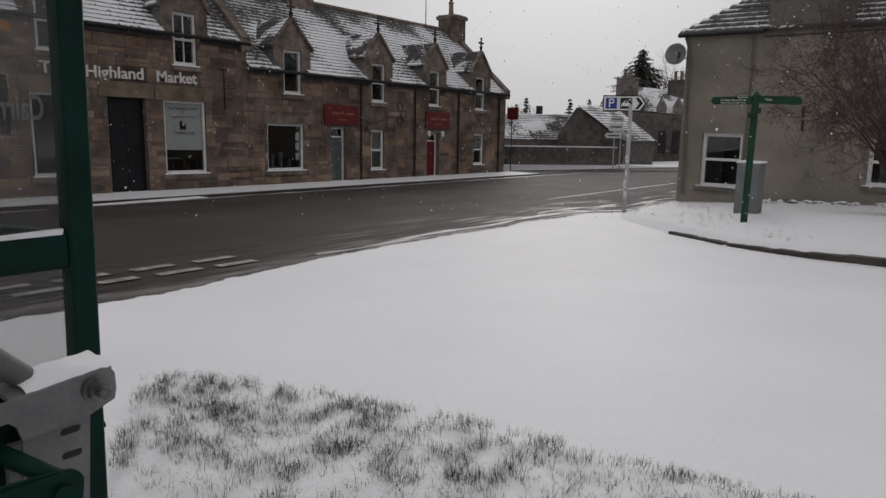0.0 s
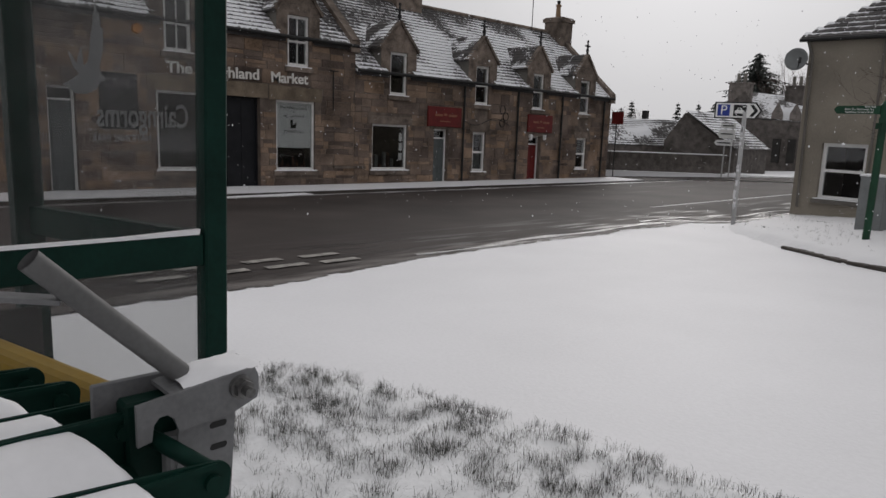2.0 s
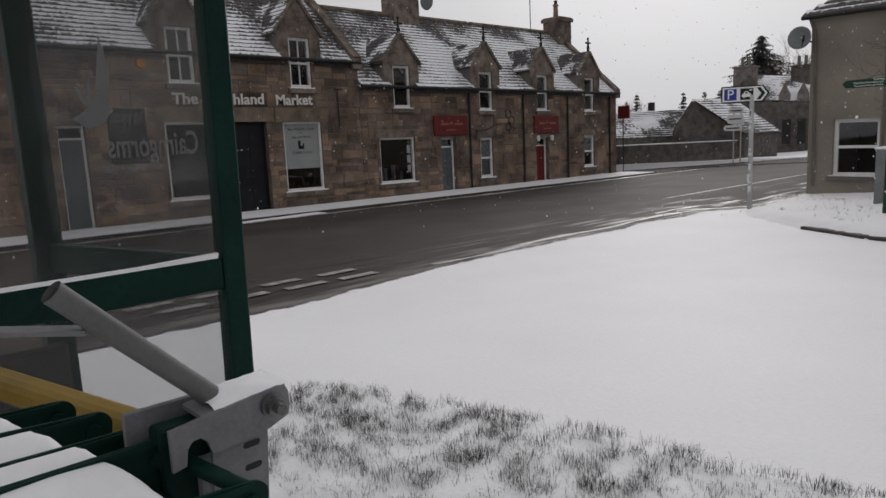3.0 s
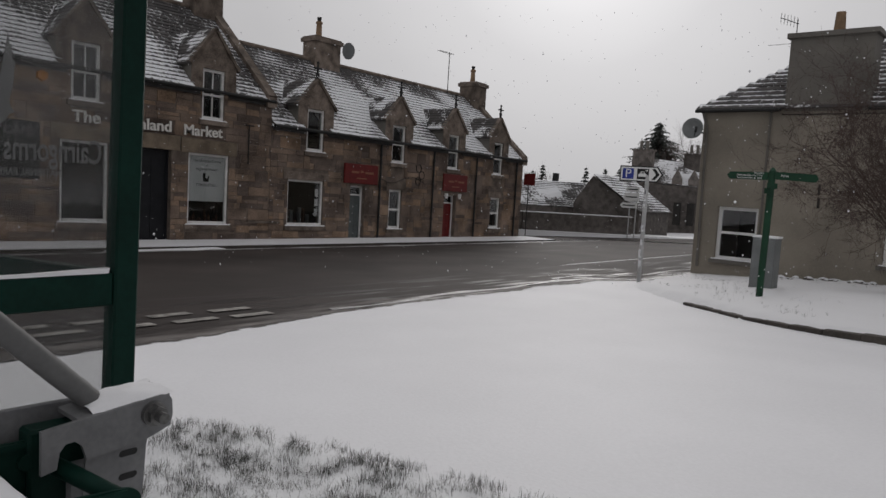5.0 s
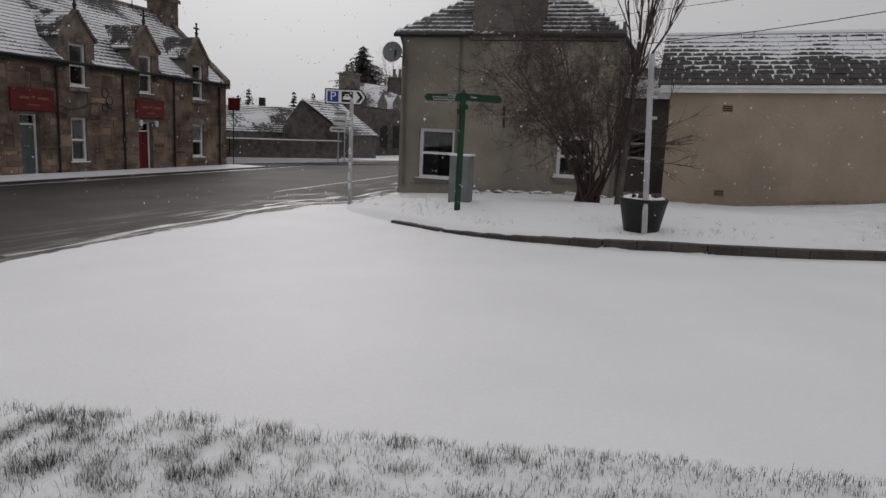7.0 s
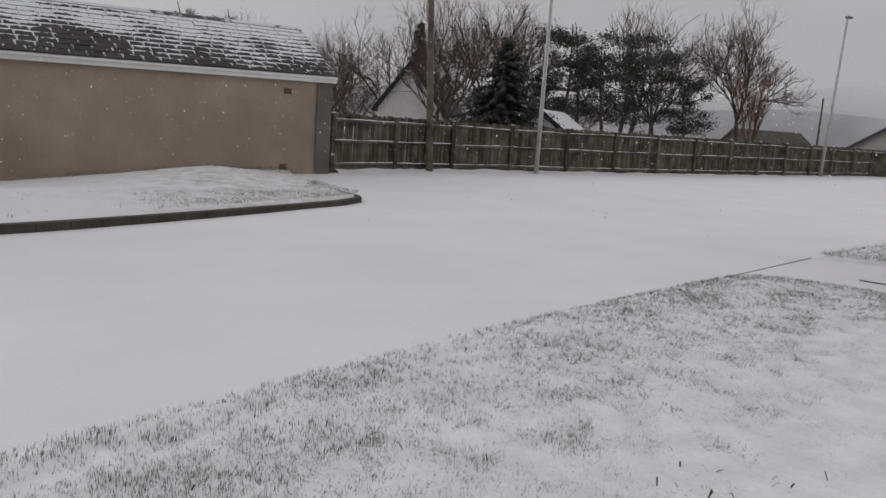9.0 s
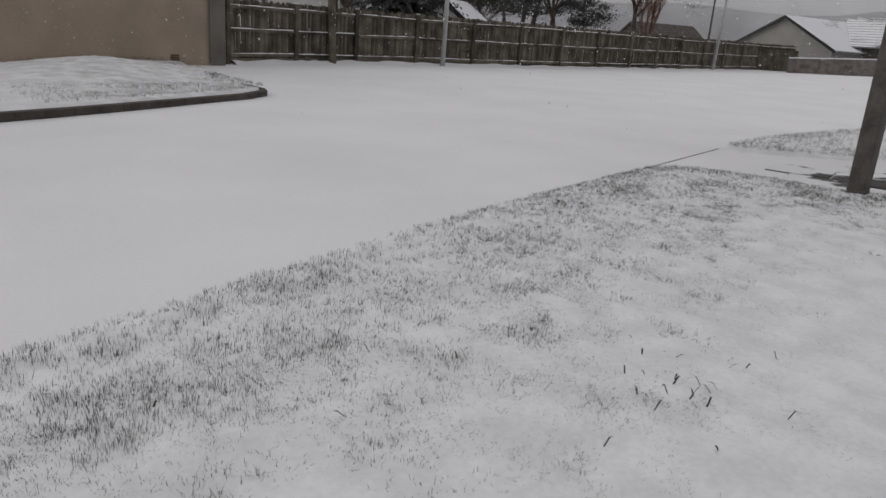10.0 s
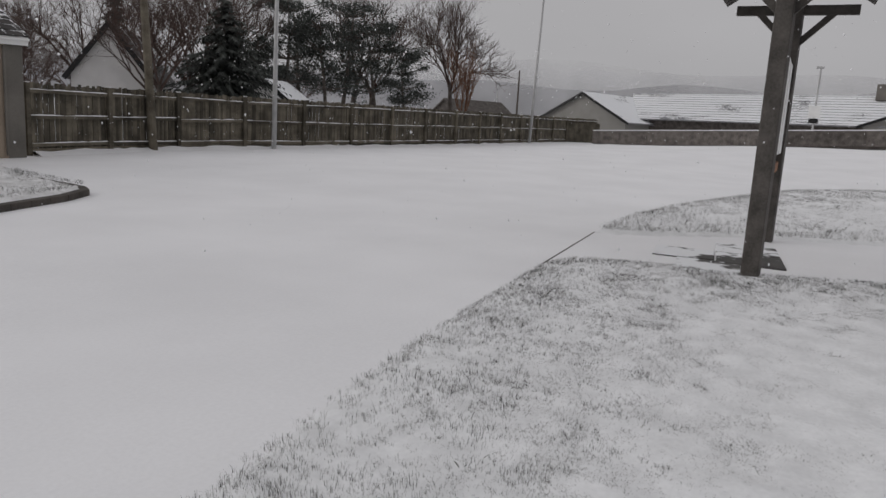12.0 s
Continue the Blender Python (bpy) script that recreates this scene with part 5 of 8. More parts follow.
box(bm, -0.99, -0.93, 0.34, 0.40, -0.12, 1.2)
part("leg", bevel(bm, 0.004), M_GALV, rest, "galvanised leg")
bm = B()
box(bm, -1.0, -0.95, -1.55, -1.5, -0.12, 1.2)
part("leg", bevel(bm, 0.004), M_GALV, rest)
bm = B()
beam(bm, (-1.78, 0.165, 1.195), (-1.07, 0.345, 1.19), 0.05, 0.048)
bevel(bm, 0.015, 2)
part("grab_rail", bm, M_YELLOW, rest, "dull yellow handrail", smooth=False)


# ---- details of the stone row ----
M_BLIND = mat("white_window_blind", (0.78, 0.79, 0.78), 0.8, 0.06, 3, 30, 0.0)
M_STOCK = mat("shop_goods", (0.09, 0.05, 0.035), 0.7, 0.9, 9, 30, 0.0)


def face_x(y, z, x=FX + 0.01):
    """Lays writing on the street face of the row, to be read from the street."""
    return Matrix.Translation((x, y, tilt(z, y))) @ Euler((radians(90), 0, radians(90))).to_matrix().to_4x4()


M_LETTER = mat("cream_letter_paint", (0.72, 0.70, 0.66), 0.6, 0.08, 3, 30, 0.0)
sign = thing("shop_lettering", (FX + 0.02, 10.5, 2.7), "raised cream letters naming the market on stone wall", "sign")
for txt, y, w in (("The", 8.52, 0.74), ("Highland", 10.13, 1.63), ("Market", 11.99, 1.29)):
    o = words("letters", txt, 0.44, M_LETTER, face_x(y, 2.68, FX + 0.045), sign, 0.02, bold=0.008)
    me = o.data
    ys = [v.co.y for v in me.vertices]
    k = w / (max(ys) - min(ys))
    cy = (max(ys) + min(ys)) / 2
    for v in me.vertices:
        v.co.y = cy + (v.co.y - cy) * k

panel_door(shop, *SHOP_HOLES["door"], M_DARKD, "tall dark panelled shop door")
sash(shop, *SHOP_HOLES["window_l"], rail=False, w=0.07)
panel_door(shop, *SHOP_HOLES["door_l"], M_GREYD, "pale door with white frame", glazed=True)
for (y0, y1, z0, z1) in (SHOP_HOLES["door"], SHOP_HOLES["window"], SHOP_HOLES["window_l"]):
    bm = B()
    box(bm, FX - 0.02, FX + 0.03, y0 - 0.25, y1 + 0.25, z1, z1 + 0.42)
    part("lintel", shear(bm), M_LINTEL, shop, "dressed stone lintel")
for (y0, y1, z0, z1) in ROW_HOLES.values():
    bm = B()
    box(bm, FX - 0.02, FX + 0.03, y0 - 0.2, y1 + 0.2, z1, z1 + 0.28)
    part("lintel", shear(bm), M_DRESSED, row, "dressed stone lintel")
# blind and goods in the market window
y0, y1, z0, z1 = SHOP_HOLES["window"]
blind = thing("window_blind", (FX - 0.19, 12.2, 1.3), "white window blind with printed shop text", "blind")
bm = B()
box(bm, FX - 0.13, FX - 0.124, y0 + 0.075, y1 - 0.075, 0.56, z1 - 0.075)
part("blind", shear(bm), M_BLIND, blind)
for txt, z, s in (("The Whisky Castle", 1.80, 0.12), ("&", 1.68, 0.09), ("Highland Market", 1.55, 0.105), ("TOMINTOUL", 1.06, 0.12)):
    words("lettering", txt, s, M_BLACK, face_x((y0 + y1) / 2, z, FX - 0.12), blind, 0.001, wide=1.05)
bm = B()
ym = (y0 + y1) / 2 - 0.02
box(bm, FX - 0.122, FX - 0.118, ym - 0.1, ym + 0.1, 1.17, 1.28)
box(bm, FX - 0.122, FX - 0.118, ym - 0.11, ym - 0.02, 1.28, 1.43)
box(bm, FX - 0.122, FX - 0.118, ym + 0.06, ym + 0.11, 1.28, 1.35)
part("tower_mark", shear(bm), M_BLACK, blind, "black tower shape")
rnd = random.Random(11)
for i in range(12):
    bm = B()
    yy = y0 + 0.15 + i * 0.1
    h = rnd.uniform(0.12, 0.42)
    xx = FX - rnd.uniform(0.4, 0.62)
    rod(bm, (xx, yy, -0.12), (xx, yy, -0.12 + h * 0.65), 0.04, seg=10)
    rod(bm, (xx, yy, -0.12 + h * 0.65), (xx, yy, -0.12 + h), 0.04, 0.014, seg=10)
    solo("bottle", shear(bm), M_STOCK, "dim bottle standing in the shop window", "bottle", "bottles in the shop window")
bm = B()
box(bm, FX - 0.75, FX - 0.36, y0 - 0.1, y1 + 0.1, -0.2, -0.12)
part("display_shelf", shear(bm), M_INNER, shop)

# cafe window
y0, y1, z0, z1 = ROW_HOLES["cafe"]
f = sash(row, y0, y1, z0, z1, rail=False, w=0.07)
rnd = random.Random(5)
for i in range(7):
    bm = B()
    yy, h = y0 + 0.15 + i * 0.19, rnd.uniform(0.1, 0.6)
    box(bm, FX - 0.62, FX - 0.5, yy, yy + rnd.uniform(0.06, 0.13), -0.1, -0.1 + h)
    solo("ornament", shear(bevel(bm, 0.01)), M_STOCK if i % 2 else M_CAB, "dim ornament standing in the cottage shop window", "ornament", "ornaments in the window")
bm = B()
box(bm, FX - 0.75, FX - 0.4, y0 - 0.1, y1 + 0.1, -0.18, -0.1)
part("display_shelf", shear(bm), M_INNER, row)
for z in (0.2, 0.55, 0.9):
    bm = B()
    box(bm, FX - 0.178, FX - 0.175, y1 - 0.24, y1 - 0.09, z, z + 0.26)
    solo("notice_sheet", shear(bm), M_WHITE, "small white notice taped inside the window", "notice", "notices in the window")
panel_door(row, *ROW_HOLES["gdoor"], M_GREYD, "grey-green front door with white frame", glazed=True)
panel_door(row, *ROW_HOLES["rdoor"], M_RED, "red front door with white frame", glazed=True)
sash(row, *ROW_HOLES["w2"])
sash(row, *ROW_HOLES["w4"])
bm = B()
y0, y1, z0, z1 = ROW_HOLES["w2"]
box(bm, FX - 0.205, FX - 0.2, y0 + 0.08, y1 - 0.08, z0 + 0.1, z0 + 0.75)
part("blind", shear(bm), M_CAB, row, "grey-blue blind behind the lower sash")

M_SCRIPT = mat("gold_script", (0.25, 0.10, 0.06), 0.5, 0.2, 3, 30, 0.0)
for y0, y1, z0, z1 in ((17.72, 19.42, 1.47, 2.2), (23.28, 24.88, 1.45, 2.18)):
    sg = thing("shop_sign", (FX + 0.05, (y0 + y1) / 2, tilt(z0, y0)), "faded red signboard with unreadable script above a door", "sign", "red signboards")
    bm = B()
    box(bm, FX + 0.02, FX + 0.09, y0, y1, z0, z1)
    part("board", shear(bevel(bm, 0.015)), M_RED, sg)
    bm = B()
    for k, (a, b) in enumerate(((0.2, 0.42), (0.46, 0.55), (0.6, 0.85))):
        box(bm, FX + 0.09, FX + 0.094, y0 + (y1 - y0) * a, y0 + (y1 - y0) * b, z0 + 0.38 + 0.03 * (k % 2), z0 + 0.46 + 0.03 * (k % 2))
    box(bm, FX + 0.09, FX + 0.094, y0 + (y1 - y0) * 0.35, y0 + (y1 - y0) * 0.65, z0 + 0.18, z0 + 0.22)
    part("script_bars", shear(bm), M_SCRIPT, sg)
for y in (23.42, 24.3):
    bm = B()
    rod(bm, (FX + 0.05, y, 1.32), (FX + 0.16, y, 1.36), 0.015, seg=6)
    rod(bm, (FX + 0.16, y, 1.14), (FX + 0.16, y, 1.36), 0.06, 0.075, seg=8)
    solo("wall_lantern", shear(bm), M_WHITE, "small pale wall lantern beside the red door", "lantern", "door lanterns")
hang = thing("hanging_sign", (FX + 0.1, 29.35, 1.6), "dark red hanging sign on an iron bracket and post", "sign")
bm = B()
box(bm, FX - 0.1, FX + 0.52, 29.5, 29.56, 1.68, 2.25)
part("board", bm, M_RED, hang)
bm = B()
rod(bm, (FX + 0.12, 29.6, -1.3), (FX + 0.12, 29.6, 2.3), 0.025, seg=8)
part("post", bm, M_IRON, hang)

# pipes, wires and small ironwork
for y, top, g in ((19.55, EB - 0.1, row), (22.62, EB - 0.1, row), (25.5, EB - 0.1, row), (28.6, EB - 0.1, row)):
    bm = B()
    rod(bm, (FX + 0.075, y, -0.8), (FX + 0.075, y, top), 0.04, seg=8)
    for z in (0.2, 1.4, 2.6):
        rod(bm, (FX + 0.075, y, z), (FX + 0.075, y, z + 0.07), 0.055, seg=8)
    rod(bm, (FX + 0.075, y, top), (FX + 0.2, y, top + 0.1), 0.045, seg=8)
    part("drainpipe", shear(bm), M_IRON, g, "black iron drainpipe")
bm = B()
rod(bm, (FX + 0.04, 13.62, 1.82), (FX + 0.04, 13.62, 3.06), 0.02, seg=6)
rod(bm, (FX + 0.04, 13.5, 3.06), (FX + 0.04, 13.8, 3.06), 0.02, seg=6)
part("pipe", shear(bm), M_IRON, shop)
bm = B()
box(bm, FX - 0.02, FX + 0.1, 13.65, 14.92, -0.08, 0.0)
part("ledge", shear(bm), M_DRESSED, shop, "narrow stone ledge")
bm = B()
rod(bm, (FX + 0.01, 7.4, 3.60), (FX + 0.1, 7.4, 3.60), 0.15, 0.13, seg=6)
solo("alarm_bell", shear(bm), mat("amber_plastic", (0.55, 0.22, 0.03), 0.5, 0.1, 3, 30, 0), "round amber alarm box on the stone wall", "alarm")
bm = B()
box(bm, FX, FX + 0.05, 6.38, 7.36, 0.95, 2.42)
b_ = thing("cafe_board", (FX + 0.02, 6.85, 1.0), "dark painted cafe board on the stone wall", "sign")
part("board", shear(bm), M_BLACK, b_)
words("lettering", "CAFE", 0.3, mat("grey_letters", (0.16, 0.16, 0.16), 0.6, 0.1, 3, 30, 0), face_x(6.85, 2.15, FX + 0.053), b_, 0.002)
bm = B()
for k in range(18):
    a, b = k / 18, (k + 1) / 18
    ya, yb = 19.6 + 2.6 * a, 19.6 + 2.6 * b
    za, zb = 1.75 - 0.15 * math.sin(a * 7), 1.75 - 0.15 * math.sin(b * 7)
    rod(bm, (FX + 0.03, ya, za), (FX + 0.03, yb, zb), 0.012, seg=5)
solo("wall_cable", shear(bm), M_IRON, "loose black cable looped across the stone wall", "cable")
wr = thing("iron_trellis", (FX + 0.03, 21.6, 1.5), "rusty ornamental iron scroll on the stone wall", "ornament")
for k in range(3):
    bm = B()
    for q in range(12):
        a0, a1 = q * 0.52, (q + 1) * 0.52
        rr = 0.16
        cy, cz = 21.75 + 0.2 * (k % 2), 1.75 + 0.26 * k
        rod(bm, (FX + 0.03, cy + rr * math.cos(a0), cz + rr * math.sin(a0)), (FX + 0.03, cy + rr * math.cos(a1), cz + rr * math.sin(a1)), 0.014, seg=5)
    part("scroll", shear(bm), M_IRON, wr)

# skews of the gables
for g, y, e, r_ in ((shop, 14.36, EA, RA), (row, 29.05, EB, RB)):
    bm = B()
    beam(bm, (FX + 0.2, y, e + 0.05), (FX - DEEP / 2, y, r_ + 0.12), 0.32, 0.14)
    part("skew", shear(bm), M_DRESSED, g, "stone skew along the roof edge")
    bm = B()
    box(bm, FX - 0.1, FX + 0.22, y - 0.18, y + 0.18, e - 0.28, e + 0.06)
    part("skew_putt", shear(bm), M_DRESSED, g)
# aerial
bm = B()
rod(bm, (FX - 3.4, 27.2, RB - 0.2), (FX - 3.4, 27.2, RB + 1.9), 0.02, seg=6)
rod(bm, (FX - 3.4, 26.4, RB + 1.85), (FX - 3.4, 27.5, RB + 1.85), 0.012, seg=5)
for k in range(7):
    rod(bm, (FX - 3.55, 26.45 + k * 0.15, RB + 1.85), (FX - 3.25, 26.45 + k * 0.15, RB + 1.85), 0.008, seg=4)
solo("tv_aerial", shear(bm), M_IRON, "thin television aerial on the cottage roof", "aerial")
bm = B()
bmesh.ops.create_cone(bm, cap_ends=True, segments=18, radius1=0.34, radius2=0.12, depth=0.12, matrix=Matrix.Translation((FX - 2.95, 20.25, 6.9)) @ Euler((0, radians(-80), 0)).to_matrix().to_4x4())
solo("satellite_dish", shear(bm), M_CAB, "round grey satellite dish on a chimney", "satellite dish")


# ---- trees and shrubs ----
def tubes(segs, sides=4):
    vs, fs = [], []
    for a, b, r0, r1 in segs:
        d = (b - a)
        if d.length < 1e-5:
            continue
        x = d.orthogonal().normalized()
        y = d.cross(x).normalized()
        i = len(vs)
        for p, r in ((a, r0), (b, r1)):
            for k in range(sides):
                t = 2 * math.pi * k / sides
                vs.append(p + x * (r * math.cos(t)) + y * (r * math.sin(t)))
        for k in range(sides):
            fs.append((i + k, i + (k + 1) % sides, i + sides + (k + 1) % sides, i + sides + k))
    return vs, fs


def mesh_part(name, vs, fs, material, parent, label=""):
    o = root_of(parent).location
    me = bpy.data.meshes.new(name)
    me.from_pydata([(v[0] - o.x, v[1] - o.y, v[2] - o.z) for v in vs], [], fs)
    me.materials.append(material)
    ob = new(name, me)
    ob.parent = parent
    if label:
        ob["label"] = label
    return ob


def rand_dir(rnd, d, spread):
    v = Vector((rnd.gauss(0, 1), rnd.gauss(0, 1), rnd.gauss(0, 1)))
    return (d + v.normalized() * spread).normalized()


def grow(rnd, segs, p, d, length, r, depth, kids, spread, up=0.1, shrink=0.66):
    """A limb of three bent pieces with side limbs and a fork at its end."""
    n = 3
    pts = [p]
    dd = d
    for i in range(n):
        dd = (rand_dir(rnd, dd, 0.22) + Vector((0, 0, up * 0.4))).normalized()
        q = pts[-1] + dd * (length / n)
        segs.append((pts[-1], q, r * (1 - 0.22 * i), r * (1 - 0.22 * (i + 1))))
        pts.append(q)
    if depth == 0:
        return
    for k in range(kids):
        f = rnd.uniform(0.3, 1.0)
        j = min(n - 1, int(f * n))
        base = pts[j].lerp(pts[j + 1], f * n - j)
        nd = (rand_dir(rnd, dd, spread) + Vector((0, 0, up))).normalized()
        grow(rnd, segs, base, nd, length * shrink * rnd.uniform(0.75, 1.2), max(r * 0.5, 0.0032), depth - 1, kids, spread, up, shrink)


def bare_tree(name, x, y, z, h, seed, label, depth=4, kids=4, spread=0.75, trunk=0.4, r=None, group="", twig=M_TWIG, up=0.12):
    rnd = random.Random(seed)
    t = thing(name, (x, y, z), label, "tree", group)
    r = r or h * 0.022
    segs, limbs = [], []
    p = Vector((x, y, z - 0.1))
    d = Vector((rnd.uniform(-0.05, 0.05), rnd.uniform(-0.05, 0.05), 1))
    pts = [p]
    for i in range(4):
        d = (rand_dir(rnd, d, 0.08)).normalized()
        q = pts[-1] + d * (h * trunk / 4)
        segs.append((pts[-1], q, r * (1 - 0.12 * i), r * (1 - 0.12 * (i + 1))))
        pts.append(q)
    for k in range(kids + 2):
        f = rnd.uniform(0.55, 1)
        base = pts[2].lerp(pts[4], f)
        a = 6.28 * k / (kids + 2) + rnd.uniform(-0.4, 0.4)
        nd = Vector((math.cos(a) * spread, math.sin(a) * spread, 1)).normalized()
        grow(rnd, limbs, base, nd, h * (1 - trunk) * rnd.uniform(0.4, 0.62), r * 0.42, depth - 1, kids, spread, up)
    mesh_part("trunk", *tubes(segs, 8), M_BARK, t)
    mesh_part("crown", *tubes(limbs, 3), twig, t, "bare twiggy crown")
    return t


def conifer(name, x, y, z, h, w, seed, label, tiers=26):
    rnd = random.Random(seed)
    t = thing(name, (x, y, z), label, "tree")
    mesh_part("trunk", *tubes([(Vector((x, y, z)), Vector((x, y, z + h * 0.97)), h * 0.018, 0.01)], 7), M_BARK, t)
    vs, fs = [], []
    for k in range(tiers):
        f = k / tiers
        zz = z + h * (0.08 + 0.9 * f)
        ln = w * (1 - f) ** 0.85 * rnd.uniform(0.85, 1.1) + 0.05
        n = int(12 + 12 * (1 - f))
        for j in range(n):
            a = rnd.uniform(0, 6.28)
            l_ = ln * rnd.uniform(0.65, 1.12)
            dirv = Vector((math.cos(a), math.sin(a), rnd.uniform(-0.25, 0.12)))
            base = Vector((x, y, zz + rnd.uniform(-0.02, 0.02) * h))
            side = Vector((-math.sin(a), math.cos(a), 0))
            m = max(4, int(l_ / 0.16))
            for q in range(m):
                g = (q + rnd.random()) / m
                c_ = base + dirv * (l_ * g) + Vector((0, 0, -0.12 * l_ * g * g))
                s_ = rnd.uniform(0.15, 0.28) * (0.5 + 0.5 * (1 - g)) * (h / 7) ** 0.5
                for sg in (-1, 1):
                    i = len(vs)
                    tip = c_ + side * (sg * s_ * 1.3) + dirv * s_ * 1.1 + Vector((0, 0, -s_ * rnd.uniform(0.1, 1.5)))
                    vs += [c_ - dirv * s_ * 0.5 + Vector((0, 0, s_ * 0.45)), c_ + dirv * s_ * 0.7, tip]
                    fs.append((i, i + 1, i + 2))
    mesh_part("crown", vs, fs, M_NEEDLE, t, "dark needled boughs with ragged tips")
    return t


def clump_tree(name, x, y, z, h, seed, label, w=2.4, clumps=26, group=""):
    """A Scots pine: bare trunk, crooked limbs and flat dark needle clumps with gaps."""
    rnd = random.Random(seed)
    t = thing(name, (x, y, z), label, "tree", group)
    segs = []
    p = Vector((x, y, z))
    d = Vector((0, 0, 1))
    pts = [p]
    for i in range(6):
        d = rand_dir(rnd, d, 0.1)
        q = pts[-1] + d * h / 6
        segs.append((pts[-1], q, h * 0.022 * (1 - i / 7), h * 0.022 * (1 - (i + 1) / 7)))
        pts.append(q)
    vs, fs = [], []
    for k in range(clumps):
        f = rnd.uniform(0.32, 1.0)
        j = min(5, int(f * 6))
        base = pts[j]
        a = rnd.uniform(0, 6.28)
        out = w * rnd.uniform(0.25, 1.0) * (1.15 - 0.6 * abs(f - 0.6))
        c_ = base + Vector((math.cos(a) * out, math.sin(a) * out, rnd.uniform(0.0, 0.9)))
        segs.append((base, c_, 0.06, 0.02))
        rx = rnd.uniform(0.5, 1.0) * w * 0.36
        for q in range(190):
            v = Vector((rnd.gauss(0, 0.62), rnd.gauss(0, 0.62), rnd.gauss(0, 0.34))) * rx
            c2 = c_ + v
            s_ = rnd.uniform(0.08, 0.19)
            e1, e2 = rand_dir(rnd, Vector((0, 0, 0.3)), 1) * s_, rand_dir(rnd, Vector((0, 0, 0.3)), 1) * s_
            i = len(vs)
            vs += [c2, c2 + e1, c2 + e2]
            fs.append((i, i + 1, i + 2))
    mesh_part("trunk", *tubes(segs, 6), M_BARK, t)
    mesh_part("crown", vs, fs, M_NEEDLE, t, "dark clumps of needles with gaps")
    return t


def shrub(x, y, z):
    """Many stems that fan out from one stool into a wide, tangled crown."""
    rnd = random.Random(21)
    t = thing("bare_shrub", (x, y, z), "dense bare brown shrub beside the rendered house", "shrub")
    for k in range(44):
        segs = []
        a = rnd.uniform(0, 6.28)
        b = Vector((x + 0.3 * math.cos(a) * rnd.random(), y + 0.25 * math.sin(a), z - 0.05))
        v = Vector((rnd.gauss(0, 1), rnd.gauss(0, 1), rnd.gauss(0, 1))).normalized()
        goal = Vector((x - 0.72 + 1.45 * v.x, y + 1.0 * v.y, 2.3 + 0.85 * v.z))
        knee = b.lerp(goal, 0.45) + Vector((0.22 + rnd.uniform(-0.1, 0.1), 0, 0.12))
        segs.append((b, b.lerp(knee, 0.5) + Vector((0.06, 0, 0)), 0.032, 0.026))
        segs.append((b.lerp(knee, 0.5) + Vector((0.06, 0, 0)), knee, 0.026, 0.02))
        grow(rnd, segs, knee, (goal - knee).normalized(), (goal - knee).length * 1.05, 0.015, 4, 4, 1.2, 0.03, 0.58)
        mesh_part("stem", *tubes(segs, 3), M_TWIG, t)
    return t


def vz(x, y):
    """Top of the raised verge."""
    d = edge_dist(x, y, ISLAND)
    return ground_z(x, y) + verge_h(x, d)


shrub(-1.75, 15.3, vz(-1.75, 15.3))
bare_tree("young_tree", -1.12, 15.1, vz(-1.12, 15.1), 6.6, 8, "slender bare young tree beside a planter", depth=4, kids=4, spread=0.34, trunk=0.46, r=0.085, up=0.3)
rnd = random.Random(3)
segs = []
for k in range(5):
    grow(rnd, segs, Vector((-0.98, 15.2, 1.0 + 0.12 * k)), Vector((1, -0.1, 0.05 + 0.1 * k)).normalized(), 0.95, 0.02, 2, 4, 0.6, 0.05, 0.6)
low = thing("low_branch", (-0.98, 15.2, 1.0), "low bare side branches reaching towards the outbuilding", "branch")
mesh_part("twigs", *tubes(segs, 3), M_TWIG, low)

# ---- signs on the verge ----
ps = thing("parking_sign", (-6.98, 14.8, -0.3), "white parking direction sign on a grey snowy post", "road sign")
bm = B()
rod(bm, (-6.98, 14.8, -0.55), (-6.98, 14.8, 2.0), 0.045, seg=16)
part("post", bm, M_POLE, ps, "pale grey steel post", smooth=True)
rnd = random.Random(4)
for k in range(14):
    bm = B()
    z = rnd.uniform(-0.1, 1.75)
    box(bm, -7.005 + rnd.uniform(-0.02, 0.02), -6.965 + rnd.uniform(-0.02, 0.02), 14.752, 14.757, z, z + rnd.uniform(0.03, 0.14))
    part("snow_patch", bevel(bm, 0.002), M_SNOW, ps, "blown snow stuck to the post")
PM = Matrix.Translation((-7.1, 14.74, 2.02)) @ Euler((radians(90), 0, radians(18))).to_matrix().to_4x4()


def plate(name, pts, z0, z1, material, parent, m):
    bm = B()
    prism(bm, [(a, b, z0) for a, b in pts], (0, 0, z1 - z0))
    bmesh.ops.transform(bm, verts=bm.verts, matrix=m)
    return part(name, bm, material, parent)


def rect(a, b, c, d):
    return [(a, c), (b, c), (b, d), (a, d)]


plate("plate", [(-0.46, -0.17), (0.34, -0.17), (0.46, 0.0), (0.34, 0.17), (-0.46, 0.17)], -0.02, 0.0, M_BLACK, ps, PM)
plate("face", [(-0.435, -0.145), (0.325, -0.145), (0.425, 0.0), (0.325, 0.145), (-0.435, 0.145)], 0.0, 0.004, M_WHITE, ps, PM)
plate("blue_panel", rect(-0.40, -0.16, -0.115, 0.115), 0.004, 0.007, M_BLUE, ps, PM)
words("letter", "P", 0.27, M_WHITE, PM @ Matrix.Translation((-0.28, -0.005, 0.0075)), ps, 0.001)
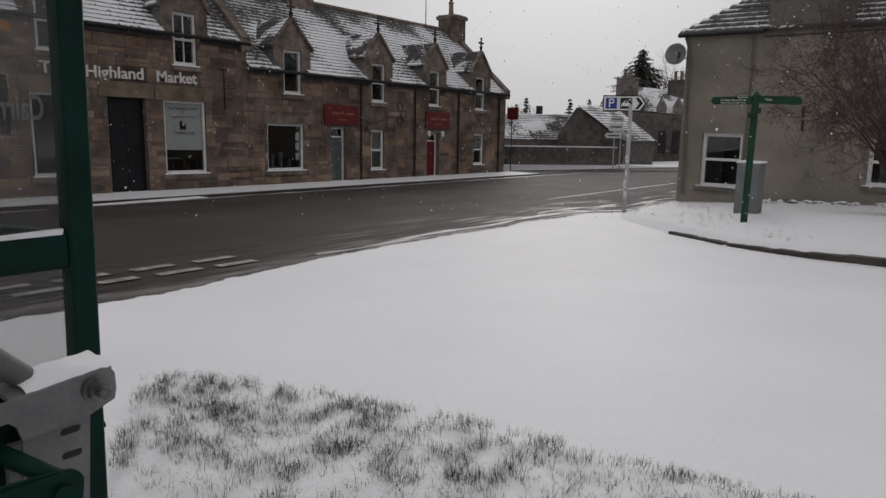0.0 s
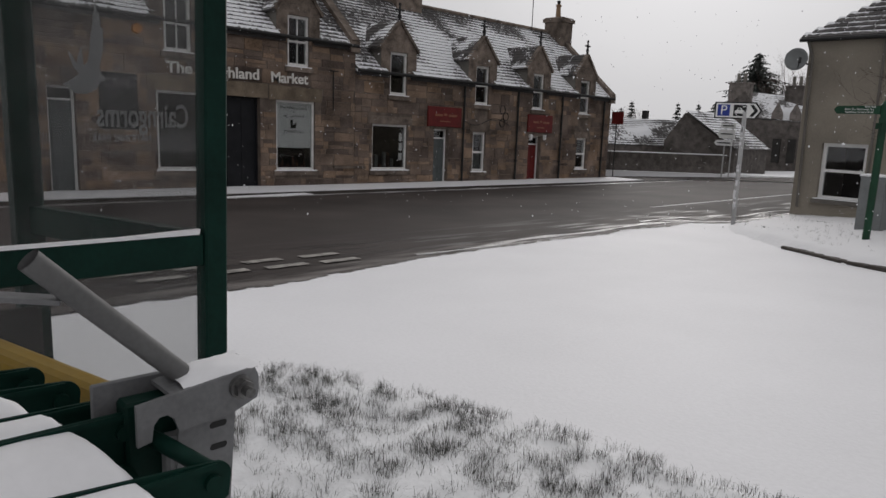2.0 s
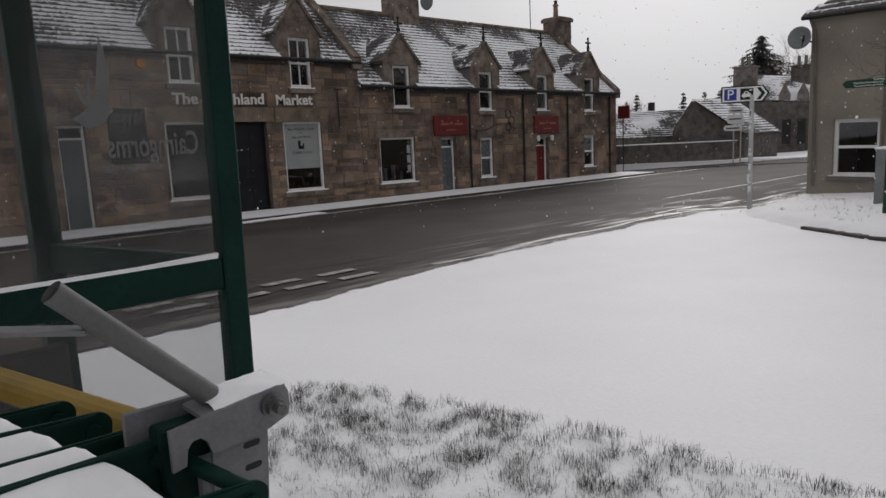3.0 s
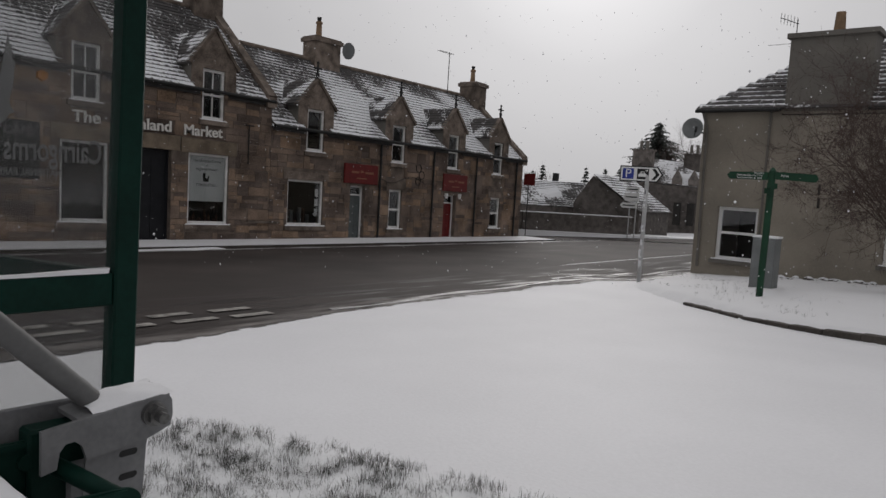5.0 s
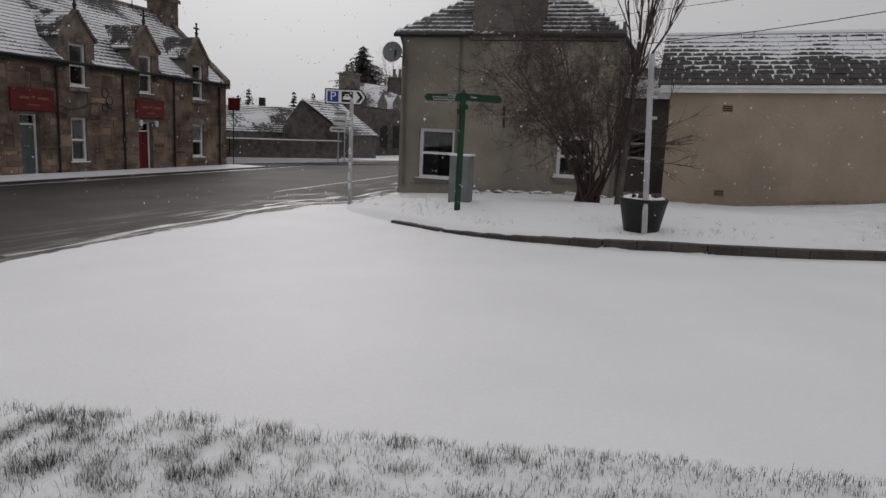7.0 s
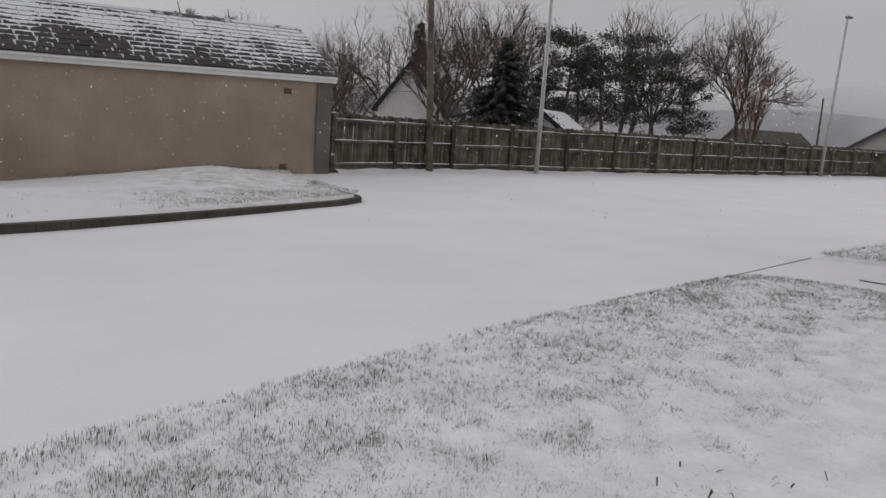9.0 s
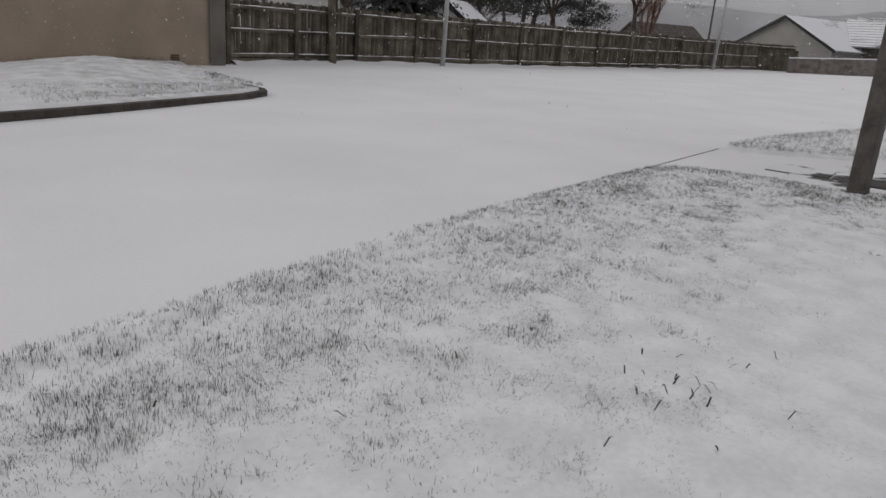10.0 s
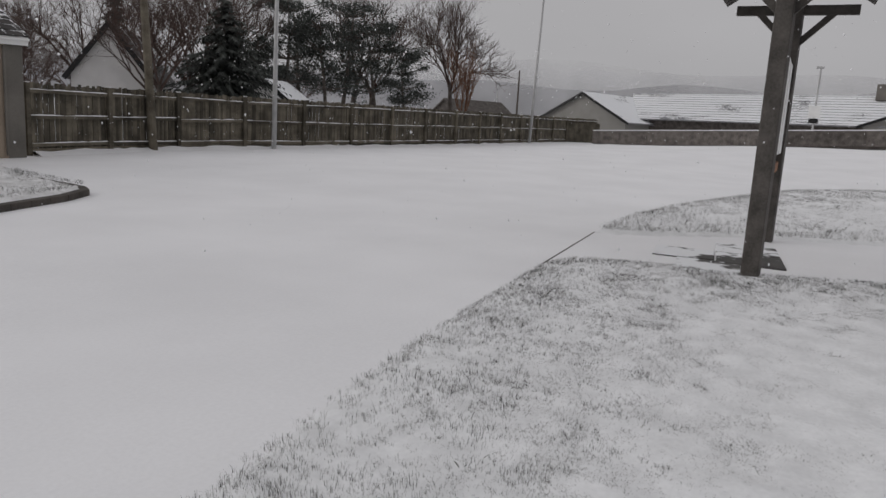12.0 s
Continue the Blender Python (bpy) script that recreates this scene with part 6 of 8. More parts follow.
plate("dark_panel", rect(-0.09, 0.16, -0.115, 0.115), 0.004, 0.007, M_BLACK, ps, PM)
plate("car_mark", [(-0.06, -0.06), (0.12, -0.06), (0.12, 0.0), (0.085, 0.01), (0.06, 0.055), (-0.005, 0.055), (-0.03, 0.01), (-0.06, 0.0)], 0.007, 0.009, M_WHITE, ps, PM)
for a in (0.115, 0.085):
    plate("dot", rect(a, a + 0.022, 0.065, 0.09), 0.007, 0.009, M_WHITE, ps, PM)
plate("windscreen_mark", [(0.0, 0.012), (0.06, 0.012), (0.048, 0.042), (0.008, 0.042)], 0.009, 0.011, M_BLACK, ps, PM)
plate("chevron", [(0.22, -0.12), (0.29, -0.12), (0.385, 0.0), (0.29, 0.12), (0.22, 0.12), (0.31, 0.0)], 0.004, 0.007, M_BLACK, ps, PM)

fp = thing("finger_post", (-3.72, 12.4, 0.0), "dark green footpath finger post with two arms", "finger post")
bm = B()
rod(bm, (-3.72, 12.4, -0.3), (-3.70, 12.4, 2.08), 0.055, seg=14)
rod(bm, (-3.70, 12.4, 2.08), (-3.70, 12.4, 2.14), 0.06, 0.02, seg=14)
part("post", bm, M_GREENS, fp, smooth=False)
for x0, x1, tip in ((-4.42, -3.76, -1), (-3.65, -3.0, 1)):
    bm = B()
    if tip < 0:
        pts = [(x0, 12.38, 2.0), (x0 + 0.05, 12.38, 1.935), (x1, 12.38, 1.935), (x1, 12.38, 2.065), (x0 + 0.05, 12.38, 2.055)]
    else:
        pts = [(x0, 12.38, 1.95), (x1 - 0.04, 12.38, 1.925), (x1, 12.38, 1.98), (x1 - 0.04, 12.38, 2.05), (x0, 12.38, 2.075)]
    prism(bm, pts, (0, 0.035, 0))
    arm = part("arm", bm, M_GREENS, fp)
fm = Euler((radians(90), 0, 0)).to_matrix().to_4x4()
for txt, x, z, s in (("Bird Hide", -3.9, 2.045, 0.04), ("Dark Sky Discovery Site", -4.05, 2.005, 0.042), ("Tomintoul Circular Walk", -4.05, 1.962, 0.04), ("Toilets", -3.5, 2.01, 0.045)):
    words("lettering", txt, s, M_WHITE, Matrix.Translation((x, 12.378, z)) @ fm, fp, 0.001)
for a, z in ((30, 1.84), (-40, 1.76)):
    bm = B()
    box(bm, -0.08, 0.08, -0.065, -0.055, -0.045, 0.045)
    bmesh.ops.transform(bm, verts=bm.verts, matrix=pose(-3.7, 12.4, z, 0, 0, a))
    part("disc", bm, M_GREENS, fp)

bm = B()
box(bm, -4.28, -3.88, 13.6, 13.95, vz(-4.1, 13.7) - 0.05, 0.93)
bevel(bm, 0.01)
cb = thing("utility_cabinet", (-4.08, 13.77, 0.0), "grey steel utility cabinet with snow on top", "utility cabinet")
part("body", bm, M_CAB, cb)
bm = B()
box(bm, -4.26, -3.9, 13.59, 13.6, 0.12, 0.88)
part("door", bm, M_CAB, cb)
bm = B()
box(bm, -4.3, -3.86, 13.58, 13.97, 0.93, 0.965)
part("lid", bevel(bm, 0.012), M_SNOW, cb, "lid under a skin of snow")

pz = vz(-0.44, 10.95)
pl = thing("planter", (-0.44, 10.95, pz), "dark barrel planter with snow on its rim", "planter")
bm = B()
rod(bm, (-0.44, 10.95, pz - 0.02), (-0.44, 10.95, pz + 0.44), 0.25, 0.345, seg=24, caps=True)
part("tub", bm, M_BLACK, pl, "dark tapered tub")
bm = B()
rod(bm, (-0.44, 10.95, pz + 0.42), (-0.44, 10.95, pz + 0.47), 0.35, 0.35, seg=24)
part("rim", bm, M_IRON, pl)
bm = B()
bmesh.ops.create_icosphere(bm, subdivisions=3, radius=1, matrix=Matrix.Translation((-0.44, 10.95, pz + 0.45)) @ Matrix.Diagonal((0.31, 0.31, 0.07, 1)))
for v in bm.verts:
    v.co.z += 0.03 * noise.noise(v.co * 6)
part("snow", bm, M_SNOW, pl, "lumpy snow on the soil", smooth=True)
bm = B()
for k in range(14):
    a = rnd.uniform(0, 6.28)
    bmesh.ops.create_icosphere(bm, subdivisions=1, radius=rnd.uniform(0.03, 0.07), matrix=Matrix.Translation((-0.44 + 0.2 * math.cos(a), 10.95 + 0.2 * math.sin(a), pz + 0.5)))
part("withered_plants", bm, M_TWIG, pl)
bm = B()
rod(bm, (-0.37, 10.62, pz - 0.1), (-0.50, 10.75, 2.62), 0.04, seg=14)
rod(bm, (-0.43, 10.68, 1.75), (-0.35, 10.66, 1.75), 0.02, seg=8)
rod(bm, (-0.44, 10.68, 2.03), (-0.36, 10.66, 2.03), 0.02, seg=8)
solo("steel_pole", bm, M_POLE, "leaning grey steel pole beside the planter", "pole", smooth=False)

# foot of the house wall: stones half covered with snow
rnd = random.Random(9)
for k in range(34):
    x = rnd.uniform(-5.6, -1.9)
    y = HY - rnd.uniform(0.1, 0.45)
    bm = B()
    bmesh.ops.create_icosphere(bm, subdivisions=2, radius=1, matrix=Matrix.Translation((x, y, vz(x, y) + 0.0)) @ Matrix.Diagonal((rnd.uniform(0.07, 0.2), rnd.uniform(0.06, 0.14), rnd.uniform(0.04, 0.1), 1)))
    for v in bm.verts:
        v.co += v.co.normalized() * 0.02 * noise.noise(v.co * 9)
    solo("stone", bm, snowy("snowy_boulder", (0.10, 0.09, 0.08), 0.75, 3.0, 20.0, upper=0.45) if k == 0 else bpy.data.materials["snowy_boulder"], "small dark stone capped with snow at the wall foot", "stone", "stones at the wall foot", smooth=True)

# house fittings
bm = B()
rod(bm, (-7.62, HY - 0.07, -0.3), (-7.68, HY - 0.07, 3.5), 0.035, seg=8)
rod(bm, (-7.68, HY - 0.07, 3.5), (-7.8, HY - 0.12, 3.9), 0.035, seg=8)
part("drainpipe", bm, M_GREYR, house, "grey painted drainpipe")
bm = B()
rod(bm, (-6.05, HY - 0.05, -0.2), (-6.05, HY - 0.05, 3.9), 0.03, seg=8)
part("drainpipe", bm, M_GREYR, house, "grey painted drainpipe")
bm = B()
rod(bm, (-7.98, HY - 0.2, 3.93), (-5.78, HY - 0.2, 3.93), 0.05, seg=8)
part("gutter", bm, M_IRON, house, "dark gutter")
bm = B()
rod(bm, (-3.82, HY - 0.2, 3.93), (-1.6, HY - 0.2, 3.93), 0.05, seg=8)
part("gutter", bm, M_IRON, house, "dark gutter")
bm = B()
rod(bm, (-5.8, HY - 0.03, 3.82), (-1.8, HY - 0.03, 3.82), 0.012, seg=6)
part("cable", bm, M_IRON, house)
bm = B()
rod(bm, (-1.68, HY - 0.05, -0.2), (-1.68, HY - 0.05, 4.3), 0.05, seg=8)
part("vent_pipe", bm, M_GREYR, house, "grey soil vent pipe")
for x, z in ((-4.73, 1.95), (-4.72, 1.62)):
    bm = B()
    box(bm, x - 0.02, x + 0.02, HY - 0.08, HY, z - 0.13, z + 0.13)
    part("iron_bracket", bm, M_IRON, house)
bm = B()
box(bm, -2.6, -2.4, HY - 0.02, HY + 0.01, -0.12, 0.02)
part("air_vent", bm, M_CLAY, house)
dish = thing("satellite_dish", (-8.0, HY - 0.1, 3.4), "round grey satellite dish on the house corner", "satellite dish")
bm = B()
n, rr = 24, 0.27
rings = []
for k in range(5):
    q = k / 4
    rings.append([bm.verts.new((math.cos(2 * math.pi * j / n) * rr * q, math.sin(2 * math.pi * j / n) * rr * q * 1.08, 0.10 * q * q)) for j in range(n)])
for a, b in zip(rings, rings[1:]):
    for j in range(n):
        bm.faces.new((a[j], a[(j + 1) % n], b[(j + 1) % n], b[j]))
bmesh.ops.remove_doubles(bm, verts=bm.verts, dist=1e-4)
bmesh.ops.transform(bm, verts=bm.verts, matrix=look((-7.95, HY - 0.35, 3.42), (-7.55, HY - 2.0, 3.9)) @ Matrix.Rotation(math.pi, 4, "X"))
o = part("reflector", bm, M_CAB, dish, smooth=True)
o.modifiers.new("thick", "SOLIDIFY").thickness = 0.01
bm = B()
rod(bm, (-7.8, HY, 3.35), (-7.93, HY - 0.28, 3.4), 0.02, seg=8)
rod(bm, (-7.93, HY - 0.3, 3.2), (-7.71, HY - 0.75, 3.35), 0.012, seg=6)
rod(bm, (-7.71, HY - 0.75, 3.33), (-7.73, HY - 0.68, 3.45), 0.035, seg=8)
part("arm", bm, M_IRON, dish)
aer = thing("tv_aerial", (-5.7, HY + 0.2, 5.8), "small television aerial on the rendered chimney", "aerial")
bm = B()
rod(bm, (-5.7, HY + 0.2, 5.8), (-5.7, HY + 0.2, 6.25), 0.012, seg=6)
rod(bm, (-6.1, HY + 0.1, 6.3), (-5.66, HY + 0.2, 6.12), 0.01, seg=6)
for k in range(6):
    rod(bm, (-6.08 + k * 0.08, HY + 0.1, 6.16 - k * 0.03), (-6.08 + k * 0.08, HY + 0.1, 6.42 - k * 0.03), 0.006, seg=4)
part("elements", bm, M_IRON, aer)

# back wing between the house and the outbuilding
wing = thing("back_wing", (-1.1, 22.2, 0.0), "low grey back wing with a dark window", "building")
bm = B()
wall_y(bm, 22.2, 22.5, -1.74, -0.43, -0.3, 2.5, [(-1.62, -0.9, 0.72, 1.62)])
box(bm, -1.74, -0.43, 23.2, 23.3, -0.3, 2.5)
part("wall", bm, M_GREYR, wing)
bm = B()
prism(bm, [(-1.74, 22.1, 2.5), (-1.74, 25, 3.6), (-1.74, 25, 3.5), (-1.74, 22.1, 2.42)], (1.31, 0, 0))
part("roof", bm, M_FARROOF, wing)
hwindow(wing, -1.62, -0.9, 0.72, 1.62, 22.2)

# outbuilding fittings
for x, z in ((9.08, 2.3), (1.04, 2.22), (1.04, 0.0), (9.0, 0.05)):
    bm = B()
    box(bm, x - 0.13, x + 0.13, GY - 0.012, GY + 0.02, z - 0.09, z + 0.09)
    v_ = part("air_vent", gshear(bm), M_CLAY, garage, "terracotta air vent")
    # vent openings as black strips, their inner shade painted
    for k in range(3):
        bm = B()
        box(bm, x - 0.11, x + 0.11, GY - 0.016, GY - 0.011, z - 0.06 + 0.05 * k, z - 0.035 + 0.05 * k)
        part("slot", gshear(bm), M_BLACK, v_)
bm = B()
rod(bm, (-0.75, GY + 2.8, 4.43), (10.62, GY + 2.8, 4.43), 0.1, seg=8)
part("ridge", gshear(bm), M_FARROOF, g_roof, "snow-covered ridge tiles")
bm = B()
rod(bm, (10.05, GY - 0.06, -0.1), (10.05, GY - 0.06, 2.6), 0.04, seg=8)
part("drainpipe", gshear(bm), M_GREYR, garage)
bm = B()
box(bm, 10.1, 10.52, GY - 0.03, GY - 0.001, -0.2, 2.74)
part("corner_band", gshear(bm), M_GREYR, garage, "smooth render band at the corner")
bm = B()
rod(bm, (-0.7, GY - 0.2, 2.76), (10.6, GY - 0.2, 2.76), 0.04, seg=8)
part("gutter", gshear(bm), M_WHITE, g_roof)


# ---- fence frame ----
F_PTS = [(10.86, 21.33), (13.74, 22.12), (16.58, 22.6), (19.56, 22.65), (22.55, 22.5), (25.55, 22.5), (28.54, 22.5), (31.52, 22.58), (34.51, 22.6), (37.48, 22.8), (40.47, 23.0), (43.46, 23.15), (46.43, 23.35), (49.42, 23.5), (52.4, 23.67), (54.8, 22.2)]
fence = thing("wooden_fence", (11, 21.3, 0.15), "weathered vertical-board timber fence with snow on its rails", "fence")


def fz(p):
    return 0.16 + 0.0085 * (p[0] - 11)


FH = 1.82
for i, a in enumerate(F_PTS):
    nx = F_PTS[i + 1] if i + 1 < len(F_PTS) else F_PTS[i - 1]
    d = Vector((nx[0] - a[0], nx[1] - a[1], 0)).normalized()
    m = Matrix.Translation((a[0] + d.y * 0.09, a[1] - d.x * 0.09, fz(a))) @ Matrix.Rotation(math.atan2(d.y, d.x), 4, "Z")
    bm = B()
    box(bm, -0.075, 0.075, -0.06, 0.06, -0.3, FH + 0.02)
    bevel(bm, 0.012)
    bmesh.ops.transform(bm, verts=bm.verts, matrix=m)
    p_ = part("post", bm, M_WOOD, fence)
    bm = B()
    box(bm, -0.07, 0.07, -0.055, 0.055, FH + 0.02, FH + 0.045)
    bevel(bm, 0.012)
    bmesh.ops.transform(bm, verts=bm.verts, matrix=m)
    part("snow_cap", bm, M_SNOW, p_)
rnd = random.Random(2)
for i, (a, b) in enumerate(zip(F_PTS, F_PTS[1:])):
    d = Vector((b[0] - a[0], b[1] - a[1], 0)).normalized()
    o = Vector((d.y, -d.x, 0)) * 0.045
    for z in (0.17, 0.92, 1.62):
        za, zb = fz(a) + z + rnd.uniform(-0.025, 0.025), fz(b) + z + rnd.uniform(-0.025, 0.025)
        A, C_ = Vector((a[0], a[1], za)) + o, Vector((b[0], b[1], zb)) + o
        bm = B()
        beam(bm, A, C_, 0.06, 0.09)
        r_ = part("rail", bm, M_WOOD, fence)
        bm = B()
        n = 14
        side_ = Vector((-(C_ - A).y, (C_ - A).x, 0)).normalized() * 0.0275
        prev = None
        for k in range(n + 1):
            p0 = A.lerp(C_, k / n) + Vector((0, 0, 0.045))
            h = rnd.choice((0.004, 0.012, 0.02, 0.028, 0.03))
            cur = [bm.verts.new(p0 - side_), bm.verts.new(p0 - side_ * 0.6 + Vector((0, 0, h))), bm.verts.new(p0 + side_ * 0.6 + Vector((0, 0, h))), bm.verts.new(p0 + side_)]
            if prev:
                for q in range(3):
                    bm.faces.new((prev[q], prev[q + 1], cur[q + 1], cur[q]))
            prev = cur
        part("snow_on_rail", bm, M_SNOW, r_)
    bm = B()
    beam(bm, (a[0] + o.x, a[1] + o.y, fz(a) + 0.02), (b[0] + o.x, b[1] + o.y, fz(b) + 0.02), 0.04, 0.16)
    part("gravel_board", bm, M_WOOD, fence)
# end return of the fence: a lower solid panel
bm = B()
beam(bm, (52.4, 23.55, 1.25), (55.0, 22.0, 1.3), 0.05, 1.5)
part("end_panel", bm, M_WOOD, fence)
# drifted snow at its foot
bm = B()
prev = None
for k in range(140):
    x = 11 + k * 0.3
    i = max(j for j in range(15) if F_PTS[j][0] <= x) if x > F_PTS[0][0] else 0
    a, b = F_PTS[i], F_PTS[i + 1]
    y = a[1] + (b[1] - a[1]) * (x - a[0]) / (b[0] - a[0]) - 0.1
    h = 0.05 + 0.05 * noise.noise(Vector((x * 0.9, 0, 0))) + 0.04 * noise.noise(Vector((x * 2.7, 3, 0)))
    z = fz((x, y)) - 0.02
    cur = [bm.verts.new((x, y + 0.1, z + h * 1.2)), bm.verts.new((x, y - 0.1, z + h)), bm.verts.new((x, y - 0.5, z - 0.08))]
    if prev:
        bm.faces.new((prev[0], prev[1], cur[1], cur[0])), bm.faces.new((prev[1], prev[2], cur[2], cur[1]))
    prev = cur
solo("snow_drift", bm, M_SNOW, "low drift of snow along the fence foot", "snow", smooth=True)


# ---- poles and lamps ----
def lamp_post(x, y, z, h, lean, label, head=True, r=0.07):
    t = thing("street_lamp", (x, y, z), label, "street lamp", "street lamps")
    bm = B()
    rod(bm, (x, y, z - 0.1), (x + lean, y, z + h), r, r * 0.6, seg=12)
    part("pole", bm, M_POLE, t, smooth=True)
    if head:
        bm = B()
        box(bm, x + lean - 0.1, x + lean + 0.45, y - 0.12, y + 0.12, z + h - 0.02, z + h + 0.1)
        part("lantern", bevel(bm, 0.03), M_CAB, t)
    return t


lamp_post(20.6, 22.1, 0.2, 8.5, 0.05, "tall pale grey street lamp before the fence", r=0.1)
lamp_post(44.5, 22.85, 0.45, 9.4, 0.5, "tall leaning grey street lamp near the fence end", r=0.1)
lamp_post(79.5, 44.5, 1.5, 4.8, 0.0, "small distant street lamp behind the fence")
up = thing("utility_pole", (15.75, 22.15, 0.1), "brown wooden utility pole before the fence", "utility pole")
bm = B()
rod(bm, (15.3, 22.1, 0.1), (14.95, 22.3, 8.5), 0.14, 0.1, seg=12)
part("pole", bm, M_WOOD, up)
bm = B()
rod(bm, (71.8, 37.8, 1.2), (71.8, 37.8, 7.3), 0.12, 0.08, seg=8)
solo("utility_pole", bm, M_BARK, "distant wooden utility pole", "utility pole")
pp = thing("street_sign", (62.1, 7.8, 0.6), "thin pole with a pale notice beside the wall", "sign")
bm = B()
rod(bm, (62.1, 7.9, 0.5), (62.1, 7.9, 7.1), 0.07, seg=8)
rod(bm, (62.1, 7.7, 7.1), (62.1, 8.2, 7.1), 0.1, seg=8)
part("pole", bm, M_POLE, pp)
bm = B()
box(bm, 61.98, 62.02, 7.5, 8.35, 3.4, 4.3)
part("plate", bm, M_WHITE, pp)
bm = B()
box(bm, 61.97, 61.99, 7.6, 8.25, 3.0, 3.35)
part("plate", bm, M_BLACK, pp)
# overhead wires
for k, (a, b) in enumerate((((15.4, 22.3, 8.2), (-14, 44, 10.5)), ((15.4, 22.3, 8.0), (-9, 40, 7.0)), ((15.4, 22.3, 7.7), (-1.6, 23, 4.1)))):
    bm = B()
    A, C_ = Vector(a), Vector(b)
    for q in range(10):
        p0, p1 = A.lerp(C_, q / 10), A.lerp(C_, (q + 1) / 10)
        s0, s1 = -0.5 * 4 * (q / 10) * (1 - q / 10), -0.5 * 4 * ((q + 1) / 10) * (1 - (q + 1) / 10)
        rod(bm, p0 + Vector((0, 0, s0)), p1 + Vector((0, 0, s1)), 0.012, seg=4, caps=False)
    bmesh.ops.remove_doubles(bm, verts=bm.verts, dist=0.005)
    solo("overhead_wire", bm, M_IRON, "thin overhead wire from the utility pole", "wire", "overhead wires")

# ---- notice board with a little roof ----
nb = thing("notice_board", (9.8, 3.0, 0.0), "dark timber notice board with two posts and shingled roof", "notice board")
NBP = ((9.85, 3.02), (12.95, 3.33))
for x, y in NBP:
    bm = B()
    box(bm, x - 0.115, x + 0.115, y - 0.1, y + 0.1, -0.1, 3.72)
    bevel(bm, 0.012)
    part("post", bm, M_BEAM, nb, "dark stained square timber post")
nd = Vector((NBP[1][0] - NBP[0][0], NBP[1][1] - NBP[0][1], 0)).normalized()
ns = Vector((-nd.y, nd.x, 0))
for x, y in NBP:
    c_ = Vector((x, y, 0))
    bm = B()
    beam(bm, c_ - ns * 0.85 + Vector((0, 0, 3.6)), c_ + ns * 0.85 + Vector((0, 0, 3.6)), 0.1, 0.14)
    part("cross_beam", bm, M_BEAM, nb)
    for s in (-1, 1):
        bm = B()
        beam(bm, c_ + ns * (s * 0.06) + Vector((0, 0, 3.1)), c_ + ns * (s * 0.52) + Vector((0, 0, 3.56)), 0.09, 0.09)
        part("brace", bm, M_BEAM, nb)
ca, cb2 = Vector((*NBP[0], 0)) - nd * 0.35, Vector((*NBP[1], 0)) + nd * 0.35
for s in (-1, 1):
    bm = B()
    prism(bm, [ca + ns * (s * 1.0) + Vector((0, 0, 3.76)), ca + Vector((0, 0, 4.35)), cb2 + Vector((0, 0, 4.35)), cb2 + ns * (s * 1.0) + Vector((0, 0, 3.76))], (0, 0, 0.06))
    rf = part("roof", bm, M_BEAM, nb, "timber shingle roof")
    for k in range(24):
        bm = B()
        p0 = ca.lerp(cb2, (k + 0.05) / 24) + ns * (s * 1.04) + Vector((0, 0, 3.72))
        beam(bm, p0, p0 + ns * (-s * 0.35) + Vector((0, 0, 0.23)), 0.13, 0.03)
        part("shingle", bm, M_BEAM, rf)
mid0, mid1 = Vector((*NBP[0], 0)) + nd * 0.16, Vector((*NBP[1], 0)) - nd * 0.16
bm = B()
prism(bm, [mid0 + Vector((0, 0, 1.35)), mid1 + Vector((0, 0, 1.35)), mid1 + Vector((0, 0, 2.85)), mid0 + Vector((0, 0, 2.85))], ns * 0.06)
part("board", bm, M_BEAM, nb, "framed backing board")
for k in range(3):
    a0, a1 = mid0.lerp(mid1, 0.03 + k * 0.33), mid0.lerp(mid1, 0.30 + k * 0.33)
    bm = B()
    prism(bm, [a0 - ns * 0.01 + Vector((0, 0, 1.45)), a1 - ns * 0.01 + Vector((0, 0, 1.45)), a1 - ns * 0.01 + Vector((0, 0, 2.75)), a0 - ns * 0.01 + Vector((0, 0, 2.75))], ns * -0.05)
    part("poster_case", bm, M_WHITE, nb, "white glazed poster case")
bm = B()
beam(bm, mid0 + Vector((0, 0, 1.25)), mid1 + Vector((0, 0, 1.25)), 0.08, 0.14)
part("bottom_rail", bm, mat("orange_timber", (0.24, 0.11, 0.05), 0.7, 0.3, 4, 40, 0.3), nb, "orange-brown bottom rail")

# ---- far side beyond the fence ----
low_wall = thing("boundary_wall", (52, 12, 0.4), "low dark rubble wall topped with snow", "wall", kind="structure")
WP = [(52.2, 21.4), (52.9, 17.5), (53.8, 13.5), (54.6, 9.0), (55.3, 4.0), (55.6, -4.0), (55.5, -14)]
for a, b in zip(WP, WP[1:]):
    za, zb = 0.53 + 0.06 * (20.9 - a[1]), 0.53 + 0.06 * (20.9 - b[1])
    bm = B()
    beam(bm, (a[0], a[1], za + 0.45), (b[0], b[1], zb + 0.45), 0.4, 1.1)
    part("wall_length", bm, M_DARKWALL, low_wall)
    bm = B()
    beam(bm, (a[0], a[1], za + 1.03), (b[0], b[1], zb + 1.03), 0.46, 0.07)
    part("snow_cap", bm, M_SNOW, low_wall)
    bm = B()
    beam(bm, (a[0] - 1.6, a[1], za - 0.12), (b[0] - 1.6, b[1], zb - 0.12), 0.2, 0.22)
    part("kerb_line", bm, M_KERB, low_wall)


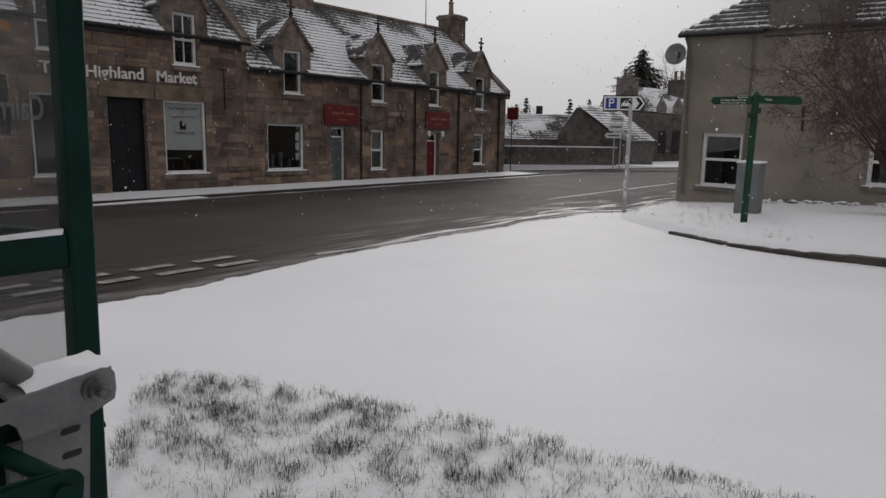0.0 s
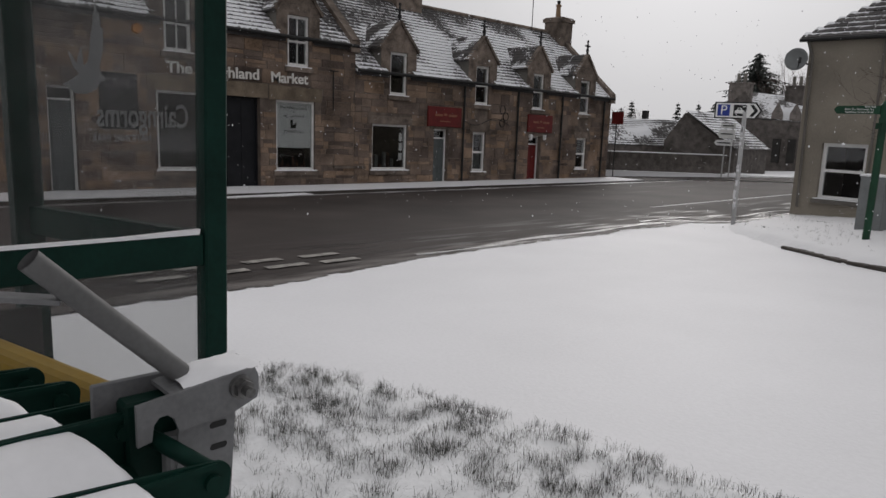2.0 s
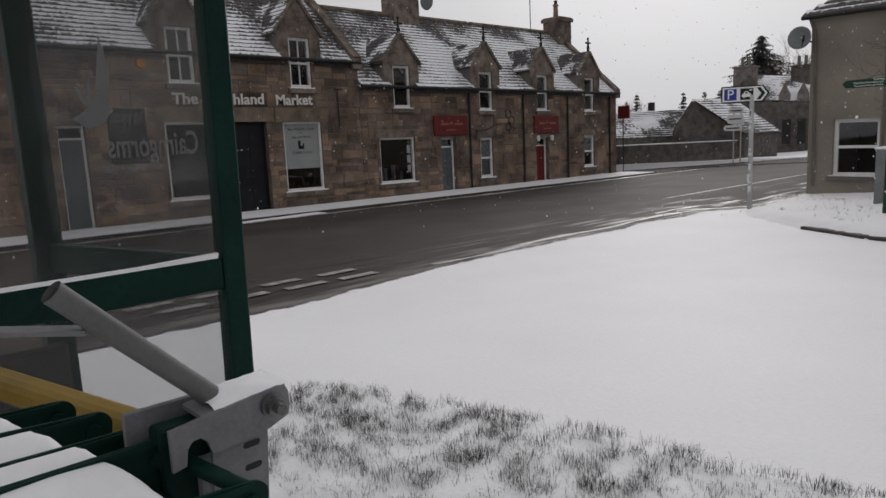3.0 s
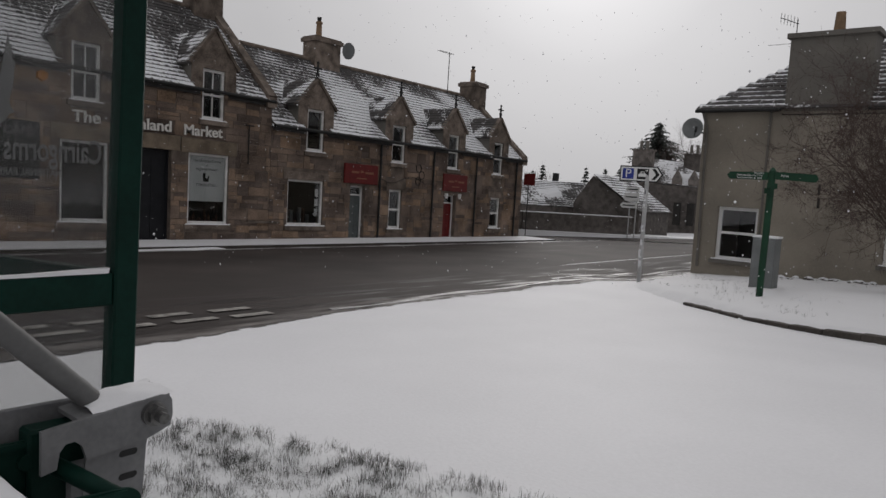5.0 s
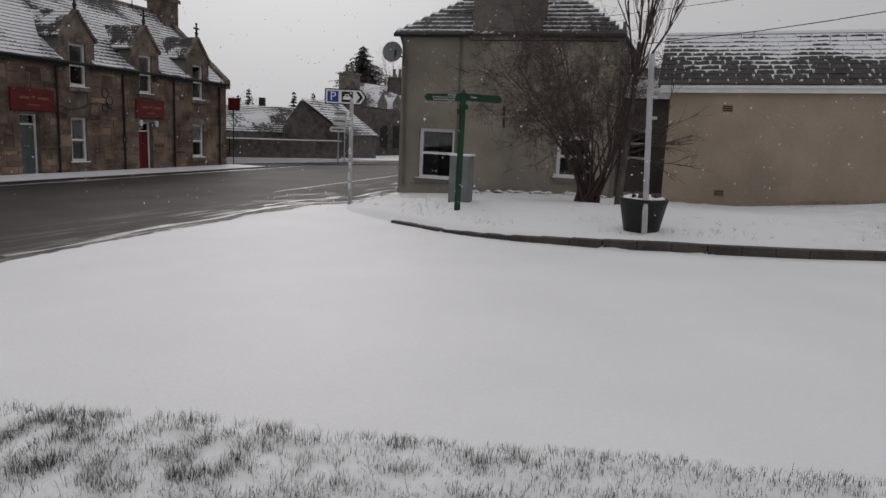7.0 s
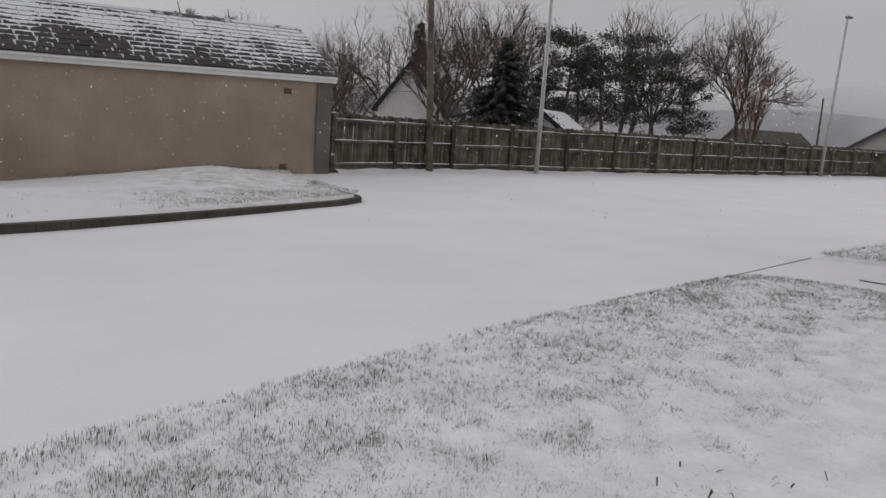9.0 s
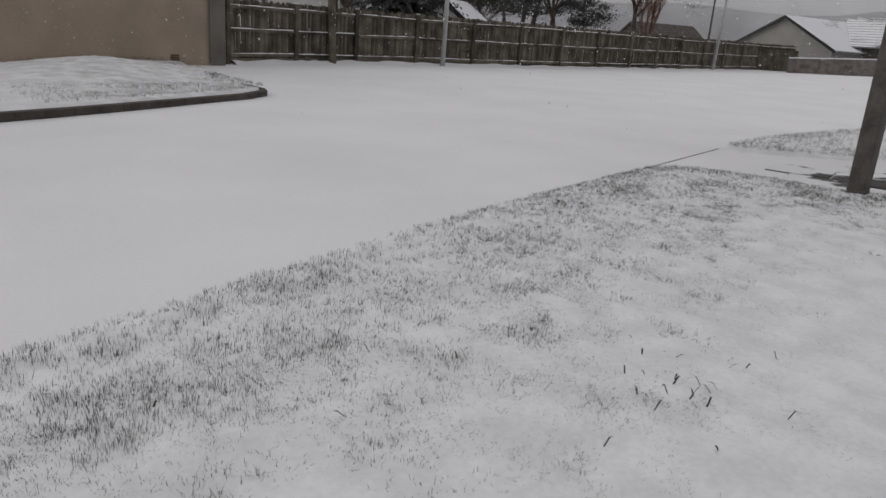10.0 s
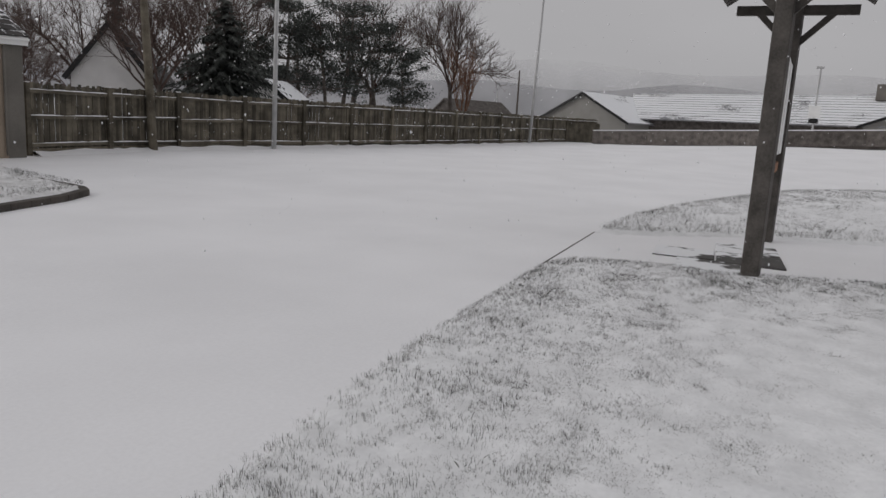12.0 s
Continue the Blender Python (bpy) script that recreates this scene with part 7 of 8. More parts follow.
def simple_house(name, label, p0, ang, ln, wd, eave, ridge, wallm, roofm, z0, over=0.3):
    """A gabled house: p0 a corner, ang the ridge's heading, ln along the ridge, wd across."""
    t = thing(name, (p0[0], p0[1], z0), label, "house")
    m = Matrix.Translation((p0[0], p0[1], 0)) @ Matrix.Rotation(radians(ang), 4, "Z")
    bm = B()
    box(bm, 0, ln, 0, wd, z0 - 0.5, eave)
    w = 0.3
    prism(bm, [(0, 0, eave), (0, wd, eave), (0, wd / 2, ridge)], (w, 0, 0))
    prism(bm, [(ln - w, 0, eave), (ln - w, wd, eave), (ln - w, wd / 2, ridge)], (w, 0, 0))
    bmesh.ops.transform(bm, verts=bm.verts, matrix=m)
    part("wall", bm, wallm, t)
    bm = B()
    k = (ridge - eave) / (wd / 2) * over
    prism(bm, [(-over, -over, eave - k), (-over, wd / 2, ridge), (-over, wd + over, eave - k), (-over, wd + over, eave - k + 0.15), (-over, wd / 2, ridge + 0.17), (-over, -over, eave - k + 0.15)], (ln + 2 * over, 0, 0))
    bmesh.ops.transform(bm, verts=bm.verts, matrix=m)
    part("roof", bm, roofm, t)
    return t, m


def barge(t, m, wd, eave, ridge, over=0.3, x=-0.32):
    k = (ridge - eave) / (wd / 2) * over
    for s in (0, 1):
        bm = B()
        y = -over if s == 0 else wd + over
        beam(bm, m @ Vector((x, y, eave - k + 0.02)), m @ Vector((x, wd / 2, ridge + 0.02)), 0.06, 0.28)
        part("barge_board", bm, M_BLACK, t)


# white gabled house behind the fence
t, m = simple_house("white_house", "white harled house with dark steep roof behind the fence", (27.2, 38.7), 45, 9, 4.2, 3.1, 5.85, M_HARL, M_SLATE2, 0.3)
barge(t, m, 4.2, 3.1, 5.85)
t, m = simple_house("white_cottage", "small white cottage with gabled porch among trees", (34.0, 34.6), 25, 4, 3, 2.3, 3.4, M_HARL, M_FARROOF, 0.3)
barge(t, m, 3, 2.3, 3.4)
t, m = simple_house("grey_roofed_house", "distant house roof behind the fence", (69, 43), -20, 8, 6, 2.0, 3.9, M_DARKWALL, M_DARKWALL, 0.5)
# long bungalow
M_TILE = snowy("snowy_roof_tiles", (0.20, 0.20, 0.21), 0.80, 0.25, 6.0, upper=0.3, stretch=(1, 1, 1))
M_BUNG = mat("pale_grey_render", (0.27, 0.262, 0.245), 0.9, 0.1, 0.8, 30, 0.2)
bg = thing("bungalow", (68, 28, 0.6), "long grey bungalow with snow-covered tiled roof", "bungalow")


def bung_wing(a, b, depth, eave, ridge, gable=True):
    """A wing whose front gable stands between a and b and whose ridge runs back by depth."""
    A, C_ = Vector((*a, 0)), Vector((*b, 0))
    back = Vector((depth[0], depth[1], 0))
    M_ = (A + C_) / 2
    bm = B()
    prism(bm, [A + Vector((0, 0, 0.2)), C_ + Vector((0, 0, 0.2)), C_ + Vector((0, 0, eave)), M_ + Vector((0, 0, ridge)), A + Vector((0, 0, eave))], back)
    part("wall", bm, M_BUNG, bg)
    for P_ in (A, C_):
        bm = B()
        o_ = (P_ - M_).normalized() * 0.5
        f_ = -back.normalized() * 0.35
        e_ = P_ + o_ + f_ + Vector((0, 0, eave - 0.28))
        r_ = M_ + f_ + Vector((0, 0, ridge + 0.05))
        prism(bm, [e_, r_, r_ + back * 1.02, e_ + back * 1.02], (0, 0, 0.12))
        part("roof_slope", bm, M_TILE, bg, "roof tiles under snow")
        bm = B()
        beam(bm, e_ + Vector((0, 0, -0.02)), r_ + Vector((0, 0, -0.02)), 0.05, 0.22)
        part("barge_board", bm, M_BLACK, bg)


bung_wing((69.0, 33.4), (66.6, 23.9), (14, -3.5), 2.55, 4.95)
# eaves shade put into this wall by the darker rubble material
bm = B()
prism(bm, [(70.5, 24.5, 0.4), (71.5, 2.5, 0.4), (71.5, 2.5, 3.2), (70.5, 24.5, 2.8)], (8, 0.3, 0))
part("wall", bm, M_DARKWALL, bg, "wall under the eaves, its shade painted dark")
bm = B()
prism(bm, [(69.6, 24.5, 2.75), (70.6, -6, 3.2), (78.6, -6, 6.15), (77.4, 27, 5.45)], (0, 0, 0.12))
part("roof_slope", bm, M_TILE, bg, "long roof slope under snow")
for k in range(11):
    bm = B()
    a = Vector((69.6, 24.5, 2.75)).lerp(Vector((77.4, 27, 5.45)), (k + 0.5) / 11)
    b = Vector((70.6, -6, 3.2)).lerp(Vector((78.6, -6, 6.15)), (k + 0.5) / 11)
    beam(bm, a + Vector((0, 0, 0.13)), b + Vector((0, 0, 0.13)), 0.05, 0.03)
    part("tile_course", bm, M_TILE, bg)
bung_wing((70.2, 5.0), (70.9, -4.5), (9, 0.4), 3.3, 5.2)
bm = B()
box(bm, 76.6, 77.9, 3.6, 4.7, 5.6, 7.0)
part("chimney", bm, M_GREYR, bg)

# trees beyond the fence
bare_tree("bare_tree", 20.0, 50, 0.5, 9.0, 31, "broad bare tree behind the outbuilding", depth=5, kids=4, spread=0.95, trunk=0.22)
bare_tree("bare_tree", 26.5, 54, 0.5, 9.5, 36, "broad bare tree behind the white house", depth=5, kids=4, spread=0.95, trunk=0.22)
bare_tree("bare_tree", 16.5, 60, 0.5, 9.0, 37, "hazy bare tree far behind the outbuilding", depth=4, kids=5, spread=0.95, trunk=0.22)
bare_tree("bare_tree", 25.6, 36.5, 0.4, 8.5, 32, "bare ash tree beside the white gable", depth=5, kids=4, spread=0.75, trunk=0.3)
bare_tree("bare_tree", 37.5, 44.0, 0.4, 12.0, 33, "tall bare tree among pines", depth=5, kids=4, spread=0.7, trunk=0.35)
bare_tree("bare_tree", 56.0, 36.5, 0.6, 12.6, 34, "tall bare tree standing alone past the pines", depth=5, kids=5, spread=0.72, trunk=0.34)
bare_tree("bare_tree", 49.0, 42.0, 0.6, 12.5, 35, "tall bare tree behind the pines", depth=5, kids=4, spread=0.7, trunk=0.36)
bare_tree("copper_willow", 54.5, 34.2, 0.6, 7.0, 41, "copper-barked bare willow behind the fence", depth=4, kids=5, spread=0.4, trunk=0.2, up=0.3, twig=mat("copper_bark", (0.13, 0.065, 0.04), 0.9, 0.3, 4, 30, 0))
for k, (x, y, h) in enumerate(((19.0, 40.5, 6.5), (22.0, 43, 7.2), (24.0, 33.8, 8.2), (25.6, 42.5, 9.5), (31.5, 41.0, 11.0), (35.0, 43.5, 12.0), (53.0, 43.0, 13.0))):
    bare_tree("bare_tree", x, y, 0.4, h, 300 + k, "dense bare tree in the wood behind the fence", depth=5, kids=4, spread=0.8, trunk=0.28, group="bare trees behind the fence")
conifer("spruce", 27.6, 33.0, 0.3, 7.2, 4.6, 51, "dark young spruce behind the fence")
conifer("spruce", 33.5, 51.5, 0.3, 10.5, 2.4, 52, "tall spruce behind the white house")
for k, (x, y, h, w) in enumerate(((40.0, 40.5, 10.0, 2.6), (42.6, 39.0, 8.8, 2.4), (45.2, 39.8, 10.5, 2.8), (47.6, 38.2, 9.2, 2.4), (44.0, 43.0, 10.8, 2.4), (50.2, 37.2, 7.0, 2.0), (37.0, 41.0, 6.5, 1.9))):
    clump_tree("scots_pine", x, y, 0.4, h, 60 + k, "dark Scots pine with gappy crown behind the fence", w=w, clumps=34, group="pines behind the fence")
clump_tree("scots_pine", 24.5, 86, 3.0, 11.8, 71, "distant pine seen over the outbuilding", w=1.5, clumps=9)
clump_tree("scots_pine", 28.6, 85, 3.0, 11.0, 72, "distant pine seen over the outbuilding", w=2.0, clumps=12)
rnd = random.Random(77)
for k in range(22):
    x = 15 + k * 2.2 + rnd.uniform(-1, 1)
    bare_tree("hedge_tree", x, 62 + rnd.uniform(-3, 9), 0.6, rnd.uniform(6, 9), 100 + k, "hazy bare tree of the far wood", depth=4, kids=4, spread=0.9, trunk=0.2, group="far wood")

# ---- beyond the junction ----
fw = thing("boundary_wall", (-21, 37.5, -0.9), "dark rubble boundary wall with snowy coping across the junction", "wall", kind="structure")
for a, b in (((-31, 29.5), (-23.8, 34.65)), ((-23.8, 34.65), (-19.4, 39.5))):
    bm = B()
    beam(bm, (*a, -0.42), (*b, -0.42), 0.4, 1.2)
    part("wall_length", bm, M_DARKWALL, fw)
    bm = B()
    beam(bm, (*a, 0.2), (*b, 0.2), 0.45, 0.05)
    part("snow_cap", bm, M_SNOW, fw)
def courses(name, parent, e0, e1, r0, r1, rows, material, width=0.45, seed=1):
    """Slates on a roof slope given by its eave e0-e1 and ridge r0-r1."""
    rnd = random.Random(seed)
    e0, e1, r0, r1 = Vector(e0), Vector(e1), Vector(r0), Vector(r1)
    nrm = (e1 - e0).cross(r0 - e0).normalized()
    if nrm.z < 0:
        nrm = -nrm
    vs, fs, uv = [], [], []
    for k in range(rows):
        fa, fb = k / rows, min(1, (k + 1.25) / rows)
        n = max(3, int((e1 - e0).length / width))
        sh = rnd.random() / n
        for j in range(n):
            ua, ub = max(0, (j - sh) / n), min(1, (j + 0.96 - sh) / n)
            i = len(vs)
            P = [e0.lerp(e1, ua).lerp(r0.lerp(r1, ua), fa), e0.lerp(e1, ub).lerp(r0.lerp(r1, ub), fa), e0.lerp(e1, ub).lerp(r0.lerp(r1, ub), fb), e0.lerp(e1, ua).lerp(r0.lerp(r1, ua), fb)]
            o = 0.05 + rnd.uniform(0, 0.015)
            vs += [P[0] + nrm * o, P[1] + nrm * o, P[2] + nrm * 0.01, P[3] + nrm * 0.01, P[0], P[1]]
            fs += [(i, i + 1, i + 2, i + 3), (i + 4, i + 5, i + 1, i)]
            uv += [0, 0, 1, 0, 1, 0.95, 0, 0.95, 0.5, 0, 0.5, 0, 0.5, 0, 0.5, 0]
    ob = mesh_part(name, vs, fs, material, parent)
    ob.data.uv_layers.new(name="UVMap").data.foreach_set("uv", uv)
    return tagged(ob, kind="stuff")


M_SLATE3 = snowy("snow_speckled_slate", (0.095, 0.09, 0.088), 0.60, 0.5, 6.0, upper=0.2, uvk=0.45)
cot = thing("low_cottage", (-24, 39, -1), "low stone cottage with snow-dusted slate roof", "cottage")
e0, e1, r0, r1 = (-24.6, 33.2, 0.58), (-23.2, 40.6, 0.45), (-26.2, 35.4, 2.03), (-24.1, 44.6, 2.12)
bm = B()
prism(bm, [(e0[0], e0[1], -1.4), (e1[0], e1[1], -1.4), (e1[0], e1[1], e1[2]), (r1[0], r1[1], r1[2] - 0.05), (r0[0], r0[1], r0[2] - 0.05), (e0[0], e0[1], e0[2])], (-3, 1.2, -0.2))
part("wall", bm, M_DARKWALL, cot)
bm = B()
poly(bm, [e0, e1, r1, r0])
cr = part("roof", bm, M_SLATE3, cot)
courses("slating", cr, e0, e1, r0, r1, 14, M_SLATE3)
bm = B()
box(bm, -25.5, -25.2, 40.3, 40.6, 1.9, 2.6)
part("vent_stub", bm, M_IRON, cot)
barn = thing("stone_barn", (-21.5, 41, -1), "stone outhouse with dark gable and snowy roof", "building")
gA, gM, gC = Vector((-22.39, 37.92, 0)), Vector((-21.55, 40.68, 0)), Vector((-19.44, 40.62, 0))
bm = B()
prism(bm, [gA + Vector((0, 0, -1.3)), gC + Vector((0, 0, -1.3)), gC + Vector((0, 0, 0.5)), gM + Vector((-0.5, -1.3, 2.5)), gA + Vector((0, 0, 0.88))], (-0.4, 5.2, 0))
part("wall", bm, M_DARKWALL, barn)
e0, e1, r0, r1 = (-19.3, 40.5, 0.5), (-19.7, 46.0, 0.45), (-21.95, 39.3, 2.58), (-22.3, 45.0, 2.58)
bm = B()
prism(bm, [e0, e1, r1, r0], (0, 0, 0.04))
br = part("roof", bm, M_SLATE3, barn)
courses("slating", br, e0, e1, r0, r1, 14, M_SLATE3, seed=4)
villa = thing("stone_villa", (-23, 55, -1), "stone house with chimneys, dormers and snowy roof", "house")
bm = B()
prism(bm, [(-26.8, 51.6, -1.5), (-21.0, 54.1, -1.5), (-21.0, 54.1, 2.3), (-26.8, 51.6, 2.5)], (-2.5, 5, 0))
part("wall", bm, M_DARKWALL, villa)
bm = B()
prism(bm, [(-27.2, 51.5, 2.0), (-23.4, 53.1, 2.0), (-25.0, 52.9, 4.45)], (-2.5, 5, 0))
part("gable", bm, M_DARKWALL, villa)
e0, e1, r0, r1 = (-23.9, 52.9, 2.5), (-20.9, 54.1, 2.25), (-26.2, 56.2, 4.5), (-22.5, 57.8, 4.1)
bm = B()
prism(bm, [e0, e1, r1, r0], (0, 0, 0.05))
vr = part("roof", bm, M_SLATE3, villa)
courses("slating", vr, e0, e1, r0, r1, 12, M_SLATE3, seed=6)
for x, y, w, z0, z1 in ((-25.9, 54.1, 1.5, 3.2, 5.0), (-22.9, 56.8, 1.3, 3.2, 4.9)):
    bm = B()
    box(bm, x - w / 2, x + w / 2, y - 0.4, y + 0.4, z0, z1)
    box(bm, x - w / 2 - 0.08, x + w / 2 + 0.08, y - 0.48, y + 0.48, z1, z1 + 0.12)
    c_ = part("chimney", bm, M_DARKWALL, villa)
    for dx in (-0.25, 0.25):
        bm = B()
        rod(bm, (x + dx, y, z1 + 0.1), (x + dx, y, z1 + 0.8), 0.14, 0.12, seg=8)
        part("chimney_pot", bm, M_GREYR, c_)
for x, y in ((-22.7, 53.3), (-21.6, 53.75)):
    bm = B()
    prism(bm, [(x - 0.35, y, 1.7), (x + 0.35, y + 0.28, 1.7), (x + 0.35, y + 0.28, 2.9), (x, y + 0.14, 3.7), (x - 0.35, y, 2.9)], (-0.5, 1.2, 0))
    part("dormer", bm, M_DARKWALL, villa)
# windows as plain blocks, the dark of the rooms painted on
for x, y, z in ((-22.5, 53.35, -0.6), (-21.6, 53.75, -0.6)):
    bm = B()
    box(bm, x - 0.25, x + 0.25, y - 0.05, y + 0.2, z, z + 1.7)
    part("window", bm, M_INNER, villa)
conifer("spruce", -31.0, 67.8, -0.5, 9.4, 7.0, 81, "tall dark spruce behind the stone house")
bare_tree("bare_tree", -28.0, 68, -0.5, 8.6, 82, "bare tree behind the stone house", depth=5, kids=4, spread=0.8, trunk=0.25)
rnd = random.Random(13)
for k in range(12):
    a = k / 11
    x, y = -72 + 26 * a + rnd.uniform(-1, 1), 96 + rnd.uniform(-5, 8)
    if k % 3 == 2:
        bare_tree("bare_tree", x, y, -0.5, rnd.uniform(5.0, 6.0), 200 + k, "hazy bare tree at the village edge", depth=4, kids=4, spread=0.9, trunk=0.2, group="trees at the village edge")
    else:
        conifer("spruce", x, y, -0.5, rnd.uniform(4.8, 6.4), 1.6, 200 + k, "small dark conifer at the village edge", tiers=12)
# road signs across the junction
fs_ = thing("direction_sign", (-18.9, 38.4, -0.8), "stack of small white direction signs on two posts", "road sign")
for x in (-19.0, -18.6):
    bm = B()
    rod(bm, (x, 38.4, -1.0), (x, 38.4, 1.9), 0.04, seg=8)
    part("post", bm, M_POLE, fs_)
for z0, z1, x0, x1, mt in ((1.7, 1.95, -19.2, -18.45, M_WHITE), (1.15, 1.62, -19.3, -18.45, M_WHITE), (0.75, 1.05, -19.45, -18.55, M_WHITE)):
    bm = B()
    prism(bm, [(x0 - 0.12, 38.34, (z0 + z1) / 2), (x0, 38.34, z0), (x1, 38.34, z0), (x1, 38.34, z1), (x0, 38.34, z1)], (0, 0.03, 0))
    pl_ = part("plate", bm, mt, fs_)
    bm = B()
    box(bm, x0 + 0.05, x1 - 0.1, 38.325, 38.335, (z0 + z1) / 2 - 0.03, (z0 + z1) / 2 + 0.03)
    part("text_bar", bm, M_BLACK, pl_)
# snowy kerb and pavement across the junction
bm = B()
prism(bm, [(-34, 26.2, -1.2), (-24.6, 33.2, -1.2), (-19.2, 38.6, -1.2), (-11, 47, -1.2), (-12, 48, -1.2), (-20.5, 40, -1.2), (-25.5, 34.6, -1.2), (-35, 27.5, -1.2)], (0, 0, 0.36))
solo("pavement", bm, M_SNOW, "snowy pavement across the junction", "pavement", kind="structure")
# road mouth beyond the corner
xs_, ys_ = list(np.arange(-26, -6.9, 0.4)), list(np.arange(29.0, 46, 0.4))
JP = [(-26, 30.0), (-18.6, 29.0), (-7.3, 29.0), (-7.2, 40), (-11.5, 46), (-19.4, 38.3), (-24.6, 32.9)]
jr = sheet("road_junction", xs_, ys_, lambda x, y: ground_z(x, y) + 0.036, M_ROAD, lambda x, y: inside(x, y, JP) and not (-18.6 < x < -7.6 and y < 34.5))
tagged(jr, "wet slushy road junction beyond the corner", "road", kind="structure")

# ---- hills, mist put into their material ----
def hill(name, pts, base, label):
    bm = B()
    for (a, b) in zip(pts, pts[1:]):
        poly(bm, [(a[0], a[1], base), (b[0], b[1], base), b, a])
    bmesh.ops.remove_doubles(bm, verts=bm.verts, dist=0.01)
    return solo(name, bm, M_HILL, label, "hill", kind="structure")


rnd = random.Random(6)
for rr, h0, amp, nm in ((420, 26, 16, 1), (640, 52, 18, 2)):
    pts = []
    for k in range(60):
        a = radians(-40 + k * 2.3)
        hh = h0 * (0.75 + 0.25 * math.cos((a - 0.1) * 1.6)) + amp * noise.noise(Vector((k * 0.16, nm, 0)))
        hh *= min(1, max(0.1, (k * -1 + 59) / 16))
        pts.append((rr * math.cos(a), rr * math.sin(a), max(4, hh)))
    hill("backdrop", pts, -5, "snow-flecked hillside far behind the village, mist painted in")


# ---- pieces: slates, boards, stones ----
def shared(name, bm, material, uv=False):
    me = finish(name, bm, material)
    if uv:
        ul = me.uv_layers.new(name="UVMap")
        for p in me.polygons:
            for li in p.loop_indices:
                co = me.vertices[me.loops[li].vertex_index].co
                ul.data[li].uv = (co.x + 0.5, co.y)
    return me


rnd = random.Random(17)
# slates of the outbuilding, course by course
sl_meshes = []
for k in range(4):
    bm = B()
    box(bm, -0.5, 0.5, 0, 1, -0.009, 0.009)
    for v in bm.verts:
        if v.co.y < 0.5:
            v.co.y += rnd.uniform(-0.03, 0.03)
    sl_meshes.append(shared("slate", bm, M_SLATE4, True))
e0, r0 = Vector((0, GY - 0.2, 2.80)), Vector((0, GY + 2.78, 4.40))
slope = r0 - e0
ROWS = 11
orig = garage.location
for k in range(ROWS):
    x = -0.78 - (0.22 if k % 2 else 0)
    while x < 10.6:
        w = rnd.uniform(0.36, 0.5)
        xa, xb = max(x, -0.78), min(x + w, 10.62)
        x += w
        if xb - xa < 0.08:
            continue
        ob = new("slate", sl_meshes[rnd.randrange(4)])
        ob.parent = g_roof
        p = e0 + slope * (k / ROWS)
        up_ = slope.length / ROWS * 1.32
        nrm = Vector((0, -slope.z, slope.y)).normalized()
        c_ = p + nrm * (0.045 + rnd.uniform(-0.004, 0.006))
        xm = (xa + xb) / 2
        ob.location = Vector((xm, c_.y, c_.z + gup(xm))) - orig
        ob.rotation_euler = (math.atan2(slope.z, slope.y) - 0.035, -0.024, rnd.uniform(-0.008, 0.008))
        ob.scale = (xb - xa - 0.012, up_, 1)

# slates of the corner house's front slope, joined in courses
hs_v, hs_f, hs_uv = [], [], []
A0, A1, P0, P1 = Vector((-7.98, HY - 0.16, 3.97)), Vector((-1.6, HY - 0.16, 3.97)), Vector((-4.9, HY + 3.4, 6.35)), Vector((-4.6, HY + 3.6, 6.35))
n_rows = 17
nrm = (A1 - A0).cross(P0 - A0).normalized()
for k in range(n_rows):
    fa, fb = k / n_rows, min(1, (k + 1.3) / n_rows)
    la, ra = A0.lerp(P0, fa), A1.lerp(P1, fa)
    x = la.x - rnd.uniform(0, 0.3)
    while x < ra.x:
        w = rnd.uniform(0.26, 0.38)
        xa, xb = max(x, la.x), min(x + w - 0.01, ra.x)
        x += w
        if xb - xa < 0.06 or (xa > -5.8 and xb < -3.8 and fa < 0.34):
            continue
        i = len(hs_v)
        ya, za = la.y, la.z
        lb = A0.lerp(P0, fb)
        for (xx, yy, zz, oo) in ((xa, ya, za, 0.035), (xb, ya, za, 0.035), (xb, lb.y, lb.z, 0.008), (xa, lb.y, lb.z, 0.008), (xa, ya, za, 0.012), (xb, ya, za, 0.012)):
            hs_v.append(Vector((xx, yy, zz)) + nrm * oo)
        hs_f += [(i, i + 1, i + 2, i + 3), (i + 4, i + 5, i + 1, i)]
        hs_uv += [0, 0, 1, 0, 1, 0.95, 0, 0.95, 0.5, 0, 0.5, 0, 0.5, 0, 0.5, 0]
hs = mesh_part("slating", hs_v, hs_f, M_SLATE2, house_roof)
ul = hs.data.uv_layers.new(name="UVMap")
ul.data.foreach_set("uv", hs_uv)
tagged(hs, kind="stuff")

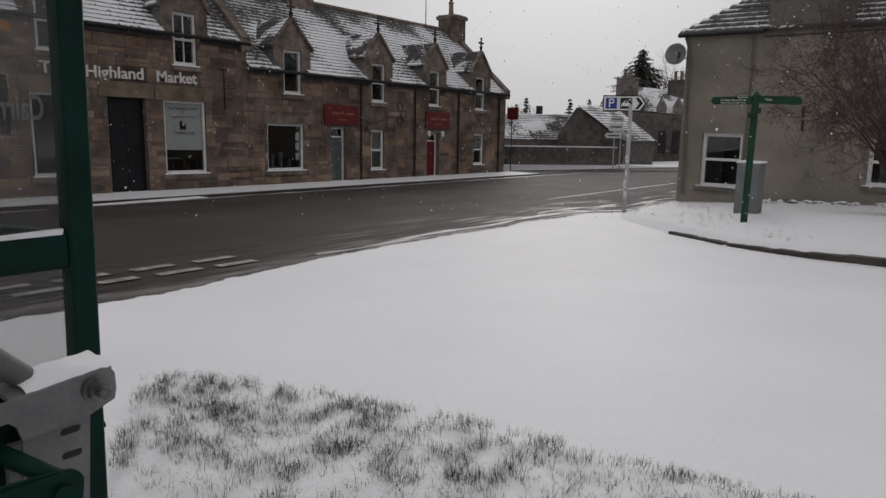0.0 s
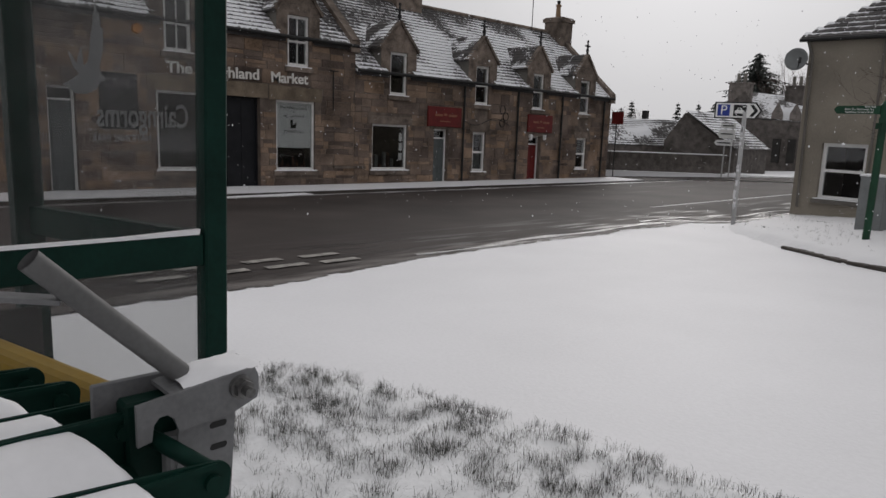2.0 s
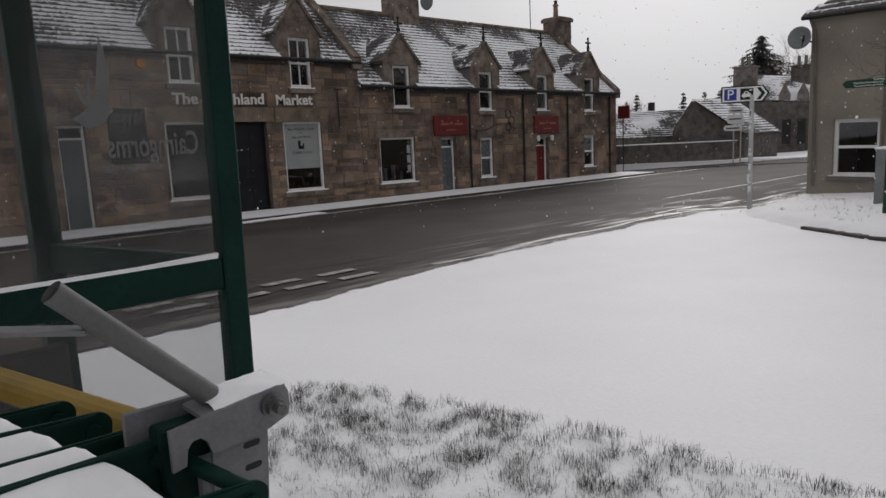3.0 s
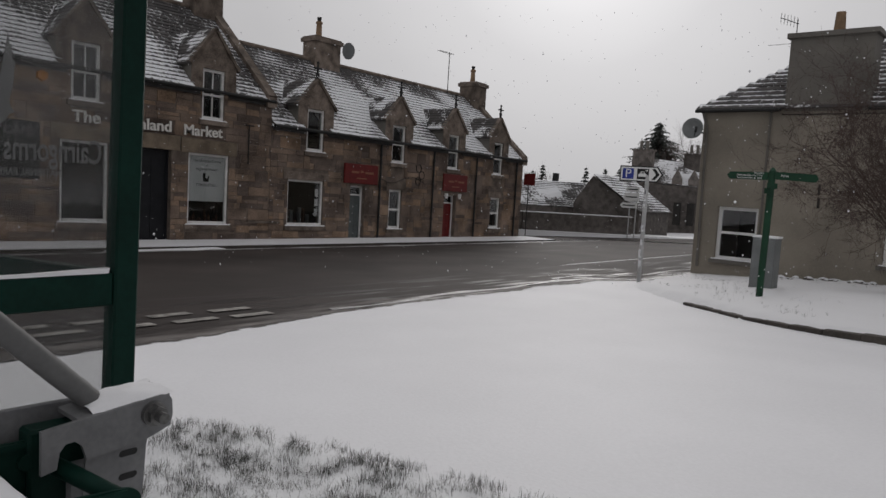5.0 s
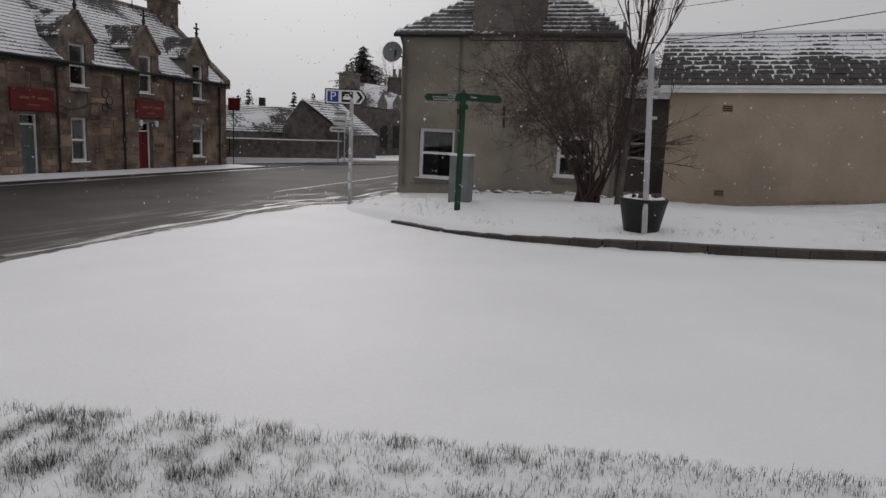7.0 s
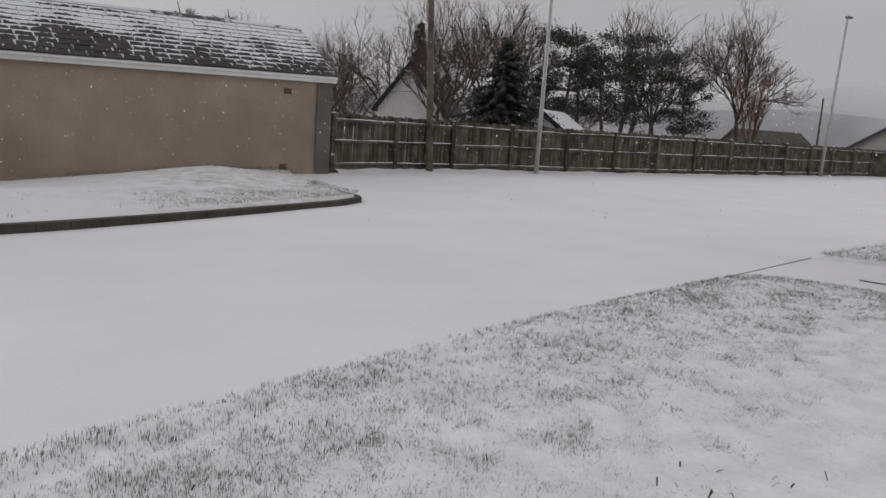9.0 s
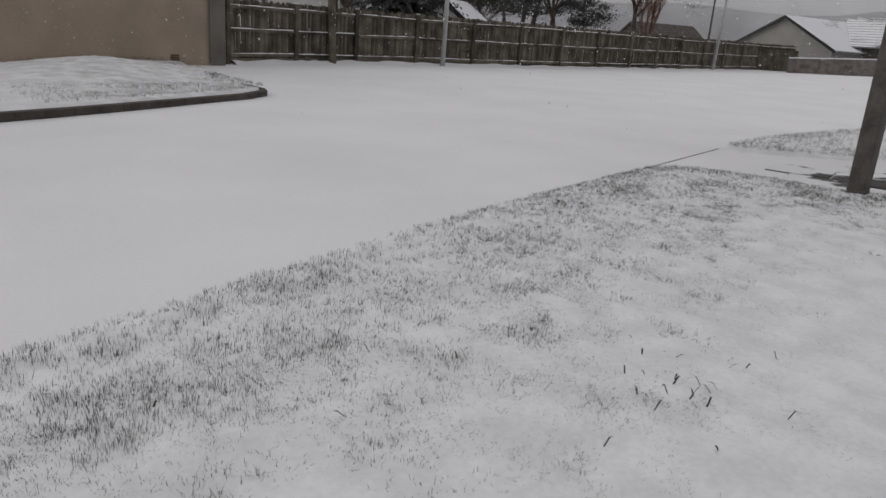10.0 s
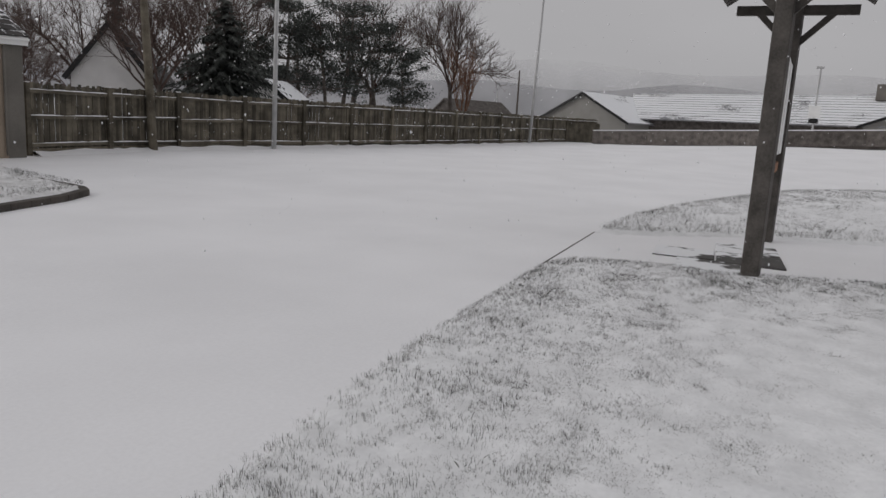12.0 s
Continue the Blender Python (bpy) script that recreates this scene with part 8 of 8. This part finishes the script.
# fence boards: the ten nearest bays board by board
bd = []
for k in range(3):
    bm = B()
    box(bm, -0.5, 0.5, -0.011, 0.011, 0, 1)
    bd.append(shared("board", bm, M_WOOD))
rest_v, rest_f = [], []
fo = fence.location
for i, (a, b) in enumerate(zip(F_PTS, F_PTS[1:])):
    a3, b3 = Vector((*a, fz(a))), Vector((*b, fz(b)))
    ln = (b3 - a3).length
    ang = math.atan2(b[1] - a[1], b[0] - a[0])
    n = 30 if i < 10 else 26
    for k in range(n):
        p = a3.lerp(b3, (k + 0.5) / n)
        h = FH - 0.04 + rnd.uniform(-0.045, 0.035)
        w = ln / n * rnd.uniform(0.93, 1.0)
        if i < 10:
            ob = new("board", bd[rnd.randrange(3)])
            ob.parent = fence
            ob.location = p + Vector((0, 0, 0.06)) - fo + Vector((-math.sin(ang), math.cos(ang), 0)) * (rnd.uniform(-0.004, 0.006) + (0.016 if k % 2 else 0.0))
            ob.rotation_euler = (rnd.uniform(-0.008, 0.008), rnd.uniform(-0.006, 0.006), ang)
            ob.scale = (w, 1, h)
        else:
            d = (b3 - a3).normalized()
            s_ = Vector((d.y, -d.x, 0)) * 0.01
            j = len(rest_v)
            for q, zz in ((-1, 0.06), (1, 0.06), (1, 0.06 + h), (-1, 0.06 + h)):
                rest_v.append(p + d * (q * w / 2) + s_ + Vector((0, 0, zz)))
            for q, zz in ((-1, 0.06), (1, 0.06), (1, 0.06 + h), (-1, 0.06 + h)):
                rest_v.append(p + d * (q * w / 2) - s_ + Vector((0, 0, zz)))
            rest_f += [(j, j + 1, j + 2, j + 3), (j + 7, j + 6, j + 5, j + 4), (j + 3, j + 2, j + 6, j + 7), (j, j + 3, j + 7, j + 4), (j + 1, j + 5, j + 6, j + 2)]
tagged(mesh_part("boarding", rest_v, rest_f, M_WOOD, fence), kind="stuff")


# squared rubble of the stone row
def stones(wall_, y0, y1, z0, z1, holes, seed, pieces, mesh_list, zone):
    rnd = random.Random(seed)
    o = root_of(wall_).location
    vs, fs = [], []
    made = 0
    z = z0
    while z < z1 - 0.05:
        h = min(rnd.choice((0.17, 0.24, 0.30, 0.38, 0.44)), z1 - z)
        y = y0 + rnd.uniform(-0.2, 0)
        while y < y1:
            w = rnd.choice((0.22, 0.34, 0.45, 0.6, 0.85)) * rnd.uniform(0.8, 1.2)
            spans = [(max(y, y0), min(y + w, y1))]
            y += w
            hh = h
            for (ha, hb, hc, hd) in holes:
                nxt = []
                for (a, b) in spans:
                    if hc < z + h - 0.02 and hd > z + 0.02 and ha < b and hb > a:
                        if a < ha:
                            nxt.append((a, ha))
                        if b > hb:
                            nxt.append((hb, b))
                    else:
                        nxt.append((a, b))
                spans = nxt
            for a, b in spans:
              if b - a < 0.07 or h < 0.06:
                  continue
              tiers = [(z, h)]
              if h > 0.23 and rnd.random() < (0.75 if b - a < 0.45 else 0.45):
                  cut_ = h * rnd.uniform(0.35, 0.6)
                  tiers = [(z, cut_), (z + cut_, h - cut_)]
              for (zt, ht) in tiers:
                pr = rnd.uniform(0.006, 0.022)
                ym, zm = (a + b) / 2, zt + ht / 2
                if zone[0] < ym < zone[1] and made < pieces:
                    ob = new("stone", mesh_list[rnd.randrange(len(mesh_list))])
                    ob.parent = wall_
                    ob.location = Vector((FX + pr / 2 - 0.02, ym, tilt(zm, ym))) - o
                    ob.rotation_euler = (-0.02, 0, rnd.uniform(-0.01, 0.01))
                    ob.scale = (pr + 0.04, b - a - 0.007, ht - 0.007)
                    made += 1
                else:
                    i = len(vs)
                    x0_, x1_ = FX - 0.02, FX + pr
                    g = 0.0035
                    q = 0.012
                    for (xx, e) in ((x0_, g), (x1_ - 0.006, g), (x1_, g + q)):
                        for (yy, zz) in ((a + e, zt + e), (b - e, zt + e), (b - e, zt + ht - e), (a + e, zt + ht - e)):
                            vs.append((xx, yy + rnd.uniform(-0.009, 0.009), tilt(zz, yy) + rnd.uniform(-0.009, 0.009)))
                    for r_ in (0, 4):
                        for k in range(4):
                            fs.append((i + r_ + k, i + r_ + (k + 1) % 4, i + r_ + 4 + (k + 1) % 4, i + r_ + 4 + k))
                    fs.append((i + 8, i + 9, i + 10, i + 11))
        z += h
    tagged(mesh_part("rubble", vs, fs, M_STONE, wall_), kind="stuff")


st = []
for k in range(5):
    bm = B()
    box(bm, -0.5, 0.5, -0.5, 0.5, -0.5, 0.5)
    for v in bm.verts:
        v.co.y += rnd.uniform(-0.035, 0.035)
        v.co.z += rnd.uniform(-0.07, 0.07)
        if v.co.x > 0:
            v.co.y *= 0.97
            v.co.z *= 0.95
    st.append(shared("stone", bm, M_STONE))


def wide(h, a=0.0, b=0.0):
    return (h[0] - a, h[1] + a, h[2] - b, h[3] + b)


sh_holes = [wide(h) for h in SHOP_HOLES.values()] + [(h[0] - 0.25, h[1] + 0.25, h[3], h[3] + 0.42) for k, h in SHOP_HOLES.items() if k != "door_l"] + [(u[0], u[1], u[2] - 0.14, 9) for u in SHOP_UP] + [(h[0] - 0.12, h[1] + 0.12, h[2] - 0.14, h[2]) for k, h in SHOP_HOLES.items() if "window" in k]
ro_holes = [wide(h) for h in ROW_HOLES.values()] + [(h[0] - 0.2, h[1] + 0.2, h[3], h[3] + 0.28) for h in ROW_HOLES.values()] + [(u[0], u[1], u[2] - 0.14, 9) for u in ROW_UP] + [(h[0] - 0.12, h[1] + 0.12, h[2] - 0.14, h[2]) for k, h in ROW_HOLES.items() if k in ("cafe", "w2", "w4")]
stones(shop_wall, 0.5, 14.5, -0.85, EA - 0.05, sh_holes, 5, 290, st, (9.0, 14.5))
stones(row_wall, 14.5, 29.2, -1.0, EB - 0.05, ro_holes, 6, 290, st, (14.5, 24.0))

# ---- snow in the air ----
rnd = random.Random(99)
fl_v, fl_f = [], []
for k in range(4400):
    a = radians(rnd.uniform(-75, 75))
    dist = 4.0 + 21 * rnd.random() ** 0.8
    yaw = radians(rnd.uniform(-95, 85))
    p = Vector((-math.sin(yaw) * dist, math.cos(yaw) * dist, 1.6 + rnd.uniform(-0.13, 0.24) * dist))
    if p.z < ground_z(p.x, p.y) + 0.05 or p.x < -19.8 or (p.y > 19.3 and p.x < 10.8):
        continue
    s = rnd.uniform(0.0025, 0.0075) * (1 + dist * 0.03)
    i = len(fl_v)
    for q in ((1, 0, 0), (-1, 0, 0), (0, 1, 0), (0, -1, 0), (0, 0, 1.2), (0, 0, -1.2)):
        fl_v.append(p + Vector(q) * s * rnd.uniform(0.7, 1.3))
    fl_f += [(i, i + 2, i + 4), (i + 2, i + 1, i + 4), (i + 1, i + 3, i + 4), (i + 3, i, i + 4), (i + 2, i, i + 5), (i + 1, i + 2, i + 5), (i + 3, i + 1, i + 5), (i, i + 3, i + 5)]
me = bpy.data.meshes.new("snowflakes")
me.from_pydata(fl_v, [], fl_f)
me.materials.append(M_SNOW)
tagged(new("snowflakes", me), "loose snowflakes drifting down through the air", "snowflakes", kind="stuff")
